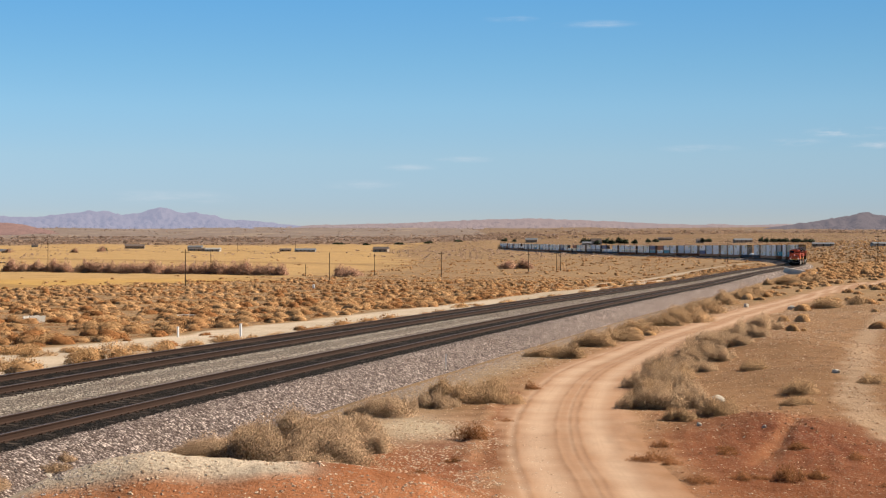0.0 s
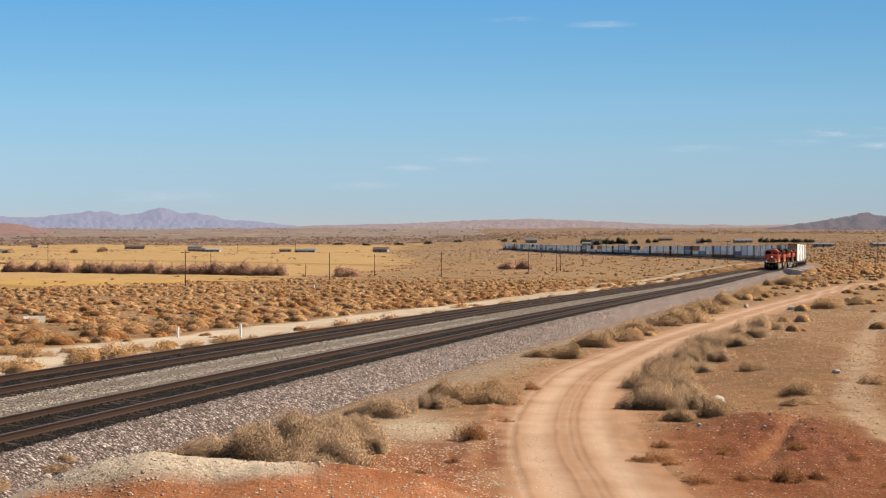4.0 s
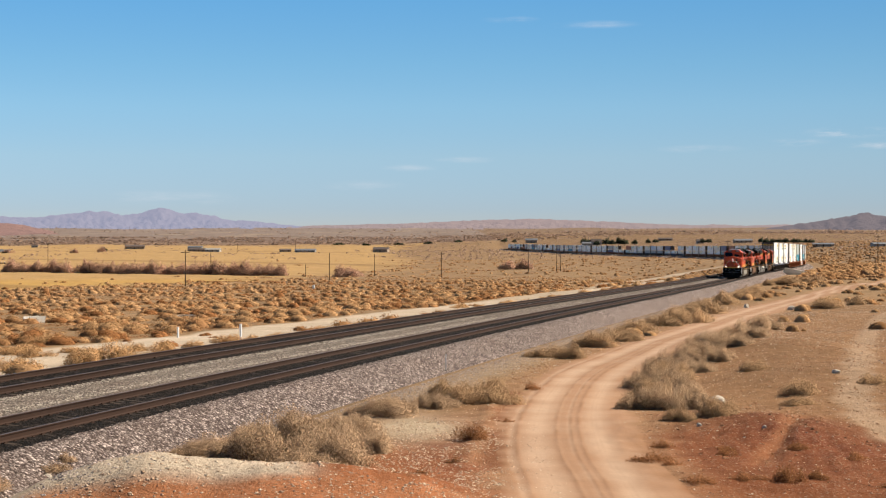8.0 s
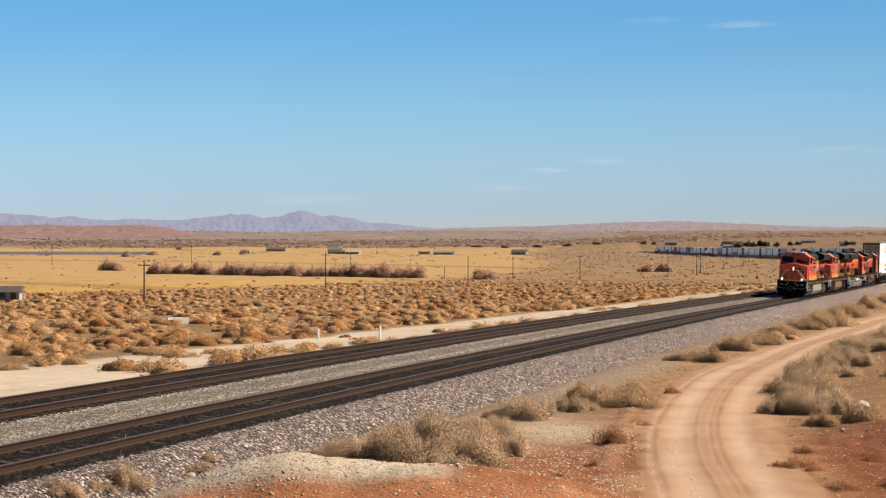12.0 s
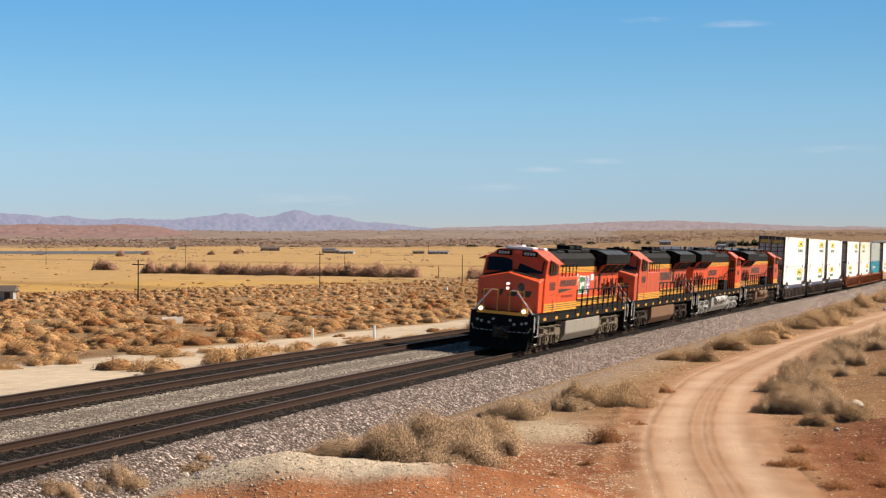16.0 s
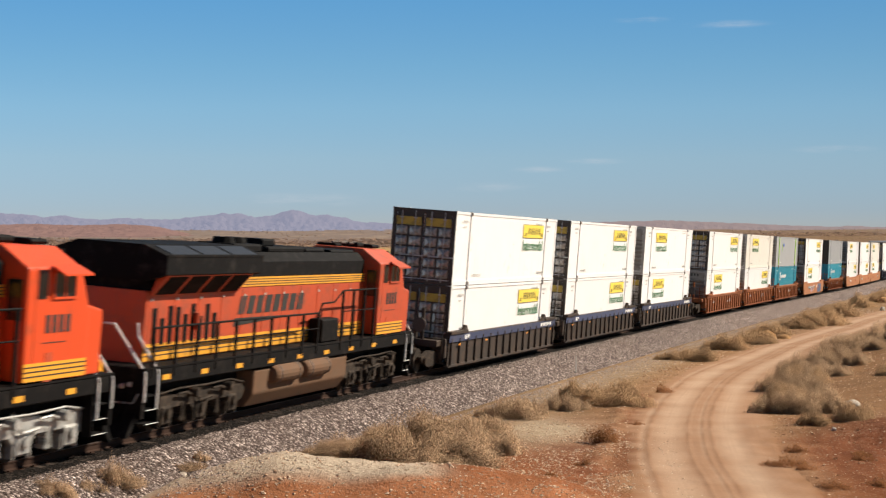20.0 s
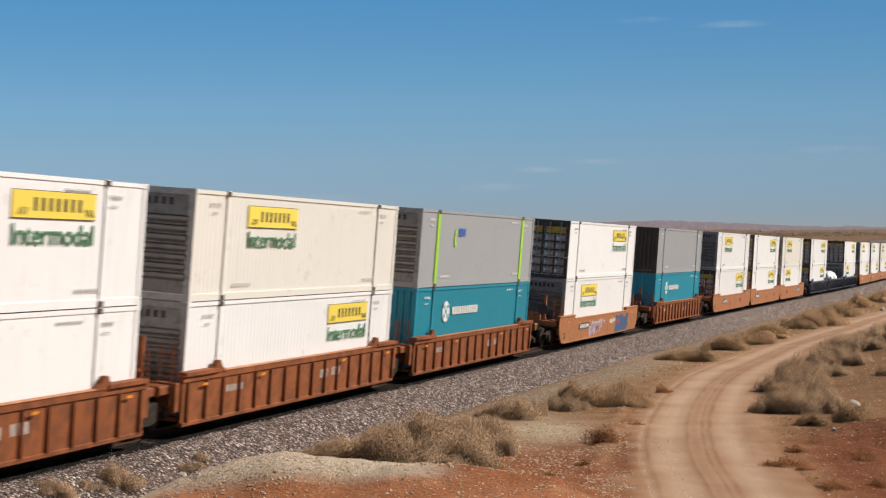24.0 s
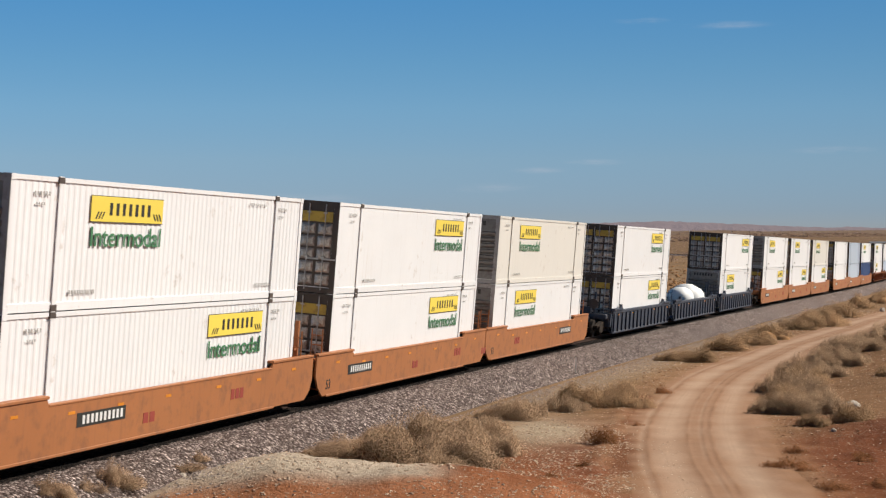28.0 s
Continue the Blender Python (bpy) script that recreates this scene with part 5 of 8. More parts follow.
def pad_shape():
    """A bulging pressed panel of a cargo door."""
    sh, w, h = Shape(), 0.46, 0.33
    rings = [[(0.06, 0, 0), (0.06, w, 0), (0.06, w, h), (0.06, 0, h)], [(0.085, 0.05, 0.05), (0.085, w - 0.05, 0.05), (0.085, w - 0.05, h - 0.05), (0.085, 0.05, h - 0.05)], [(0.1, 0.14, 0.12), (0.1, w - 0.14, 0.12), (0.1, w - 0.14, h - 0.12), (0.1, 0.14, h - 0.12)]]
    return sh.add(rings[0] + rings[1] + rings[2], [(k * 4 + i, k * 4 + (i + 1) % 4, k * 4 + 4 + (i + 1) % 4, k * 4 + 4 + i) for k in range(2) for i in range(4)] + [(8, 9, 10, 11)])


def end_frame_shape():
    """The dark face of the frame round a container's end."""
    h, w = HIGH - 0.01, WIDE / 2 - 0.004
    return Shape().box(0, 0.012, -w, -w + 0.17, 0.01, h).box(0, 0.012, w - 0.17, w, 0.01, h).box(0, 0.012, -w + 0.17, w - 0.17, h - 0.16, h).box(0, 0.012, -w + 0.17, w - 0.17, 0.01, 0.18)


def bar_shape():
    sh = Shape().tube([(0.1, 0, 0.1), (0.1, 0, HIGH - 0.1)], 0.022, 6)
    for z in (0.4, 1.1, 1.9, 2.5):
        sh.box(0.06, 0.14, -0.06, 0.06, z, z + 0.05)
    return sh.box(0.09, 0.13, -0.02, 0.42, 1.05, 1.1)


def end_shape():
    """A closed front wall with deep level ribs under a plain name panel."""
    ring = [(0.0, 0.18), (0.03, 0.18), (0.03, 0.5)]
    for k in range(7):
        ring += [(0.03, 0.52 + k * 0.245), (0.12, 0.60 + k * 0.245), (0.13, 0.69 + k * 0.245), (0.03, 0.73 + k * 0.245)]
    return Shape().prism(ring + [(0.03, HIGH - 0.14), (0.0, HIGH - 0.14)], -1.14, 1.14, "y")


def upright_end_shape():
    ring = [(0.0, -1.14), (0.03, -1.14)]
    for k in range(9):
        y = -1.02 + k * 0.255
        ring += [(0.03, y - 0.07), (0.085, y - 0.05), (0.085, y + 0.05), (0.03, y + 0.07)]
    return Shape().prism(ring + [(0.03, 1.14), (0.0, 1.14)], 0.18, HIGH - 0.14, "z")


def small_marks(e):
    sh = Shape()
    y = e * (WIDE / 2 + 0.004)
    for x in (-6.4, 6.9):
        bars(sh, x - 0.4, x + 0.3, HIGH - 0.42, HIGH - 0.33, y, 6, 0, 0.5)
        bars(sh, x - 0.2, x + 0.2, HIGH - 0.62, HIGH - 0.56, y, 4, 0, 0.5)
    bars(sh, -5.3, -4.1, HIGH - 0.32, HIGH - 0.25, y, 9, 0, 0.55)
    bars(sh, 4.3, 5.5, 0.36, 0.45, y, 10, 0, 0.5)
    bars(sh, -6.0, -4.8, 0.36, 0.45, y, 10, 0, 0.5)
    return sh


def container(colour, ribbed, end, sign=None, detail=True, logo="yellow", label=""):
    ob = part("shipping_container", shared(("container_body", colour, ribbed), lambda: box_body(ribbed), colour), None)
    tagged(ob, label, "container", "the containers stacked on the train")
    if detail:
        for e in (-1, 1):
            turn = pose(0, e * WIDE / 2, 0, 0, 0, 0 if e > 0 else 180)
            ends = pose(e * LONG / 2, 0, 0, 0, 0, 0 if e > 0 else 180)
            part("top_rail", shared(("top_rail", colour), lambda: rail_shape(HIGH - 0.11, HIGH - 0.01), colour), None, ob, at=turn)
            part("bottom_rail", shared(("bottom_rail", colour), lambda: rail_shape(0.02, 0.2), colour), None, ob, at=turn)
            # leading header: shade of the unlit end put in as door colour
            part("end_header", shared(("end_header", colour, e < 0 or end == "upright"), lambda: header_shape(HIGH - 0.12, HIGH - 0.01), colour if e < 0 or end == "upright" else "doors"), None, ob, at=ends)
            part("end_sill", shared(("end_sill_box", colour), lambda: header_shape(0.02, 0.2), colour), None, ob, at=ends)
    if not detail:
        if end:
            part("end_wall", shared(("end_wall", end), end_shape if end != "upright" else upright_end_shape, "doors"), None, ob, at=(LONG / 2 - 0.06, 0, 0))
        if sign is not None:
            for e in (-1, 1):
                part("sign_panel", shared(("sign_panel", e), lambda: Shape().box(-1.75, 1.75, e * 1.297 - 0.003, e * 1.297 + 0.003, 1.98, 2.55), "sign_yellow"), None, ob, at=(sign * e, 0, 0))
                part("sign_word", shared(("sign_word", e), lambda: bars(Shape(), -1.6, 1.6, 1.45, 1.8, e * 1.297, 10), "green"), None, ob, at=(sign * e, 0, 0))
        return ob
    for ex in (-1, 1):
        for ey in (-1, 1):
            part("corner_post", shared(("corner_post", colour), post_shape, colour), None, ob, at=(ex * (LONG / 2 - 0.09), ey * (WIDE / 2 - 0.09), 0))
            lp = part("lifting_post", shared(("lifting_post", "lime" if logo == "lime" else colour), lift_shape if logo != "lime" else (lambda: Shape().box(-0.15, 0.15, -0.012, 0.012, 0.15, HIGH - 0.1)), "lime" if logo == "lime" else colour), None, ob, "lime green lifting post" if logo == "lime" else "", at=(ex * 6.07, ey * (WIDE / 2 + 0.004), 0))
            part("casting", shared(("casting",), foot_shape, "steel"), None, lp)
            part("casting", shared(("casting",), foot_shape, "steel"), None, lp, at=(0, 0, HIGH - 0.15))
    h = LONG / 2 - 0.07
    # thin end plate; its dark door colour stands for shade on that end
    if colour != "teal":
        part("end_frame", shared(("end_frame", end == "ribs"), end_frame_shape, "end_grey" if end == "ribs" else "doors"), None, ob, "end frame in a darker tone than the sides", at=(LONG / 2 + 0.002, 0, 0))
    if end == "doors":
        for ey in (-1, 1):
            dr = part("door", shared(("door", ey), door_shape, "doors"), None, ob, "dull steel cargo door", at=pose(h, 0, 0) @ Matrix.Diagonal((1, ey, 1, 1)))
            if ey < 0:
                dr.matrix_basis = pose(h, -1.2, 0)
            for y in (0.3, 0.85):
                part("locking_bar", shared(("locking_bar",), bar_shape, "ink_grey"), None, dr, at=(0, y, 0))
            part("door_sign", shared(("door_sign",), lambda: Shape().box(0.1, 0.108, 0.08, 1.1, 2.24, 2.56), "sign_dull"), None, dr, "yellow sign strip on the door, toned down for shade")
            for z in (0.26, 0.66, 1.06, 1.46, 1.86):
                for y in (0.06, 0.62):
                    part("door_pad", shared(("door_pad",), pad_shape, "door_pad"), None, dr, "bulging grey panel of the door", at=(0, y, z))
    else:
        part("end_wall", shared(("end_wall", end, colour if end == "upright" else ""), end_shape if end == "ribs" else upright_end_shape, "teal" if colour == "teal" else "rib_steel" if end == "ribs" else "doors"), None, ob, "ribbed end wall", at=(h, 0, 0))
        if end == "ribs":
            tagged(part("end_bars", shared(("end_bars",), lambda: bars(Shape(), -0.75, 0.75, 2.45, 2.64, 0.001, 7, 0, 0.4), "ink"), None, ob, at=pose(h + 0.034, 0, 0, 0, 0, 90)), kind="stuff")
    for e in (-1, 1):
        tagged(part("stencil_marks", shared(("stencil_marks", e, "w" if colour in ("grey", "teal", "blue", "rust_box") else "g"), lambda: small_marks(e), "white_ink" if colour in ("grey", "teal", "blue", "rust_box") else "ink_grey"), None, ob), kind="stuff")
        y = e * (WIDE / 2 + 0.003)
        if sign is not None and logo == "yellow":
            sp = part("sign_panel", shared(("sign_panel_big",), lambda: Shape().box(-1.78, 1.78, -0.004, 0.004, 1.98, 2.55), "sign_yellow"), None, ob, "yellow sign with dark bars", at=(sign * e, y, 0))
            tagged(part("sign_bars", shared(("sign_bars", e), lambda: bars(bars(bars(Shape(), -1.1, 1.1, 2.13, 2.41, e * 0.005, 7, 0, 0.58), -1.72, -1.28, 2.04, 2.2, e * 0.005, 3, 0.12, 0.6), 1.26, 1.66, 2.04, 2.2, e * 0.005, 3, -0.12, 0.6), "ink"), None, sp), kind="stuff")
            part("sign_border", shared(("sign_border", e), lambda: Shape().box(-1.8, 1.8, -0.007, 0.003, 2.55, 2.565).box(-1.8, 1.8, -0.007, 0.003, 1.965, 1.98), "ink"), None, sp)
            part("lettering", WORD, None, ob, "green lettering", at=pose(sign * e, y + e * 0.004, 1.42, 90, 0, 180 if e > 0 else 0) @ Matrix.Diagonal((1.26, 1, 1, 1)))
        elif logo == "lime":
            part("logo_arc", shared(("logo_arc", e), lambda: plate([(-0.32, 1.62), (-0.1, 1.5), (0.02, 1.85), (-0.12, 2.2), (-0.3, 2.14), (-0.12, 1.86)], e * 0.001), "lime"), None, ob, at=(4.0 * e, y, 0))
            part("logo_bars", shared(("logo_bars", e), lambda: bars(Shape(), -0.55, 0.4, 1.95, 2.25, e * 0.001, 3), "emblem_blue"), None, ob, at=(3.1 * e, y, 0))
        elif logo == "round":
            n = part("round_emblem", shared(("round_emblem", e), lambda: plate(oval(0, 1.95, 0.42, 0.4), e * 0.001), "white_ink"), None, ob, "white rounded emblem", at=(4.4 * e, y, 0))
            part("emblem_holes", shared(("emblem_holes", e), lambda: [plate(oval(0, 1.95, 0.1, 0.1, 8), e * 0.009), ][0].prism(oval(-0.2, 1.78, 0.09, 0.09, 8), e * 0.009, e * 0.012, "y").prism(oval(0.2, 1.78, 0.09, 0.09, 8), e * 0.009, e * 0.012, "y").prism(oval(0.2, 2.12, 0.09, 0.09, 8), e * 0.009, e * 0.012, "y").prism(oval(-0.2, 2.12, 0.09, 0.09, 8), e * 0.009, e * 0.012, "y"), colour), None, n)
            part("name_bars", shared(("name_bars", e), lambda: bars(Shape(), -1.75, 1.75, 1.8, 2.1, e * 0.001, 11, 0, 0.3), "white_ink"), None, ob, "white bars in place of a name", at=(1.9 * e, y, 0))
    return ob


# ---- well cars ----
def car_truck(parent, x):
    tr = part("truck", shared(("truck",), lambda: Shape().box(-0.25, 0.25, -1.0, 1.0, 0.45, 0.75, 0.05).box(-0.9, 0.9, -0.06, 0.06, 0.42, 0.6), "running"), None, parent, at=(x, 0, 0))
    for e in (-1, 1):
        part("side_frame", shared(("truck_side",), lambda: Shape().prism([(-1.15, 0.62), (-1.1, 0.42), (-0.75, 0.38), (-0.35, 0.22), (0.35, 0.22), (0.75, 0.38), (1.1, 0.42), (1.15, 0.62), (0.7, 0.72), (0.3, 0.82), (-0.3, 0.82), (-0.7, 0.72)], -0.08, 0.08, "y").disc(-0.89, 0.08, 0.2, 0.48, 0.14, 10).disc(0.89, 0.08, 0.2, 0.48, 0.14, 10), "running"), None, tr, at=pose(0, e * 1.0, 0, 0, 0, 0 if e > 0 else 180))
        for ax in (-0.89, 0.89):
            part("wheel", WHEEL_SMALL, None, tr, at=pose(ax, e * 0.76, 0.46, 0, 0, 0 if e > 0 else 180))
    return tr


def side_ribbed():
    sh = Shape().box(-8.35, 8.35, -0.02, 0.02, 0.2, 1.24)
    sh.box(-8.4, 8.4, -0.09, 0.06, 1.24, 1.41, 0.02).box(-8.3, 8.3, -0.12, 0.06, 0.12, 0.24, 0.02)
    return sh


def side_smooth():
    sh = Shape().prism([(-9.45, 0.7), (-9.3, 0.4), (-8.9, 0.14), (8.8, 0.14), (9.2, 0.42), (9.45, 0.8), (9.45, 1.42), (6.3, 1.42), (6.2, 1.26), (-6.2, 1.26), (-6.3, 1.42), (-9.45, 1.42)], -0.03, 0.03, "y")
    sh.box(6.25, 9.4, -0.14, 0.06, 1.4, 1.47, 0.01).box(-9.4, -6.25, -0.14, 0.06, 1.4, 1.47, 0.01).box(-6.5, 8.5, -0.1, 0.045, 0.1, 0.17, 0.01)
    return sh.box(-6.2, 6.2, -0.1, 0.045, 1.23, 1.28, 0.01)


def well_car(colour, smooth, first, last, label, detail=True, band=None, marks=None):
    ob = tagged(new("well_car"), label, "well car", "the well cars of the train")
    part("floor", shared(("floor", colour), lambda: Shape().box(-8.3, 8.3, -1.3, 1.3, 0.24, 0.34).box(-9.25, -8.2, -1.25, 1.25, 0.95, 1.2, 0.04).box(8.2, 9.25, -1.25, 1.25, 0.95, 1.2, 0.04).box(-9.9, -9.0, -0.35, 0.35, 0.7, 1.05, 0.04).box(9.0, 9.9, -0.35, 0.35, 0.7, 1.05, 0.04), colour), None, ob)
    for e in (-1, 1):
        turn = pose(0, e * 1.42, 0, 0, 0, 0 if e > 0 else 180)
        if smooth:
            sp = part("side_panel", shared(("side_smooth", colour), side_smooth, colour), None, ob, at=turn)
            if detail:
                for x in (-7.9, -5.3, -2.6, 0.4, 2.9, 5.2, 7.6):
                    part("reflector", shared(("reflector",), lambda: Shape().box(-0.15, 0.15, 0.03, 0.036, 0, 0.07), "reflector"), None, sp, at=(x, 0, 1.1 if abs(x) > 7 else 0.98))
                if marks:
                    pl = part("number_panel", shared(("number_panel",), lambda: Shape().box(-1.15, 1.15, 0.03, 0.037, 0.66, 0.98), "ink"), None, sp, "dark panel with pale bars", at=(marks, 0, 0))
                    tagged(part("number_bars", shared(("panel_bars",), lambda: bars(Shape(), -1.0, 1.0, 0.72, 0.92, 0.038, 10, 0, 0.45), "white_ink"), None, pl), kind="stuff")
                tagged(part("stencil_bars", shared(("well_stencil",), lambda: bars(bars(Shape(), -0.45, 0.45, 0.6, 0.88, 0.031, 3), 4.9, 5.6, 0.45, 0.7, 0.031, 2), "well_stencil"), None, sp, at=(-marks if marks else 0.8, 0, 0)), kind="stuff")
                part("length_mark", LENGTH_MARK, None, sp, "dark stencilled number on the side", at=pose(8.35, 0.032, 0.34, 90, 0, 180))
        else:
            sp = part("side_panel", shared(("side_ribbed", colour), side_ribbed, colour), None, ob, at=turn)
            rib = shared(("rib", colour), lambda: Shape().prism([(0.02, 0.2), (0.11, 0.24), (0.09, 1.24), (0.02, 1.24)], -0.035, 0.035), colour)
            if detail:
                for k in range(16):
                    part("rib", rib, None, sp, at=(-8.1 + k * 1.08, 0, 0))
            else:
                key = ("ribs", colour)
                if key not in MESHES:
                    sh = Shape()
                    for k in range(16):
                        sh.box(-8.135 + k * 1.08, -8.065 + k * 1.08, 0.02, 0.1, 0.24, 1.24)
                    MESHES[key] = sh.mesh("ribs", M[colour])
                part("ribs", MESHES[key], None, sp)
            if detail:
                if band:
                    part("top_band", shared(("top_band", band), lambda: Shape().box(-8.4, 8.4, 0.061, 0.068, 1.1, 1.39), band), None, sp, "blue painted band with pale marks")
                    part("band_bars", shared(("band_bars",), lambda: bars(bars(Shape(), -7.6, -5.6, 1.17, 1.32, 0.069, 7), 5.8, 6.5, 1.16, 1.33, 0.069, 2), "white_ink"), None, sp)
                for x in (-7.4, -3.1, 3.4, 7.2):
                    part("reflector", shared(("reflector2",), lambda: Shape().box(-0.14, 0.14, 0.112, 0.118, 0, 0.07), "reflector"), None, sp, at=(x, 0, 1.12 if not band else 0.96))
                if colour == "well_red":
                    part("top_chord", shared(("top_chord",), lambda: Shape().box(-8.4, 8.4, -0.1, 0.075, 1.405, 1.435, 0.01), "well_orange"), None, sp, "orange top chord, lighter than the side below")
                    tagged(part("chalk_marks", shared(("chalk_marks",), lambda: bars(bars(bars(Shape(), -3.0, -2.2, 0.72, 0.98, 0.021, 3, 0.03, 0.5), -1.9, -1.1, 0.7, 0.96, 0.021, 2, 0, 0.6), 4.6, 6.0, 0.82, 1.0, 0.021, 6, 0, 0.5), "ink_grey"), None, sp), kind="stuff")
                for x in (-6.3, 6.3):
                    part("guide_bracket", shared(("guide_bracket", colour), lambda: Shape().prism([(-0.5, 1.4), (0.5, 1.4), (0.25, 1.55), (0.12, 1.71), (-0.05, 1.71), (-0.2, 1.53)], -0.06, 0.08, "y"), colour), None, sp, at=(x, 0, 0))
                for x in (-7.35, 7.35):
                    part("end_ledge", shared(("end_ledge", colour), lambda: Shape().box(-1.0, 1.0, -0.14, 0.12, 1.41, 1.51), colour), None, sp, at=(x, 0, 0))
    if detail:
        for ex in (-1, 1):
            ln = Shape()
            for y in (0.95, 1.3):
                ln.tube([(0, y, 0.7), (0, y, 2.2)], 0.022, 5)
            for k in range(5):
                ln.tube([(0, 0.95, 0.8 + k * 0.3), (0, 1.3, 0.8 + k * 0.3)], 0.016, 5)
            part("ladder", shared(("ladder", colour), lambda: ln, colour), None, ob, at=pose(ex * 8.75, 0, 0))
            part("end_post", shared(("end_post", colour), lambda: Shape().box(-0.06, 0.06, -0.06, 0.06, 1.2, 2.4).box(-0.05, 0.25, -0.05, 0.05, 1.5, 1.6).box(-0.2, 0.2, -0.9, -0.2, 1.2, 1.55, 0.04), colour), None, ob, at=pose(ex * 9.0, 0.55, 0))
            part("end_sill", shared(("end_sill", colour), lambda: Shape().box(-0.12, 0.12, -1.4, 1.4, 0.5, 1.25, 0.03), colour), None, ob, at=(ex * 8.55, 0, 0))
        if first:
            part("brake_wheel", shared(("brake_wheel",), lambda: Shape().tube([(0, -0.02, 0), (0, 0.02, 0)], 0.28, 14).tube([(0, 0, 0), (-0.2, 0, 0)], 0.03, 6), "steel"), None, ob, at=pose(9.25, 0.5, 1.75, 0, 0, 90))
    car_truck(ob, 9.55 if not first else 9.3)
    if last:
        car_truck(ob, -9.3)
    if first or last:
        for ex in ((1,) if first else ()) + ((-1,) if last else ()):
            part("coupler", shared(("car_coupler",), lambda: Shape().box(-1.0, 1.0, -0.12, 0.12, 0.75, 0.98, 0.03).box(-0.2, 0.25, -0.2, 0.2, 0.68, 1.05, 0.04), "steel"), None, ob, at=(ex * 10.8, 0, 0))
    return ob


M["door_pad"] = mat("grey_pressed_steel", (0.46, 0.42, 0.38), 0.3, 0.55, 0.25, 1.5, 12, 0.03, (0.10, 0.075, 0.06), 0.45, 0.3, 0.3)
M["end_grey"] = mat("grey_end_frame_paint", (0.34, 0.325, 0.31), 0.5, 0.1, 0.2, 1.5, 12, 0.03, (0.12, 0.1, 0.085), 0.35, 0.3, 0.2)
M["rib_steel"] = mat("grey_ribbed_end_steel", (0.2, 0.185, 0.17), 0.4, 0.3, 0.25, 1.5, 12, 0.03, (0.08, 0.06, 0.05), 0.4, 0.3, 0.2)
# sign yellow toned to olive: shade of the unlit end put in
M["sign_dull"] = mat("shaded_yellow_sign", (0.52, 0.36, 0.05), 0.6, 0, 0.2, 2, 20, 0.0, (0.15, 0.10, 0.04), 0.4)
M["reflector"] = mat("amber_reflector", (0.72, 0.26, 0.02), 0.4, 0, 0.1, 2, 20, 0.0)
M["well_stencil"] = mat("faint_red_stencil", (0.32, 0.05, 0.03), 0.7, 0, 0.15, 2, 20, 0.0)
M["graffiti"] = mat("violet_spray_paint", (0.42, 0.33, 0.42), 0.6, 0, 0.3, 2, 9, 0.0)
M["graffiti_pale"] = mat("pale_spray_paint", (0.62, 0.52, 0.46), 0.6, 0, 0.3, 2, 9, 0.0)
M["graffiti_dark"] = mat("blue_spray_paint", (0.045, 0.10, 0.20), 0.6, 0, 0.3, 2, 9, 0.0)
M["tarp"] = mat("white_tarpaulin", (0.82, 0.82, 0.8), 0.6, 0, 0.12, 2, 14, 0.1)
M["cream"] = mat("cream_container_paint", (0.8, 0.775, 0.71), 0.5, 0, 0.07, 0.5, 9, 0.03, (0.5, 0.42, 0.33), 0.05, 0.06, 0.3)
M["pale_blue"] = mat("pale_blue_container_paint", (0.5, 0.58, 0.68), 0.5, 0, 0.08, 0.5, 9, 0.03, (0.4, 0.4, 0.42), 0.1, 0.2, 0.1)

# unit by unit: upper box, lower box (colour, ribbed, end, sign place, logo), and the car under them
NEAR = [
    (("white", False, "doors", -3.8), ("white", True, "doors", -3.8), "well_grey"),
    (("white", False, "doors", -3.8), ("white", False, "doors", -3.8), "well_grey"),
    (("white", False, "ribs", 2.9), ("white", False, "doors", 2.9), "well_grey"),
    (("white", False, "doors", -3.8), ("white", False, "ribs", 2.9), "well_red"),
    (("cream", True, "ribs", 2.9), ("white", True, "ribs", -3.8), "well_red"),
    (("grey", False, "ribs", None, "lime"), ("teal", True, "upright", None, "round"), "well_red"),
    (("white", False, "doors", -3.8), ("white", False, "ribs", 2.9), "well_orange"),
    (("grey", True, "upright", None, None), ("teal", True, "upright", None, "round"), "well_red"),
    (("white", True, "ribs", 2.9), ("white", True, "doors", -3.8), "well_orange"),
    (("white", False, "doors", -3.8), ("white", False, "doors", -3.8), "well_orange"),
    (("cream", False, "ribs", 2.9), ("white", False, "ribs", 2.9), "well_orange"),
    (("white", False, "doors", -3.8), ("white", False, "doors", -3.8), "well_blue"),
    (None, None, "well_blue"),
    (("white", False, "doors", -3.8), ("white", False, "ribs", 2.9), "well_blue"),
    (("white", False, "ribs", 2.9), ("white", False, "doors", -3.8), "well_orange"),
    (("white", False, "doors", 2.9), ("white", False, "doors", -3.8), "well_orange"),
    (("cream", False, "doors", 2.9), ("white", False, "doors", -3.8), "well_orange"),
    (("white", False, "rust", None, None), ("white", False, "doors", None, None), "well_orange"),
    (("pale_blue", False, "doors", None, None), ("pale_blue", False, "doors", None, None), "well_orange"),
    (("white", False, "doors", 2.9), ("blue", True, "upright", None, None), "well_orange"),
    (("white", False, "doors", 2.9), ("white", False, "ribs", 2.9), "well_red"),
]
SAY = {"white": "white", "cream": "cream-coloured", "grey": "grey", "teal": "teal", "blue": "dark blue", "pale_blue": "pale blue", "rust_box": "rust-brown"}
SAY_CAR = {"well_grey": "dark grey ribbed well car with a blue top band", "well_red": "rust-red ribbed well car streaked with dirt", "well_orange": "smooth orange-brown well car with raised ends", "well_blue": "dark blue ribbed well car"}


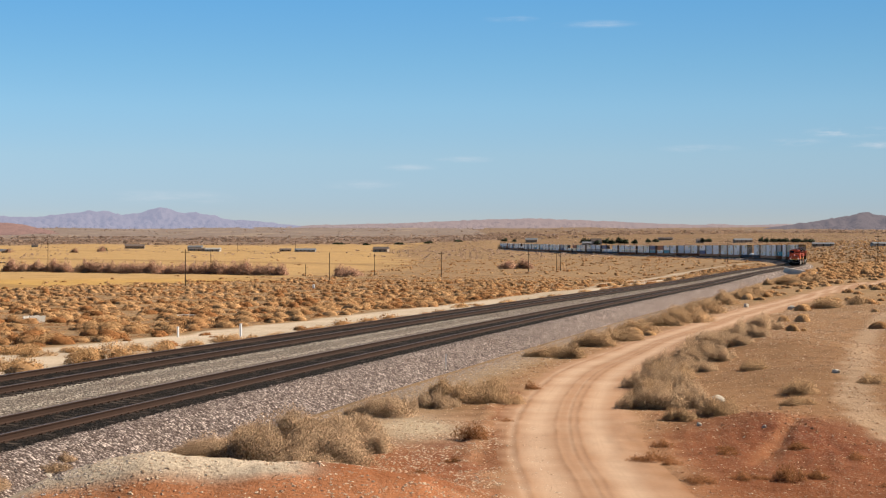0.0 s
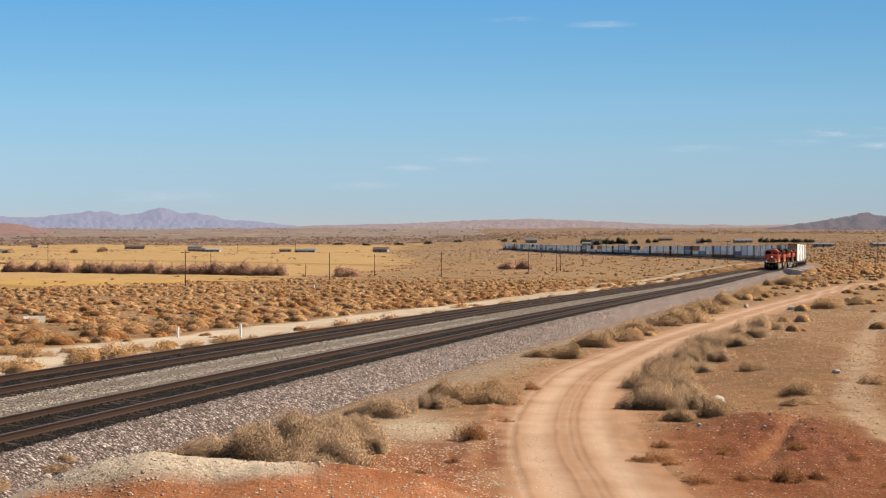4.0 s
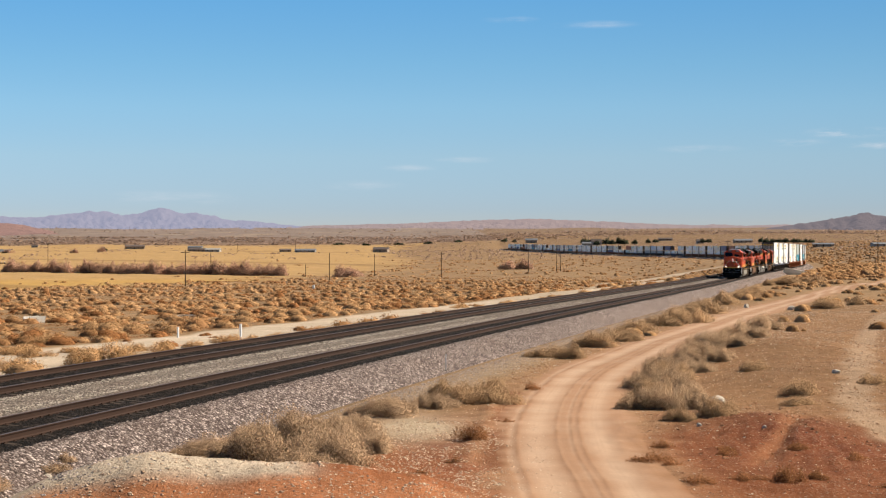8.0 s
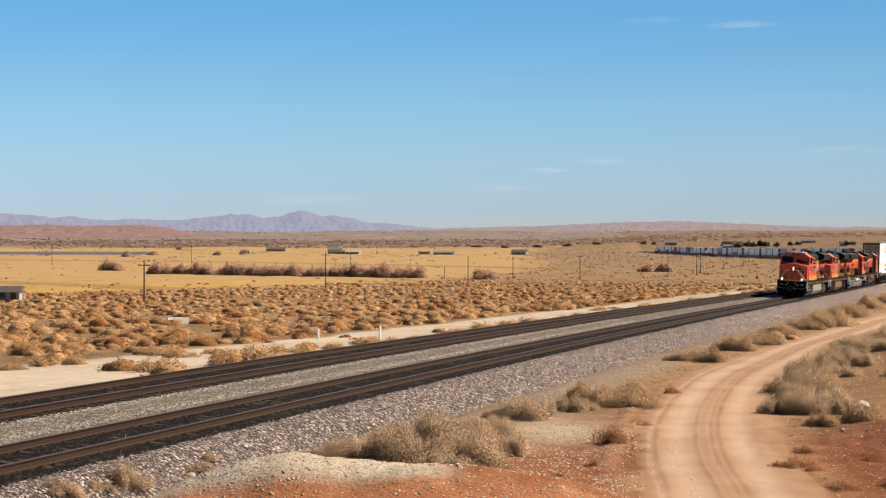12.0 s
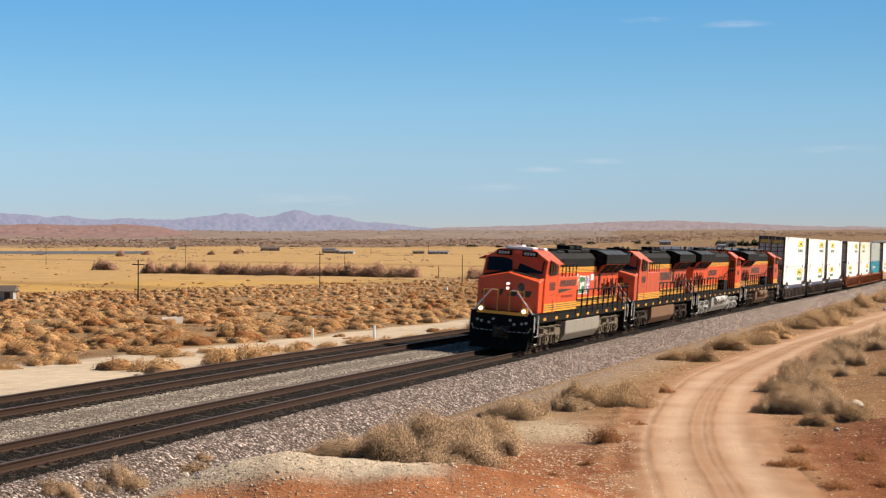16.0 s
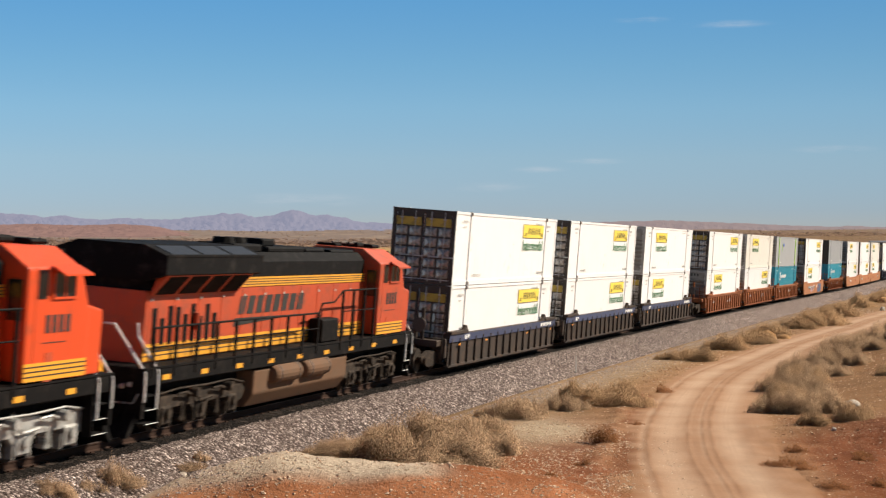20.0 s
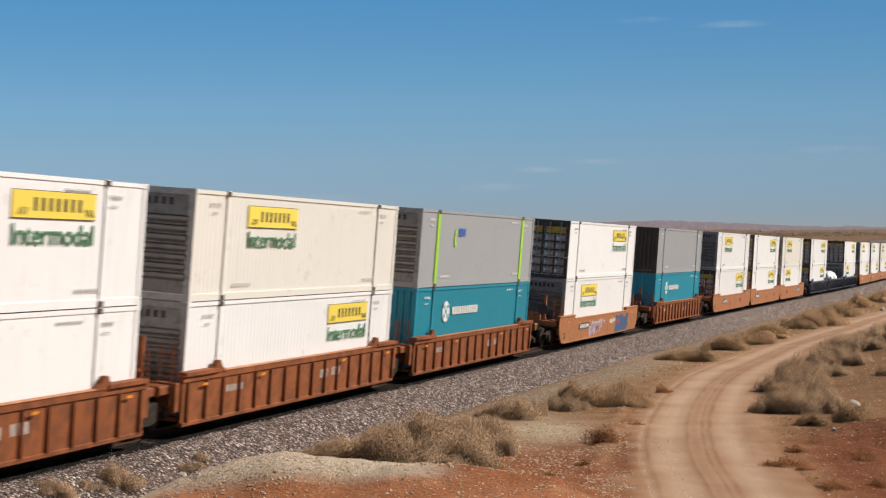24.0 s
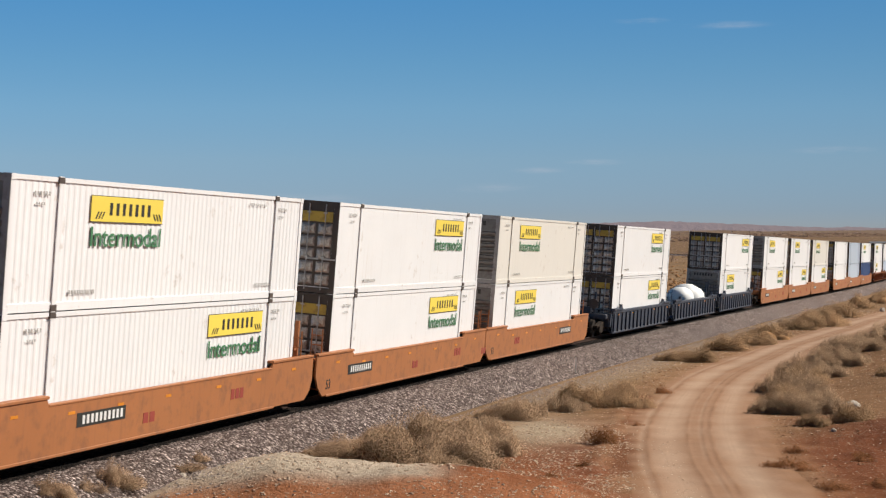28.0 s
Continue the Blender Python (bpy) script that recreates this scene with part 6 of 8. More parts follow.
def say_box(spec, upper):
    c, ribbed = SAY[spec[0]], "corrugated" if spec[1] else "smooth-sided"
    extra = " with a yellow sign" if len(spec) > 3 and spec[3] is not None else (" with lime green posts" if len(spec) > 4 and spec[4] == "lime" else (" with white bars" if len(spec) > 4 and spec[4] == "round" else ""))
    return f"{c} {ribbed} container{extra}, {'stacked on another' if upper else 'sitting in a well car'}"


def build_cars():
    rng = random.Random(3)
    three = lambda u: (u < 6 and u % 3 == 0) or u in (6, 7, 8, 11) or (u >= 14 and (u - 14) % 3 == 0)
    colour = "well_orange"
    for u, off in enumerate(OFFSETS[:76]):
        mid = off + LONG / 2
        first, last = three(u), three(u + 1)
        detail = u < 24
        if u < len(NEAR):
            top, low, colour = NEAR[u]
        else:
            if first:
                colour = rng.choice(("well_orange", "well_orange", "well_red", "well_grey", "well_blue"))
            pick = lambda: (rng.choice(("white",) * 9 + ("cream", "cream", "grey", "teal", "blue", "rust_box", "pale_blue")), rng.random() < 0.4, rng.choice(("doors", "ribs")), rng.choice((2.9, -3.8)))
            top, low = pick(), pick()
            if top[0] not in ("white", "cream"):
                top = (*top[:3], None)
            if low[0] not in ("white", "cream"):
                low = (*low[:3], None)
            if u in (33, 41, 57, 66):
                top = None
        car = well_car(colour, colour == "well_orange", first, last, SAY_CAR[colour], detail, "emblem_blue_dark" if colour == "well_grey" else None, 3.8 if u == 8 else (4.2 if u == 6 else -4.5 if u == 10 else 5.5 if colour == "well_orange" else None))
        on_train(car, mid, 9.3)
        if u == 6:
            # a lilac sprayed tag of round letters, a big blue block with ragged edges, pale patches
            for x, z, rx, rz in ((2.75, 0.5, 0.34, 0.3), (2.3, 0.66, 0.3, 0.34), (1.75, 0.62, 0.34, 0.36), (1.2, 0.68, 0.28, 0.33), (0.65, 0.7, 0.32, 0.3), (0.15, 0.78, 0.28, 0.25), (-0.55, 0.82, 0.2, 0.14)):
                part("spray_paint", plate([(px, pz + 0.07 * math.sin(px * 9)) for px, pz in oval(x, z, rx, rz, 14)], 1.4525 + 0.0015 * (x % 0.7), 0.002), M["graffiti"], car, "lilac spray-painted tag")
                part("spray_line", Shape().tube([(px, 1.458, pz) for px, pz in oval(x, z, rx * 0.72, rz * 0.72, 11)[:8]], 0.03, 5), M["graffiti_pale"], car)
            part("spray_paint", plate([(-3.3, 0.17), (-6.3, 0.17), (-6.9, 0.5), (-6.7, 0.72), (-7.0, 1.1), (-6.2, 1.15), (-6.1, 0.95), (-5.6, 0.92), (-5.5, 1.12), (-4.6, 1.1), (-4.5, 0.98), (-4.0, 1.12), (-3.5, 1.1), (-3.45, 0.6)], 1.452, 0.004), M["graffiti_dark"], car, "blue spray-painted block")
            part("spray_paint", plate([(-1.85, 0.74), (-2.5, 0.7), (-3.3, 0.82), (-3.4, 0.98), (-2.6, 0.92), (-2.0, 0.95)], 1.452, 0.004), M["graffiti_pale"], car, "pale scuffed paint patch")
        for spec, z in ((low, 0.36), (top, 0.36 + HIGH)):
            if not spec:
                continue
            c, r, e = spec[:3]
            ob = container(c, r, e if e in ("doors", "ribs", "upright") else "doors", spec[3] if len(spec) > 3 else None, detail, spec[4] if len(spec) > 4 else "yellow", say_box(spec, z > 1))
            on_train(ob, mid, 9.3, z)
        if u == 12:
            load = Shape()
            for k, (x, r_) in enumerate(((-6.0, 0.85), (-3.5, 1.1), (-1.2, 0.9))):
                load.tube([(x - 1.1, 0, 1.0), (x - 0.8, 0.05, 1.1), (x + 0.7, 0, 1.15), (x + 1.15, -0.05, 1.0)], [0.5, r_, r_ * 0.95, 0.55], 14)
            bundle = tagged(soft_shade(part("wrapped_load", load, M["tarp"])), "white tarpaulin-wrapped bundles lying in an otherwise empty well car", "wrapped load")
            on_train(bundle, mid, 9.3, 0.1)


M["emblem_blue_dark"] = mat("dark_blue_band", (0.035, 0.05, 0.12), 0.6, 0, 0.2, 0.8, 10, 0.0, (0.12, 0.11, 0.11), 0.3, 0.3)
build_cars()


# ---- brush, stones and trees ----
def blades(n, rng, width=0.05, length=0.42, base=0.55, up=0.05, wild=0.75):
    """A dome of n thin dry twigs and leaves, one metre in radius and one high: vertices in threes."""
    a = rng.uniform(0, 2 * math.pi, n)
    cosz = rng.uniform(0.0, 1.0, n)
    lump = 0.82 + 0.18 * np.sin(a * 3 + 1.1) * np.sin(cosz * 7 + a)
    rad = rng.uniform(base, 1.0, n) ** 0.6 * lump
    sinz = np.sqrt(1 - cosz ** 2)
    d = np.stack([np.cos(a) * sinz, np.sin(a) * sinz, cosz], 1)
    p = d * rad[:, None]
    way = d * 0.6 + rng.normal(0, wild, (n, 3)) + np.array((0, 0, up))
    way /= np.linalg.norm(way, axis=1)[:, None]
    side = np.cross(way, rng.normal(0, 1, (n, 3)))
    side /= np.linalg.norm(side, axis=1)[:, None] + 1e-9
    ln = (length * rng.uniform(0.5, 1.2, n))[:, None]
    w = (width * rng.uniform(0.5, 1.3, n))[:, None]
    tri = np.stack([p - way * ln * 0.5 - side * w, p - way * ln * 0.5 + side * w, p + way * ln * 0.5], 1)
    tri[..., 2] = np.maximum(tri[..., 2], 0.0)
    round_ = d * 0.75 + way * 0.12 + np.array((0, 0, 0.75))
    round_ /= np.linalg.norm(round_, axis=1)[:, None]
    return tri, np.repeat(round_[:, None, :], 3, 1)


def billows(n, rng, width, length, count=9):
    """One bush of many soft billows of fine twigs, a metre in radius and one high."""
    tri, round_ = blades(n, rng, width, length, 0.35)
    which = rng.integers(0, count, n)
    a, far = rng.uniform(0, 6.28, count), np.sqrt(rng.uniform(0.02, 1, count)) * 0.62
    size = rng.uniform(0.34, 0.62, count)
    high = np.clip((1.12 - far) * rng.uniform(0.7, 1.05, count), 0.3, 1.0)
    scale = np.stack([size, size, high], 1)[which][:, None, :]
    move = np.stack([np.cos(a) * far, np.sin(a) * far, np.zeros(count)], 1)[which][:, None, :]
    return tri * scale * np.array((1, 1, 1.0)) + move, round_


def tri_mesh(name, tri, material):
    tri, round_ = tri if isinstance(tri, tuple) else (tri, None)
    tri = tri.reshape(-1, 3)
    me = bpy.data.meshes.new(name)
    me.vertices.add(len(tri))
    me.vertices.foreach_set("co", tri.astype(np.float32).ravel())
    me.loops.add(len(tri))
    me.loops.foreach_set("vertex_index", np.arange(len(tri), dtype=np.int32))
    me.polygons.add(len(tri) // 3)
    me.polygons.foreach_set("loop_start", np.arange(0, len(tri), 3, dtype=np.int32))
    me.update(calc_edges=True)
    if round_ is not None:
        me.polygons.foreach_set("use_smooth", np.ones(len(tri) // 3, dtype=bool))
        me.normals_split_custom_set_from_vertices(round_.reshape(-1, 3).astype(np.float32))
    me.materials.append(material)
    return me


BUSH = {}
_rng = np.random.default_rng(11)
for kind_, mat_, n_, w_, l_ in (("sage", "sage", 26000, 0.0125, 0.075), ("sage_b", "twig", 18000, 0.0145, 0.085), ("red", "redbrush", 2500, 0.016, 0.3), ("tan", "field_sage", 5000, 0.02, 0.17), ("low", "sage", 3000, 0.011, 0.6)):
    BUSH[kind_] = [tri_mesh("bush", billows(n_, _rng, w_, l_), M[mat_]) for _ in range(3)]


def bush(x, y, wide, high, kind, say, k):
    ob = new("bush" if kind != "red" else "dry_weed", BUSH[kind][k % 3])
    ob.matrix_basis = pose(x, y, float(land(x, y)) - 0.06, 0, 0, k * 77) @ Matrix.Diagonal((wide / 2, wide / 2 * (0.85 + 0.1 * (k % 4)), high, 1))
    return tagged(ob, say, "bush", "the bushes beside the railway")


TOE = ((-4.8, 43.7, 2.21, 1.4), (-3.3, 43.5, 2.78, 1.46), (-2.7, 46.1, 2.32, 1.24), (-4.4, 49.3, 2.66, 1.16), (-2.8, 50.9, 2.05, 1.03), (-6.1, 45.8, 2.17, 0.7), (-6.7, 45.2, 1.23, 0.46), (-1.8, 56.2, 1.89, 1.13), (-0.4, 58.9, 1.58, 0.89))
TOE2 = ((1.2, 61.2, 2.26, 1.23), (2.0, 64.2, 1.29, 0.97), (0.3, 62.8, 1.69, 1.05), (5.6, 87.5, 2.06, 1.03), (6.5, 86.3, 1.74, 1.02), (8.6, 95.9, 2.59, 1.29), (10.9, 102.9, 2.43, 1.39), (13.1, 112.7, 2.67, 1.33), (15.7, 124.5, 2.95, 1.35))
TOE3 = ((19.0, 131.3, 4.01, 2.0), (23.4, 149.5, 4.06, 1.78), (29.5, 173.8, 4.14, 2.07), (35.0, 194.5, 3.32, 1.86), (36.9, 201.1, 4.12, 2.06), (55.0, 270.6, 5.56, 2.2), (63.5, 288.2, 4.95, 2.1), (18.1, 129.5, 2.63, 1.54))
BANK = ((8.8, 67.6, 2.51, 1.6), (7.6, 60.1, 2.03, 1.22), (8.7, 61.1, 1.86, 1.45), (10.4, 76.3, 2.58, 1.42), (12.2, 81.5, 2.76, 1.52), (14.4, 88.2, 2.7, 1.5), (16.8, 95.0, 2.59, 1.46), (22.3, 117.3, 2.8, 1.6))
BANK2 = ((9.0, 54.7, 1.49, 0.84), (7.6, 54.1, 1.1, 0.64), (13.7, 74.3, 1.52, 0.76), (13.6, 64.1, 1.54, 0.88), (12.9, 60.3, 1.24, 0.52), (17.3, 67.6, 1.17, 0.7), (36.1, 158.9, 3.28, 1.37), (39.6, 162.6, 2.81, 1.4), (9.6, 72.0, 2.2, 1.3), (8.0, 64.0, 1.7, 1.1))
STRIP = ((-19.8, 77.5, 2.1, 1.07), (-18.1, 75.5, 1.6, 0.83), (-17.0, 74.4, 1.0, 0.64), (-17.5, 82.1, 2.0, 1.13), (-16.9, 84.2, 2.6, 1.58), (-15.4, 81.9, 1.7, 0.84), (-14.9, 84.0, 1.4, 0.86), (-21.5, 88.6, 1.8, 0.86), (-23.3, 90.9, 1.9, 0.69), (-15.0, 89.7, 1.8, 1.1), (-15.5, 95.2, 1.6, 0.84), (-14.3, 96.8, 1.3, 0.66), (-13.0, 102.3, 2.1, 0.83), (-12.0, 104.2, 1.4, 0.63), (-17.0, 93.1, 1.6, 0.76), (-20.2, 92.0, 1.6, 0.63), (-10.3, 107.5, 1.8, 0.65), (-8.5, 113.6, 1.9, 0.69), (-6.0, 123.9, 1.7, 0.67), (2.0, 168.9, 2.3, 0.79), (55.7, 542.6, 5.5, 1.83), (-26.6, 81.9, 1.7, 0.81), (-25.8, 83.1, 2.0, 0.88), (-27.3, 78.9, 1.4, 0.56), (-23.1, 93.0, 1.9, 0.84), (-24.0, 91.5, 1.6, 0.76), (-24.3, 102.2, 2.1, 0.92))
WEEDS = ((0.8, 48.9, 1.15, 0.66), (3.6, 67.2, 0.9, 0.5), (2.0, 54.0, 0.54, 0.29), (2.2, 60.8, 0.41, 0.29), (0.3, 44.1, 0.59, 0.3), (8.6, 41.6, 0.86, 0.71), (6.2, 40.8, 0.83, 0.35), (5.5, 44.5, 1.2, 0.45), (-0.6, 41.9, 0.56, 0.25), (7.8, 41.7, 0.71, 0.21))
WEEDS2 = tuple((5.2 + 0.62 * i + 0.5 * math.sin(i * 2.3), 44.5 + 3.2 * math.sin(i * 1.7), 0.6 + 0.35 * math.sin(i * 3.1) ** 2, 0.25 + 0.2 * math.sin(i * 1.3) ** 2) for i in range(13))
FOOT = ((-12.6, 39.6, 1.26, 0.7), (-11.4, 40.8, 1.42, 0.99), (-10.0, 40.3, 1.26, 0.56), (-12.4, 37.2, 0.79, 0.39), (-9.0, 42.6, 1.3, 0.4))

GRASS = ((30.9, 2.1, 1.1, 0.55), (33.4, 2.4, 1.3, 0.8), (31.2, 2.4, 0.9, 0.45), (36.9, 2.55, 1.2, 0.4), (33.7, 2.6, 1.0, 0.6), (37.9, 2.4, 0.8, 0.35), (32.3, 2.5, 0.9, 0.6))


def build_bushes():
    k = 0
    for rows, kind, say in ((TOE, "sage", "pale dry saltbush at the foot of the ballast"), (TOE2, "sage_b", "round tan dry bush beside the ballast"), (TOE3, "sage_b", "large tan bush between ballast and dirt road"),
                            (BANK, "sage", "grey-green brush on the bank by the dirt road"), (BANK2, "sage_b", "small dry bush on the stony bank"), (WEEDS, "red", "red-brown dry weed on red earth"), (WEEDS2, "red", "low red-brown weed on the red mound"), (STRIP, "tan", "tan dry bush on the sandy strip past the tracks"), (FOOT, "low", "wispy dry grass clump at the ballast foot")):
        for x, y, w, h in rows:
            bush(x, y, w * 1.3, h * 1.15, kind, say, k)
            k += 1
    for s_, o_, w, h in GRASS:
        x, y, z = (float(v) for v in line_at(s_, o_, float(np.interp(o_, (1.9, 2.6, 3.4, 3.9, 4.5, 5.2), (-0.26, -0.55, -0.9, -1.1, -1.35, -1.8)))))
        ob = bush(x, y, w, h, "low", "wispy dry grass clump at the ballast foot", k)
        ob.location = (x, y, z - 0.05)
        k += 1
    # satellites that make the near clumps uneven
    rng = random.Random(8)
    for rows, kind, say in ((TOE, "sage", "pale dry saltbush at the foot of the ballast"), (BANK, "sage", "grey-green brush on the bank by the dirt road"), (TOE2, "sage_b", "round tan dry bush beside the ballast"), (TOE3, "sage_b", "large tan bush between ballast and dirt road"), (BANK, "sage", "grey-green brush on the bank by the dirt road"), (TOE, "sage", "pale dry saltbush at the foot of the ballast")):
        for x, y, w, h in rows:
            a = rng.uniform(0, 6.28)
            bush(x + math.cos(a) * w * 0.45, y + math.sin(a) * w * 0.6, w * rng.uniform(0.55, 0.85), h * rng.uniform(0.55, 0.85), kind, say, k)
            k += 1


build_bushes()


def mounds(places, sizes, segs, rings, rng):
    """Uneven low domes, one for each place: vertices and faces of one mesh."""
    n = len(places)
    up = np.linspace(0, 0.5 * math.pi, rings + 1)[:-1]
    around = np.arange(segs) / segs * 2 * math.pi
    rr = rng.uniform(0.78, 1.12, (n, rings, segs))
    turn = rng.uniform(0, 6.28, (n, 1, 1))
    x = np.cos(around[None, None] + turn) * np.cos(up)[None, :, None] * rr
    y = np.sin(around[None, None] + turn) * np.cos(up)[None, :, None] * rr
    z = np.sin(up)[None, :, None] * rng.uniform(0.8, 1.1, (n, rings, segs))
    v = np.stack([x, y, z], -1).reshape(n, -1, 3)
    v = np.concatenate([v, np.broadcast_to(np.array((0, 0, 1.0)), (n, 1, 3))], 1)
    v = v * np.stack([sizes[:, 0], sizes[:, 0] * rng.uniform(0.8, 1.2, n), sizes[:, 1]], 1)[:, None, :]
    v = v + np.stack([places[:, 0], places[:, 1], land(places[:, 0], places[:, 1]) - 0.05], 1)[:, None, :]
    f = []
    for k in range(rings - 1):
        for i in range(segs):
            j = (i + 1) % segs
            f += [(k * segs + i, k * segs + j, (k + 1) * segs + j), (k * segs + i, (k + 1) * segs + j, (k + 1) * segs + i)]
    f += [((rings - 1) * segs + i, (rings - 1) * segs + (i + 1) % segs, rings * segs) for i in range(segs)]
    per = rings * segs + 1
    return v.reshape(-1, 3), (np.array(f)[None] + (np.arange(n) * per)[:, None, None]).reshape(-1, 3)


def brush_field(name, material, places, sizes, per, seed, label, width=0.06, length=0.5, core=None, shape=(9, 4)):
    """Brush past counting: each bush a dome of twigs, dense inside, all in one mesh."""
    rng = np.random.default_rng(seed)
    if len(places) and core:
        # each clump is two or three bushes grown together
        near = places + rng.normal(0, 0.75, places.shape) * sizes[:, :1]
        places, sizes = np.concatenate([places, near]), np.concatenate([sizes, sizes * rng.uniform(0.4, 0.85, (len(sizes), 1))])
    n = len(places)
    if not n:
        return
    tri, round_ = blades(n * per, rng, width, length, 0.55 if core is None else 0.5)
    tri = tri.reshape(n, per, 3, 3)
    z = land(places[:, 0], places[:, 1]) - 0.05
    tri = tri * np.stack([sizes[:, 0], sizes[:, 0] * rng.uniform(0.8, 1.2, n), sizes[:, 1]], 1)[:, None, None, :]
    tri = tri + np.stack([places[:, 0], places[:, 1], z], 1)[:, None, None, :]
    tagged(new(name, tri_mesh(name, (tri, round_), M[material])), label, "brush", kind="stuff")
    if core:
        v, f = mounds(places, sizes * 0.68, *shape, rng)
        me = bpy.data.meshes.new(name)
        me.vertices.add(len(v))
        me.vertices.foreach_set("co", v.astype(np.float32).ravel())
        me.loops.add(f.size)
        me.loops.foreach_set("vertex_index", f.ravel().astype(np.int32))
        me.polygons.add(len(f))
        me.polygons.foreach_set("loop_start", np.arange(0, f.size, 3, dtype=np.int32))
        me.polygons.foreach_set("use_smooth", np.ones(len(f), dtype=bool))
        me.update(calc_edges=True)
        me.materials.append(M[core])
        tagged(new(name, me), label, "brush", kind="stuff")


def spread(n, r0, r1, a0, a1, rng):
    r = np.sqrt(rng.uniform(r0 ** 2, r1 ** 2, n))
    a = np.radians(rng.uniform(a0, a1, n))
    return np.stack([np.sin(a) * r, np.cos(a) * r], 1)


def build_brush():
    rng = np.random.default_rng(4)
    for band, (r0, r1, n, per, w, ln) in enumerate(((58, 130, 1300, 360, 0.024, 0.16), (130, 260, 3000, 150, 0.034, 0.2), (260, 560, 8000, 40, 0.06, 0.25), (560, 1100, 5500, 10, 0.1, 0.32))):
        p = spread(n, r0, r1, -21, 15, rng)
        d, s = side_of_line(p[:, 0], p[:, 1])
        r = np.hypot(p[:, 0], p[:, 1])
        az = np.degrees(np.arctan2(p[:, 0], p[:, 1]))
        w1, w3 = waves(p[:, 0], p[:, 1], 14, 7), waves(p[:, 0], p[:, 1], 60, 9)
        edge = -188 - w3 * 14 + (s - 600) * 0.045
        field = (d < edge) & (r > 480 + az * 3)
        ok = (d < -9.5) & ~(field & (rng.uniform(0, 1, n) > 0.04 + 0.1 * (w1 > 0.4)))
        sand = (np.abs(d + 18.5) < np.interp(s, SAND_AT, SAND_HALF)) & (r < 480)
        ok &= ~(sand & (rng.uniform(0, 1, n) > 0.04))
        ok &= near_line(p[:, 0], p[:, 1], TRAIL)[0] > 5
        w4 = waves(p[:, 0], p[:, 1], 8, 17)
        ok &= (w4 + 0.5 * w1 > -0.1) | (rng.uniform(0, 1, n) < 0.12)
        p, w1, w3 = p[ok], w1[ok], w3[ok]
        m = len(p)
        big = rng.uniform(0.3, 1.0, m) ** 1.5 * (1.7 if band > 1 else 1.6)
        sizes = np.stack([big, big * rng.uniform(0.5, 0.75, m)], 1)
        which = rng.uniform(0, 1, m) + 0.25 * w3
        for name, material, lo, hi, label in (("sagebrush", "field_sage", 0.48, 9, "tan dry sagebrush covering the plain"), ("dry_brush", "field_brown", 0.17, 0.48, "brown dry brush scattered over the plain"), ("red_brush", "field_red", -9, 0.17, "red-brown low brush scattered over the plain")):
            pick = (which >= lo) & (which < hi)
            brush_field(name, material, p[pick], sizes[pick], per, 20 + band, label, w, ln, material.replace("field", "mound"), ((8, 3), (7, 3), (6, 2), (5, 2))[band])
    # low growth that covers the plain between the bushes
    for band, (r0, r1, n, per, w, ln) in enumerate(((58, 150, 5200, 34, 0.03, 0.5), (150, 330, 11000, 14, 0.05, 0.6), (330, 640, 12000, 7, 0.09, 0.7))):
        p = spread(n, r0, r1, -21, 15, rng)
        d, s = side_of_line(p[:, 0], p[:, 1])
        r = np.hypot(p[:, 0], p[:, 1])
        az = np.degrees(np.arctan2(p[:, 0], p[:, 1]))
        edge = -188 - waves(p[:, 0], p[:, 1], 60, 9) * 14 + (s - 600) * 0.045
        p = p[(d < -10) & ~((d < edge) & (r > 480 + az * 3)) & ~((np.abs(d + 18.5) < np.interp(s, SAND_AT, SAND_HALF) + 0.4) & (r < 480)) & (near_line(p[:, 0], p[:, 1], TRAIL)[0] > 4)]
        big = rng.uniform(0.3, 0.75, len(p)) * (1, 1.25, 1.7)[band]
        sizes = np.stack([big, big * rng.uniform(0.25, 0.5, len(p))], 1)
        mix = waves(p[:, 0], p[:, 1], 33, 19) + rng.normal(0, 0.45, len(p))
        for material, pick, label in (("field_red", mix > 0.25, "rust-brown low growth between the bushes"), ("field_brown", (mix <= 0.25) & (mix > -0.4), "brown low growth between the bushes"), ("field_sage", mix <= -0.4, "straw-coloured low growth between the bushes")):
            brush_field("low_growth", material, p[pick], sizes[pick], per, 81 + band, label, w, ln)
    # the stony desert on the near side of the line
    for band, (r0, r1, n, per, w, ln) in enumerate(((100, 330, 800, 100, 0.05, 0.4), (330, 620, 2600, 36, 0.09, 0.5), (620, 1500, 4500, 10, 0.16, 0.7))):
        p = spread(n, r0, r1, 6, 22, rng)
        d, s = side_of_line(p[:, 0], p[:, 1])
        dist, _ = near_line(p[:, 0], p[:, 1], ROAD_LINE)
        ok = (d > 7.5) & (dist > 3.2) & ~((np.hypot(p[:, 0], p[:, 1]) < 170) & (rng.uniform(0, 1, n) > 0.2))
        p = p[ok]
        big = rng.uniform(0.5, 1.2, len(p)) * (1.0 if band == 0 else 1.5)
        sizes = np.stack([big, big * rng.uniform(0.6, 0.95, len(p))], 1)
        which = rng.uniform(0, 1, len(p))
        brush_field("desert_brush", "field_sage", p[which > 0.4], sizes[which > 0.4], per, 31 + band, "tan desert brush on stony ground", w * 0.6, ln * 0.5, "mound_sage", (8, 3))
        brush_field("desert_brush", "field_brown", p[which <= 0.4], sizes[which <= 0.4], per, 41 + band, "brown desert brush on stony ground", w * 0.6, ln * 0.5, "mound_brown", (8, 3))
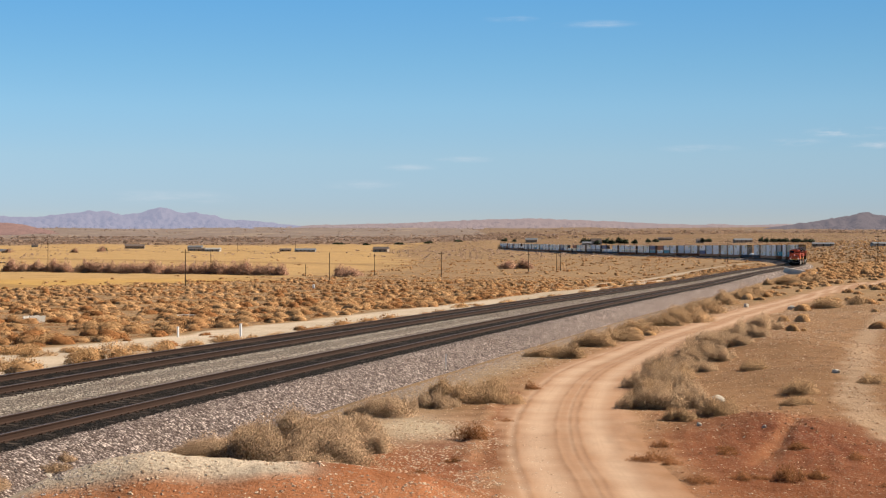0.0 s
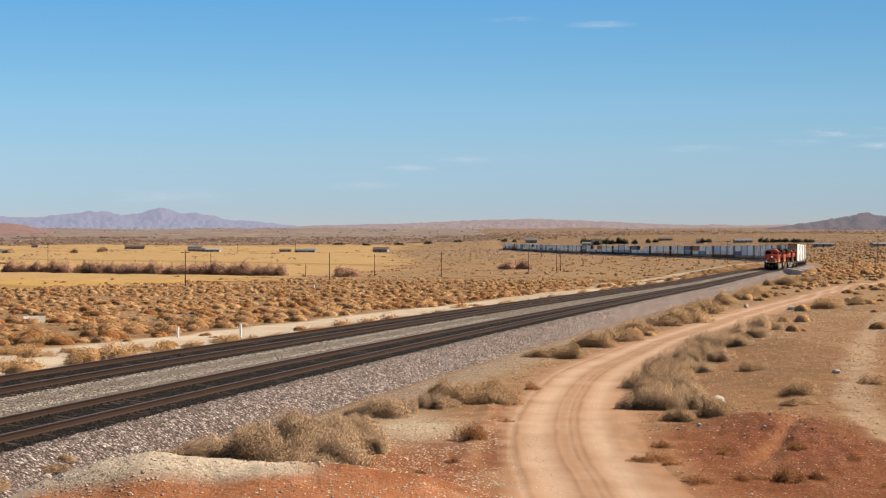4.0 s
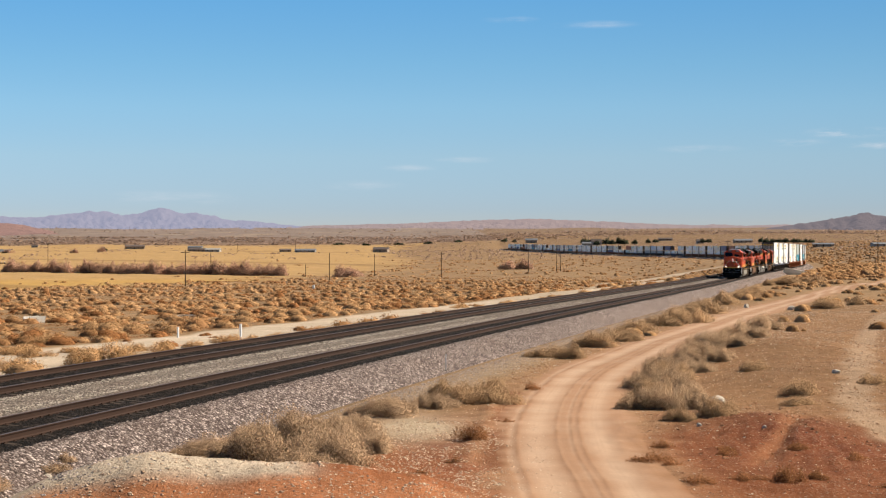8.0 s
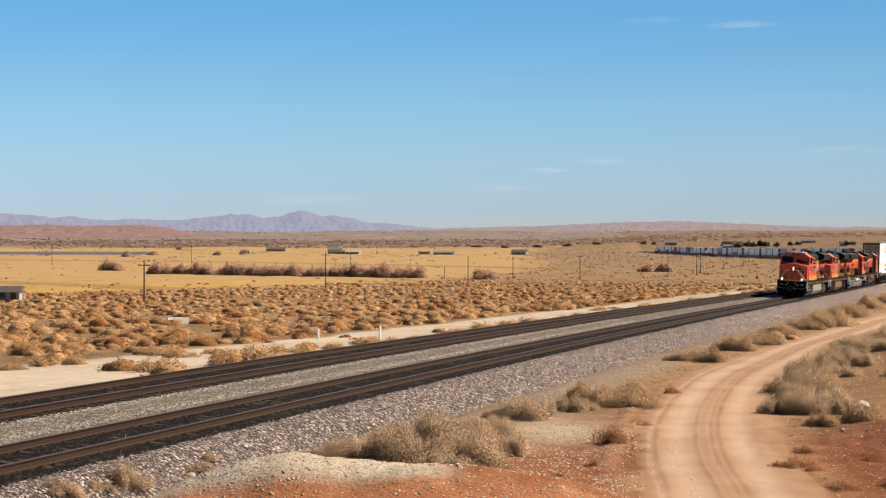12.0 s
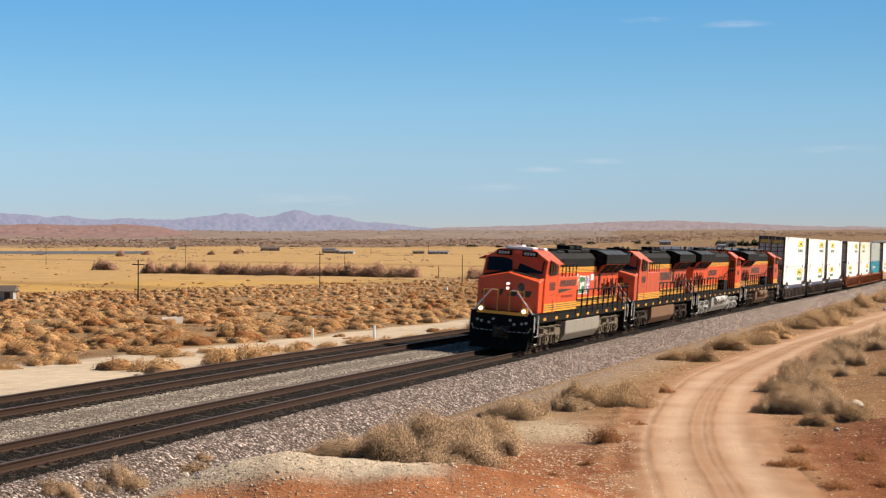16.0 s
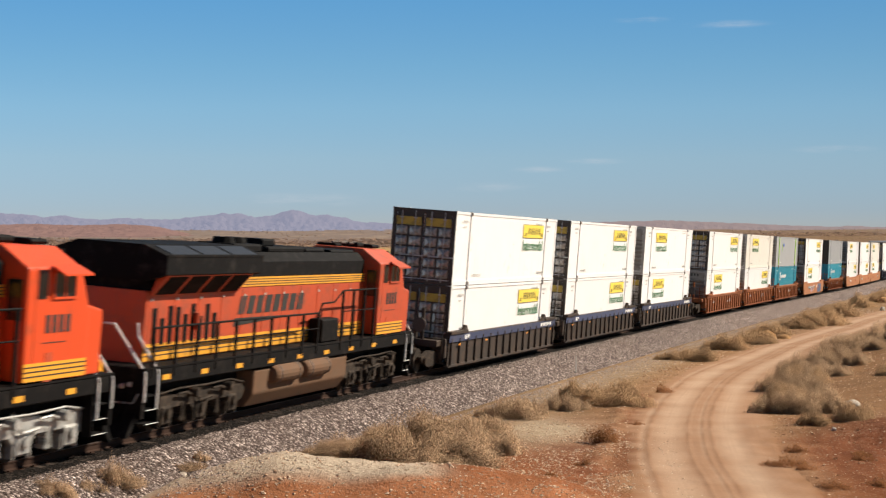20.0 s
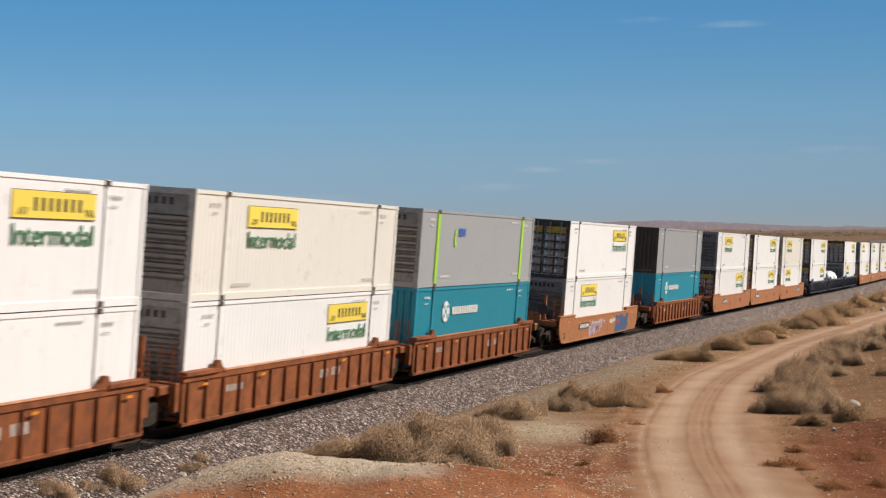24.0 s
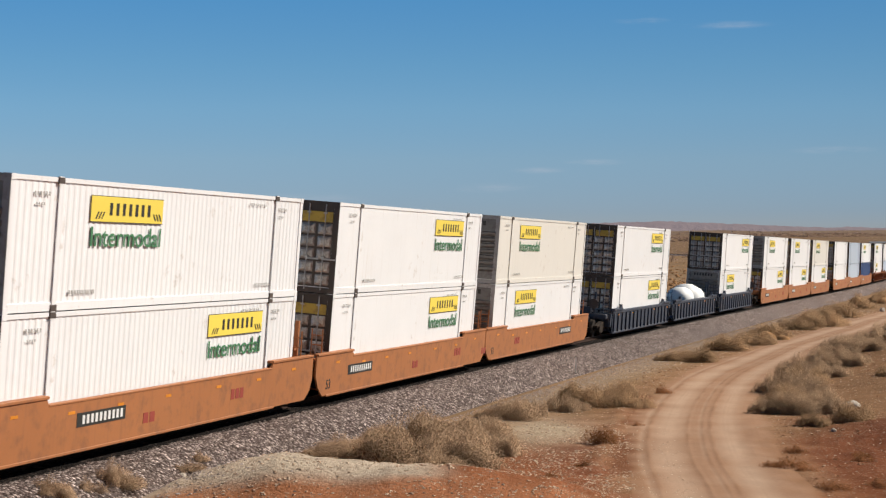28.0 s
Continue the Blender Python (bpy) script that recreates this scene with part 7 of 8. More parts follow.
    # fine dry litter on the near red earth and at the ballast's foot
    p = spread(34000, 33, 150, -14, 20, rng)
    d, s = side_of_line(p[:, 0], p[:, 1])
    dist, _ = near_line(p[:, 0], p[:, 1], ROAD_LINE)
    ok = (d > 4.6) & (dist > 2.4) & (waves(p[:, 0], p[:, 1], 6, 31) > -0.2)
    p = p[ok]
    brush_field("dry_litter", "redbrush", p[::2], np.stack([rng.uniform(0.06, 0.2, len(p[::2])), rng.uniform(0.03, 0.1, len(p[::2]))], 1), 12, 51, "bits of dry red-brown weed on the earth", 0.05, 0.6)
    brush_field("dry_litter", "twig", p[1::2], np.stack([rng.uniform(0.06, 0.22, len(p[1::2])), rng.uniform(0.03, 0.12, len(p[1::2]))], 1), 12, 52, "tufts of dry grass on the earth", 0.05, 0.6)

    # scrub and river woods out on the valley floor, haze put into their colour
    p = spread(9000, 1100, 2500, -21, 16, rng)
    d, s = side_of_line(p[:, 0], p[:, 1])
    w3 = waves(p[:, 0], p[:, 1], 160, 61)
    p = p[((d > -150) | (w3 > 0.55)) & (np.abs(d) > 12)]
    big = rng.uniform(0.8, 2.4, len(p))
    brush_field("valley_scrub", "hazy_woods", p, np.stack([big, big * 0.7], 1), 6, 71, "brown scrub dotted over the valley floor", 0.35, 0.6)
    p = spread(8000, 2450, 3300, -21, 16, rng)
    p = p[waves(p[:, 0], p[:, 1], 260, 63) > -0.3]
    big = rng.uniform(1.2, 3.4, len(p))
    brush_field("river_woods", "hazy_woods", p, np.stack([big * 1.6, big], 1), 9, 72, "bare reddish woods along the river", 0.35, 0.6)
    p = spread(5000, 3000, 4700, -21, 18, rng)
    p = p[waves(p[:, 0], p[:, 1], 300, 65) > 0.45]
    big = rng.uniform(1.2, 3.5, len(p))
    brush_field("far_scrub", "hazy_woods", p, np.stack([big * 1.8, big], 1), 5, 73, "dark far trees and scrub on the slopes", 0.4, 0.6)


build_brush()


def stone_mesh(seed, material):
    rng = random.Random(seed)
    bm = bmesh.new()
    bmesh.ops.create_icosphere(bm, subdivisions=2, radius=1)
    for v in bm.verts:
        v.co *= 0.8 + 0.3 * noise.noise(v.co * 1.3 + Vector((seed * 3.1, 0, 0)))
        v.co.z = max(v.co.z * 0.9, -0.3)
    me = bpy.data.meshes.new("rock")
    bm.to_mesh(me)
    bm.free()
    me.materials.append(material)
    return me


ROCKS = ((-4.8, 41.5, 0.56, 0.2), (-4.4, 42.6, 0.2, 0.11), (-4.0, 42.4, 0.43, 0.1), (-3.4, 41.9, 0.23, 0.08), (-8.1, 38.2, 0.39, 0.2), (-9.2, 39.1, 0.4, 0.2), (-6.9, 47.1, 0.32, 0.13), (10.2, 62.7, 0.85, 0.34), (29.5, 163.8, 0.78, 0.5), (32.6, 157.5, 1.08, 0.5),
         (16.5, 70.7, 0.49, 0.2), (-1.3, 40.8, 0.27, 0.11), (-2.9, 41.1, 0.28, 0.11), (-3.1, 40.0, 0.32, 0.11), (-6.4, 39.2, 0.27, 0.09), (-7.0, 38.2, 0.31, 0.1), (7.9, 51.9, 0.25, 0.14), (9.7, 50.8, 0.17, 0.1))


def build_stones():
    kinds = [stone_mesh(k, M["stone_white"]) for k in range(3)]
    for k, (x, y, w, h) in enumerate(ROCKS):
        ob = new("rock", kinds[k % 3])
        ob.matrix_basis = pose(x, y, float(land(x, y)) + h * 0.2, 0, 0, k * 51) @ Matrix.Diagonal((w / 2, w / 2.6, h * 0.8, 1))
        tagged(ob, "pale angular rock lying on red earth", "rock", "the loose rocks")
    # countless pebbles, and loose stones of the ballast
    rng = np.random.default_rng(9)
    form = np.array([(1, 0, 0), (0.1, 0.85, 0.05), (-0.95, 0.1, 0), (-0.1, -0.8, 0), (0.25, 0.15, 0.42), (-0.3, -0.1, 0.36)])
    faces = np.array([(0, 1, 4), (1, 5, 4), (1, 2, 5), (2, 3, 5), (3, 4, 5), (3, 0, 4)])

    def scatter(name, p, size, material, label):
        n = len(p)
        v = form[None] * rng.uniform(0.6, 1.3, (n, 6, 3)) * size[:, None, None]
        a = rng.uniform(0, 6.28, n)
        c, s_ = np.cos(a)[:, None], np.sin(a)[:, None]
        v = np.stack([v[..., 0] * c - v[..., 1] * s_, v[..., 0] * s_ + v[..., 1] * c, v[..., 2]], -1) + p[:, None, :]
        tagged(new(name, tri_mesh(name, v[:, faces].reshape(-1, 3), M[material])), label, name.replace("_", " "), kind="stuff")

    p = spread(60000, 33, 170, -14, 20, rng)
    d, s = side_of_line(p[:, 0], p[:, 1])
    dist, _ = near_line(p[:, 0], p[:, 1], ROAD_LINE)
    p = p[(d > 4.8) & (dist > 2.2)]
    z = land(p[:, 0], p[:, 1])
    scatter("pebbles", np.column_stack([p, z]), rng.uniform(0.2, 1, len(p)) ** 2 * 0.055 * (0.6 + np.hypot(*p.T) / 110), "pebble", "tan pebbles strewn over the earth")
    p = p[::4] + rng.normal(0, 0.6, p[::4].shape)
    scatter("pebbles", np.column_stack([p, land(p[:, 0], p[:, 1])]), rng.uniform(0.25, 1, len(p)) ** 2.5 * 0.06 * (0.6 + np.hypot(*p.T) / 110), "pebble_pale", "pale pebbles strewn over the earth")
    p = np.column_stack([rng.uniform(3, 24, 26000), rng.uniform(38, 105, 26000)])
    d, s = side_of_line(p[:, 0], p[:, 1])
    dist, _ = near_line(p[:, 0], p[:, 1], ROAD_LINE)
    p = p[(d > 6) & (dist > 2.4) & (waves(p[:, 0], p[:, 1], 7, 95) + 0.5 * waves(p[:, 0], p[:, 1], 2, 96) > rng.uniform(-0.7, 0.7, len(p)))]
    scatter("earth_clods", np.column_stack([p, land(p[:, 0], p[:, 1]) - 0.01]), rng.uniform(0.2, 1, len(p)) ** 3 * 0.10, "clod", "crumbled red-brown clods on the bank")
    p = np.column_stack([rng.uniform(-13, 3, 30000), rng.uniform(34, 54, 30000)])
    d, s = side_of_line(p[:, 0], p[:, 1])
    p = p[(d > 4.6) & (waves(p[:, 0], p[:, 1], 5, 91) + 0.4 * waves(p[:, 0], p[:, 1], 1.5, 92) > rng.uniform(-0.8, 0.5, len(p)))]
    size = rng.uniform(0.25, 1, len(p)) ** 2.5 * 0.06
    z = np.column_stack([p, land(p[:, 0], p[:, 1])])
    scatter("spoil_gravel", z[::2], size[::2], "pebble_pale", "pale gravel on the crest of the spoil bank")
    scatter("spoil_gravel", z[1::2], size[1::2], "pebble", "tan gravel on the crest of the spoil bank")
    s = rng.uniform(22, 120, 26000)
    s = 22 + (s - 22) ** 1.25 / 98 ** 0.25
    o = rng.uniform(1.5, 4.6, len(s))
    u = np.interp(o, (1.5, 1.6, 1.9, 2.2, 2.6, 3.0, 3.4, 3.9, 4.5, 5.2), (-0.19, -0.19, -0.26, -0.36, -0.55, -0.73, -0.9, -1.1, -1.35, -1.8)) + 0.01
    q = line_at(s, o, u).T
    half = len(q) // 2
    scatter("ballast_stones", q[:half], rng.uniform(0.02, 0.045, half), "stone_grey", "loose grey ballast stones on the shoulder")
    scatter("ballast_stones", q[half:], rng.uniform(0.02, 0.042, len(q) - half), "stone_mauve", "brownish ballast stones on the shoulder")
    # stones that rolled out over the earth beyond the bed
    s = 24 + rng.uniform(0, 1, 9000) ** 1.2 * 150
    o = 4.1 + rng.exponential(0.8, len(s))
    q = line_at(s, o, np.zeros(len(s))).T
    q[:, 2] = np.maximum(land(q[:, 0], q[:, 1]), line_at(s, o, np.interp(o, (3.9, 4.5, 5.2), (-1.1, -1.35, -1.8)))[2])
    scatter("ballast_stones", q, rng.uniform(0.025, 0.055, len(q)), "stone_grey", "loose grey stones rolled out beyond the ballast")
    s = 22 + rng.uniform(0, 1, 9000) ** 1.3 * 90
    o = rng.uniform(-3.3, -1.6, len(s))
    q = line_at(s, o, np.full(len(s), -0.17)).T
    scatter("ballast_stones", q, rng.uniform(0.025, 0.05, len(q)), "stone_white", "pale stones between the tracks")


M["stone_grey"] = mat("grey_ballast_stone", (0.337, 0.279, 0.246), 0.85, 0, 0.2, 3, 20, 0.0, island=0.6)
M["stone_mauve"] = mat("brown_ballast_stone", (0.152, 0.113, 0.0976), 0.85, 0, 0.2, 3, 20, 0.0, island=0.6)
build_stones()


# ---- far things: poles, thickets, trees, houses, hills ----
def pole(x, y, high, arm, say="weathered wooden utility pole standing in dry brush"):
    base = tagged(new("utility_pole"), say, "utility pole", "the line of utility poles")
    base.matrix_basis = pose(x, y, float(land(x, y)) - 0.3, 0, 0, random.Random(int(x * 7)).uniform(-25, 25))
    part("post", Shape().tube([(0, 0, 0), (0, 0, high + 0.3)], [0.15, 0.1], 8), M["wood"], base)
    if arm:
        bar = part("crossarm", Shape().box(-1.2, 1.2, -0.07, 0.07, high - 0.55, high - 0.38), M["wood"], base)
        for dx in (-1.05, -0.45, 0.45, 1.05):
            part("insulator", Shape().tube([(dx, 0, high - 0.38), (dx, 0, high - 0.2)], 0.05, 6), M["concrete"], bar)


for x_, y_, h_, a_ in ((-72.9, 476.6, 10.3, 1), (-36.6, 543.2, 9.3, 0), (-0.6, 626.8, 9.4, 1), (-26.5, 651.8, 8.5, 0), (34.8, 686.2, 10.4, 1), (51.3, 760.7, 8.4, 1), (53.1, 760.7, 8.4, 0), (-52.0, 637.6, 4.7, 0), (-121.2, 878.6, 8.3, 0), (-232.7, 991.9, 12.0, 1),
                       (124.7, 737.2, 10.0, 1), (153.8, 595.3, 10.7, 1), (-141.5, 1615.2, 12.0, 0), (-196.2, 1606.0, 8.1, 0), (-76.0, 288.2, 7.2, 1), (-306.5, 955.8, 11.8, 1)):
    pole(x_, y_, h_, a_)


def marker_post(x, y, high, wide, m, say):
    ob = part("marker_post", Shape().box(-wide / 2, wide / 2, -wide / 3, wide / 3, -0.2, high, wide * 0.2), M[m], None, say, at=pose(x, y, float(land(x, y)), 0, 0, -38))
    tagged(ob, say, "marker post")


marker_post(-12.7, 105.7, 0.98, 0.14, "white_rail", "white plastic marker post in dry brush")
marker_post(-17.3, 109.9, 0.7, 0.12, "white_rail", "white plastic marker post in dry brush")
_p = line_at(76.5, 3.2, -0.85)
tagged(part("marker_stake", Shape().tube([(0, 0, -0.2), (0, 0, 0.75)], 0.025, 6), M["white_rail"], None, at=tuple(_p)), "thin pale stake standing in the ballast", "stake")
marker_post(-33.2, 432.4, 1.1, 0.5, "white_rail", "small white cabinet out in the brush")
# white trough dumped in the brush, culvert wall by the curve
tagged(part("trough", Shape().prism([(-0.35, 0), (0.35, 0), (0.45, 0.6), (0.38, 0.6), (0.3, 0.1), (-0.3, 0.1), (-0.38, 0.6), (-0.45, 0.6)], -0.95, 0.95), M["concrete"], None, at=pose(-36.3, 149.5, float(land(-36.3, 149.5)), 0, 0, 58)), "pale trough lying in dry brush", "trough")
tagged(part("trough", Shape().prism([(-0.3, 0), (0.3, 0), (0.36, 0.3), (0.3, 0.3), (0.26, 0.08), (-0.26, 0.08), (-0.3, 0.3), (-0.36, 0.3)], -0.9, 0.9), M["concrete"], None, at=pose(-26.0, 170.6, float(land(-26, 170.6)), 0, 0, 34)), "pale trough lying in dry brush", "trough")
_cw = tagged(new("culvert"), "pale concrete culvert wall beside the curving track", "culvert")
_cw.matrix_basis = pose(80.0, 378, float(land(80, 378)) - 0.2, 0, 0, -38)
part("headwall", Shape().prism([(-4.2, 0), (4.2, 0), (3.2, 0.7), (-3.6, 1.7)], -0.2, 0.2, "y"), M["concrete"], _cw)
part("wing", Shape().prism([(0, 0), (2.5, 0), (2.2, 0.4), (0, 0.7)], -0.15, 0.15, "y"), M["concrete"], _cw, at=pose(4.2, 0, 0, 0, 0, 50))


def thicket_mesh(seed):
    rng = np.random.default_rng(seed)
    return tri_mesh("thicket", billows(5000, rng, 0.03, 0.16, 14), M["thicket"])


THICKET = [thicket_mesh(k) for k in range(3)]


def build_thickets():
    rng = random.Random(6)
    k = 0
    hedge = [(-187 + 6.0 * i, 733 - 2.0 * i) for i in range(5)] + [(-151 + 4.6 * i, 709 - 2.9 * i) for i in range(20)]
    for x, y in hedge + [(32.8, 807), (38.5, 803), (-38.5, 644), (-36, 640), (-340, 1678), (-337, 1538), (-393, 1524), (-232, 809), (-226, 806), (-490, 1509), (-393, 1432)]:
        w = rng.uniform(10, 13.5)
        ob = new("thicket", THICKET[k % 3])
        ob.matrix_basis = pose(x, y, float(land(x, y)) - 0.3, 0, 0, k * 63) @ Matrix.Diagonal((w / 2, w / 2, rng.uniform(6.6, 9.4), 1))
        tagged(ob, "tall bare brown thicket at the edge of a golden field", "thicket", "the bare thickets along the field")
        k += 1


build_thickets()


def tree(x, y, wide, high, k):
    base = tagged(new("tree"), "dark evergreen tree beside far houses", "tree", "the far trees")
    base.matrix_basis = pose(x, y, float(land(x, y)) - 0.2, 0, 0, k * 41)
    part("trunk", Shape().tube([(0, 0, 0), (0.1, 0, high * 0.4), (0, 0.1, high * 0.85)], [0.3, 0.22, 0.06], 7).tube([(0.05, 0, high * 0.35), (wide * 0.25, 0.2, high * 0.6)], [0.12, 0.04], 5).tube([(0.05, 0, high * 0.45), (-wide * 0.22, -0.3, high * 0.7)], [0.1, 0.04], 5), M["wood"], base)
    crown = part("crown", CROWN[k % 3], None, base, at=pose(0, 0, high * 0.16) @ Matrix.Diagonal((wide / 2, wide / 2, high * 0.84, 1)))


CROWN = [tri_mesh("crown", billows(900, np.random.default_rng(60 + k), 0.1, 0.4), M["leaf"]) for k in range(3)]
FAR_TREES = ((176, 2080, 15, 12.2), (181, 2072, 10, 10), (186, 2029, 8, 11), (197, 2031, 11, 13.8), (203, 2020, 11, 11), (210, 2010, 12, 14.2), (216, 2004, 10, 12), (228, 2002, 9.5, 9), (247, 2031, 7.6, 9), (257, 2035, 9, 7.8),
             (281, 1823, 9, 8), (288, 1823, 9, 7.2), (296, 1567, 5.4, 8.8), (296, 1540, 9, 7), (300, 1530, 9, 6.6), (301, 1503, 9, 6.4), (304, 1496, 9, 6.4), (305, 1466, 9, 6.2), (308, 1460, 9, 6), (310, 1436, 9, 5.6), (313, 1430, 8, 5.2), (81, 2213, 9.7, 9), (94, 2207, 8.2, 6),
             (-340, 1690, 8, 6.5), (-60, 2300, 14, 6), (-20, 2320, 16, 6), (20, 2310, 14, 6), (-150, 2420, 18, 6), (-110, 2400, 16, 6))
for k_, (x_, y_, w_, h_) in enumerate(FAR_TREES):
    tree(x_, y_, w_ * 1.15, h_, k_)


def house(x, y, wide, high, wall, roof, turn=0.0):
    base = tagged(new("house"), f"low far {'white' if wall == 'house_white' else 'tan'} house with a {'blue' if roof == 'roof_blue' else 'dark'} roof", "house", "the far houses")
    base.matrix_basis = pose(x, y, float(land(x, y)) - 0.3, 0, 0, turn)
    deep, eave = min(wide * 0.6, 9.0), max(high * 0.62, 2.2)
    part("wall", Shape().box(-wide / 2, wide / 2, -deep / 2, deep / 2, 0, eave), M[wall], base)
    top = max(high, eave + 1.0)
    part("roof", Shape().prism([(-deep / 2 - 0.5, eave), (deep / 2 + 0.5, eave), (0.0, top)], -wide / 2 - 0.4, wide / 2 + 0.4), M[roof], base)
    n = max(2, int(wide / 4))
    for k in range(n):
        wx = -wide / 2 + (k + 0.5) * wide / n
        if k == n // 2:
            part("door", Shape().box(wx - 0.5, wx + 0.5, -deep / 2 - 0.05, -deep / 2 + 0.02, 0.3, min(2.3, eave - 0.2)), M["wood"], base)
        else:
            win = part("window", Shape().box(wx - 0.7, wx + 0.7, -deep / 2 - 0.04, -deep / 2 + 0.02, 1.0, min(2.0, eave - 0.2)), M["glass"], base)
            part("sill", Shape().box(wx - 0.8, wx + 0.8, -deep / 2 - 0.12, -deep / 2 + 0.02, 0.92, 1.0), M["house_white"], win)


for x_, y_, w_, h_, wa_, ro_ in ((-353, 1929, 22, 5.3, "house_tan", "roof_dark"), (-282, 1918, 16, 4.6, "house_white", "roof_blue"), (-223, 1635, 14, 3.9, "house_white", "house_white"), (-240, 1650, 18, 3.6, "house_tan", "roof_dark"), (-134, 1640, 20, 3.9, "house_white", "roof_blue"), (-59, 1603, 14, 5.4, "house_tan", "roof_dark"),
                                 (-530, 2186, 8, 3.2, "house_white", "roof_dark"), (-157, 1676, 11, 3.4, "house_tan", "roof_dark"), (188, 2068, 12.5, 8.0, "house_white", "roof_dark"), (175, 2055, 10.4, 5, "house_white", "roof_blue"), (279, 2112, 18, 4, "house_tan", "roof_dark"), (280, 1835, 8, 5, "house_white", "roof_dark"),
                                 (302, 1696, 18, 4.2, "house_tan", "roof_blue"), (279, 1236, 15, 3.2, "house_tan", "roof_blue"), (297, 1147, 10, 3.2, "house_white", "roof_blue"), (115, 2190, 15, 6, "house_tan", "roof_blue"), (-102, 293.5, 4.2, 2.5, "house_white", "roof_dark")):
    house(x_, y_, w_, h_, wa_, ro_, (x_ * 13) % 24 - 12)


def build_panels():
    """The long blue rows of the solar field on the plain."""
    farm = tagged(new("solar_array"), "long rows of bluish panels on the far plain", "solar array")
    for k in range(4):
        y = 1490 + k * 16
        x0, x1 = -560, -395
        z = float(land(-480, y))
        for i in range(16):
            xa = x0 + (x1 - x0) * i / 16
            part("panel_row", Shape().add([(xa, y, z + 1.0), (xa + 9.9, y, z + 1.0), (xa + 9.9, y + 4, z + 3.0), (xa, y + 4, z + 3.0), (xa, y, z + 0.9), (xa + 9.9, y, z + 0.9), (xa + 9.9, y + 4, z + 2.9), (xa, y + 4, z + 2.9)],
                                          [(0, 1, 2, 3), (4, 5, 6, 7), (0, 1, 5, 4), (1, 2, 6, 5), (2, 3, 7, 6), (3, 0, 4, 7)]), M["roof_blue"], farm)


build_panels()


# far hills glow faintly: the haze of distance is put into emission
def hill_mat(name, col, haze_glow):
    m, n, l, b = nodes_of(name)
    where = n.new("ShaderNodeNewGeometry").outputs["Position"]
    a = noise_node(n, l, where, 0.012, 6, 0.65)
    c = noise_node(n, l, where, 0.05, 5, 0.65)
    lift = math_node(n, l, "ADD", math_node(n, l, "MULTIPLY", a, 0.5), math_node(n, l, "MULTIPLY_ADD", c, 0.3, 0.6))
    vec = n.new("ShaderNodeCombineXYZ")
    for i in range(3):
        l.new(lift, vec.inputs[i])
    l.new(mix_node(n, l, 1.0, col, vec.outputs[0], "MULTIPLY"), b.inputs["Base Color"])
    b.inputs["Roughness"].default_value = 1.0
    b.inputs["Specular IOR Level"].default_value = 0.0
    b.inputs["Emission Color"].default_value = (*haze_glow, 1)
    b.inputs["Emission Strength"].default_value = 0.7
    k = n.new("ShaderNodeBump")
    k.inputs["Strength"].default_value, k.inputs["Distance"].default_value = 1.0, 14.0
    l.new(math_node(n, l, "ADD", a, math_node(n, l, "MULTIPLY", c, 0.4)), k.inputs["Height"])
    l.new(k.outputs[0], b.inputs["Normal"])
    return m


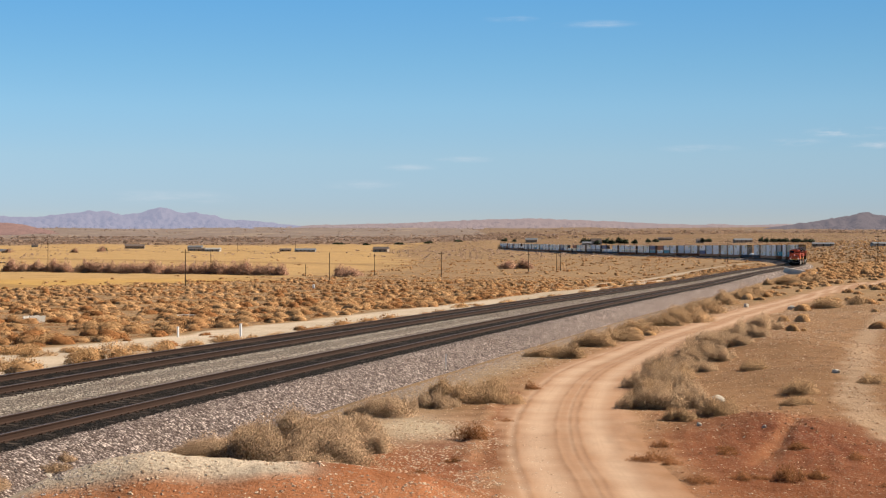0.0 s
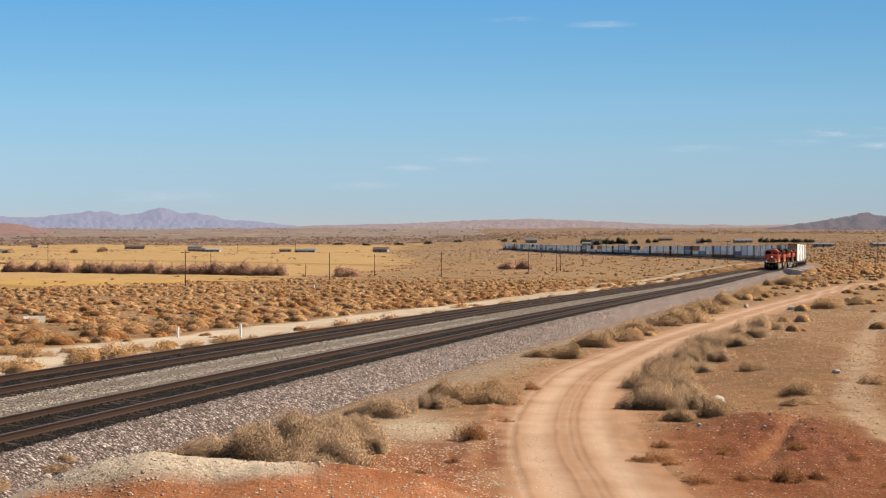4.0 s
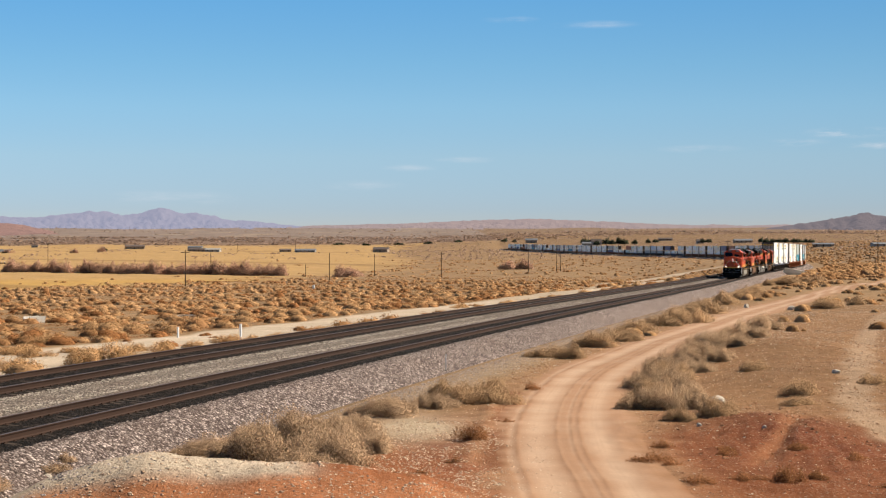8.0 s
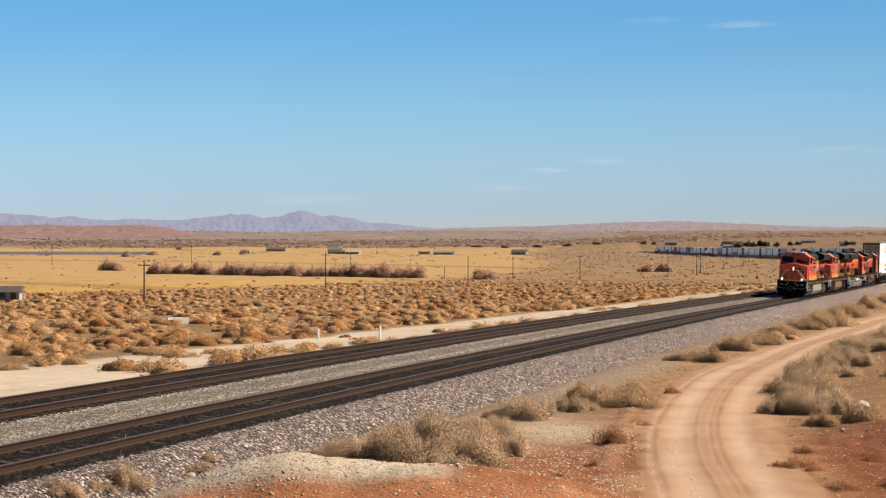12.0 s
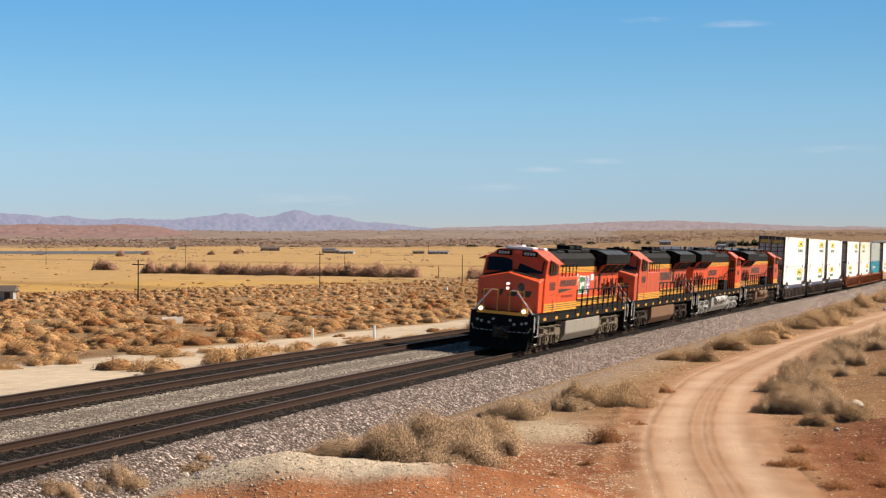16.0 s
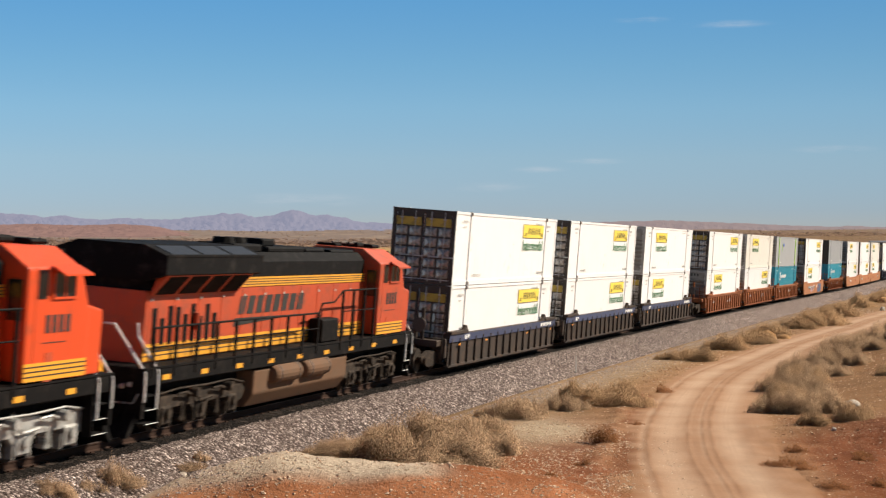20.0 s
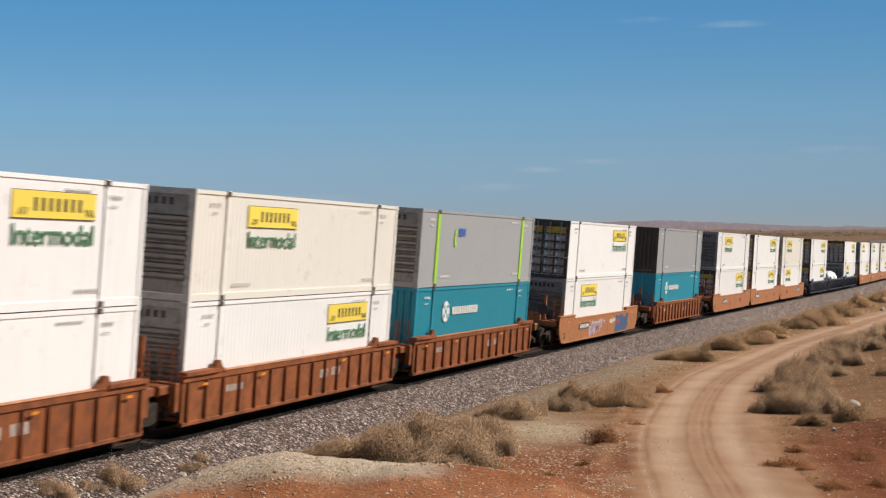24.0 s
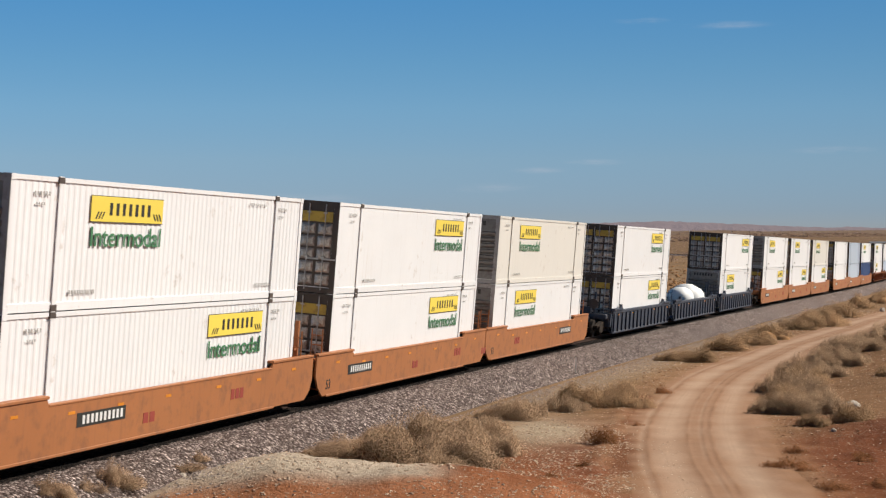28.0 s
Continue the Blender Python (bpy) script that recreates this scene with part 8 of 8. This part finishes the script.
def ridge(name, crest, far, deep, material, label, rough, seed):
    """Far hills as a heightfield; crest gives heights over the eye along the turn from straight ahead."""
    a = np.arange(crest[0][0], crest[-1][0] + 0.01, 0.06)
    top = np.interp(a, [c[0] for c in crest], [c[1] for c in crest])
    top = np.convolve(np.pad(top, 6, mode="edge"), np.ones(7) / 7, "same")[6:-6]
    t = np.linspace(0, 1, 26)
    aa, tt = np.meshgrid(np.radians(a), t)
    r = far - deep * (1 - tt) + deep * 0.25 * (tt > 0.99)
    x, y = np.sin(aa) * r, np.cos(aa) * r
    gully = waves(x, y, 130, seed) * 0.6 + waves(x, y, 47, seed + 1) * 0.4
    low = EYE + 14.0
    h = np.maximum(top[None, :] + EYE - low, 0.5)
    z = low + h * (tt ** 1.15) + gully * h * rough * tt * (1 - tt) * 2.2 + waves(x, y, 60, seed + 2) * h * 0.035 * tt
    z = z - 30 * (tt < 0.01)
    tagged(grid_sheet(name, x, y, z, material), label, "far hills")


# each range: its base colour, then the haze put in as glow
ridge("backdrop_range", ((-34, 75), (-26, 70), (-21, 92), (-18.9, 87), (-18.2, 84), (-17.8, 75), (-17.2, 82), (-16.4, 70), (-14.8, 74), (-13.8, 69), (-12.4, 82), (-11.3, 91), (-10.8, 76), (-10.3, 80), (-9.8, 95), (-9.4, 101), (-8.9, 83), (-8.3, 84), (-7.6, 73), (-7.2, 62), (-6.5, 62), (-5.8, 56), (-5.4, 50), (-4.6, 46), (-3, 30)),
      4850, 500, hill_mat("rock_with_lavender_haze", (0.045, 0.039, 0.042), (0.262, 0.272, 0.366)), "hazy lavender mountains far beyond the plain", 0.5, 41)
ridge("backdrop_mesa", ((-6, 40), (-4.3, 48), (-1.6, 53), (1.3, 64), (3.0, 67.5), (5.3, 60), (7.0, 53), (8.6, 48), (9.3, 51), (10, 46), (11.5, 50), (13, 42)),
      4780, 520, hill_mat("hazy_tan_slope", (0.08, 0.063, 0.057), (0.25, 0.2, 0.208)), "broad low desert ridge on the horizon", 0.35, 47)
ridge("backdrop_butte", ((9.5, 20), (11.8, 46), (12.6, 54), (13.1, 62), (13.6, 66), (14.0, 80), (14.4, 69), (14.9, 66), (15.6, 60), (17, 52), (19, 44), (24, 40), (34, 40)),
      4400, 600, hill_mat("dark_hazed_butte_rock", (0.045, 0.036, 0.036), (0.135, 0.122, 0.14)), "dark rocky butte rising from the desert", 0.6, 53)
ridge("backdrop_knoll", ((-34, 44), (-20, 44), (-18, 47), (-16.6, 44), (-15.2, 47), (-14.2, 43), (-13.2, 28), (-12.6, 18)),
      4000, 500, hill_mat("reddish_hazed_knoll_earth", (0.12, 0.07, 0.055), (0.175, 0.115, 0.11)), "reddish low knoll past the river woods", 0.35, 59)


def motions():
    for thing, s0, half, up, turned in MOVERS:
        set_ = pose(0, 0, up, 0, 0, 180 if turned else 0)
        walk(thing, [(t, car_pose(S_REF + s0 - run(t), half) @ set_) for t in TIMES])


motions()
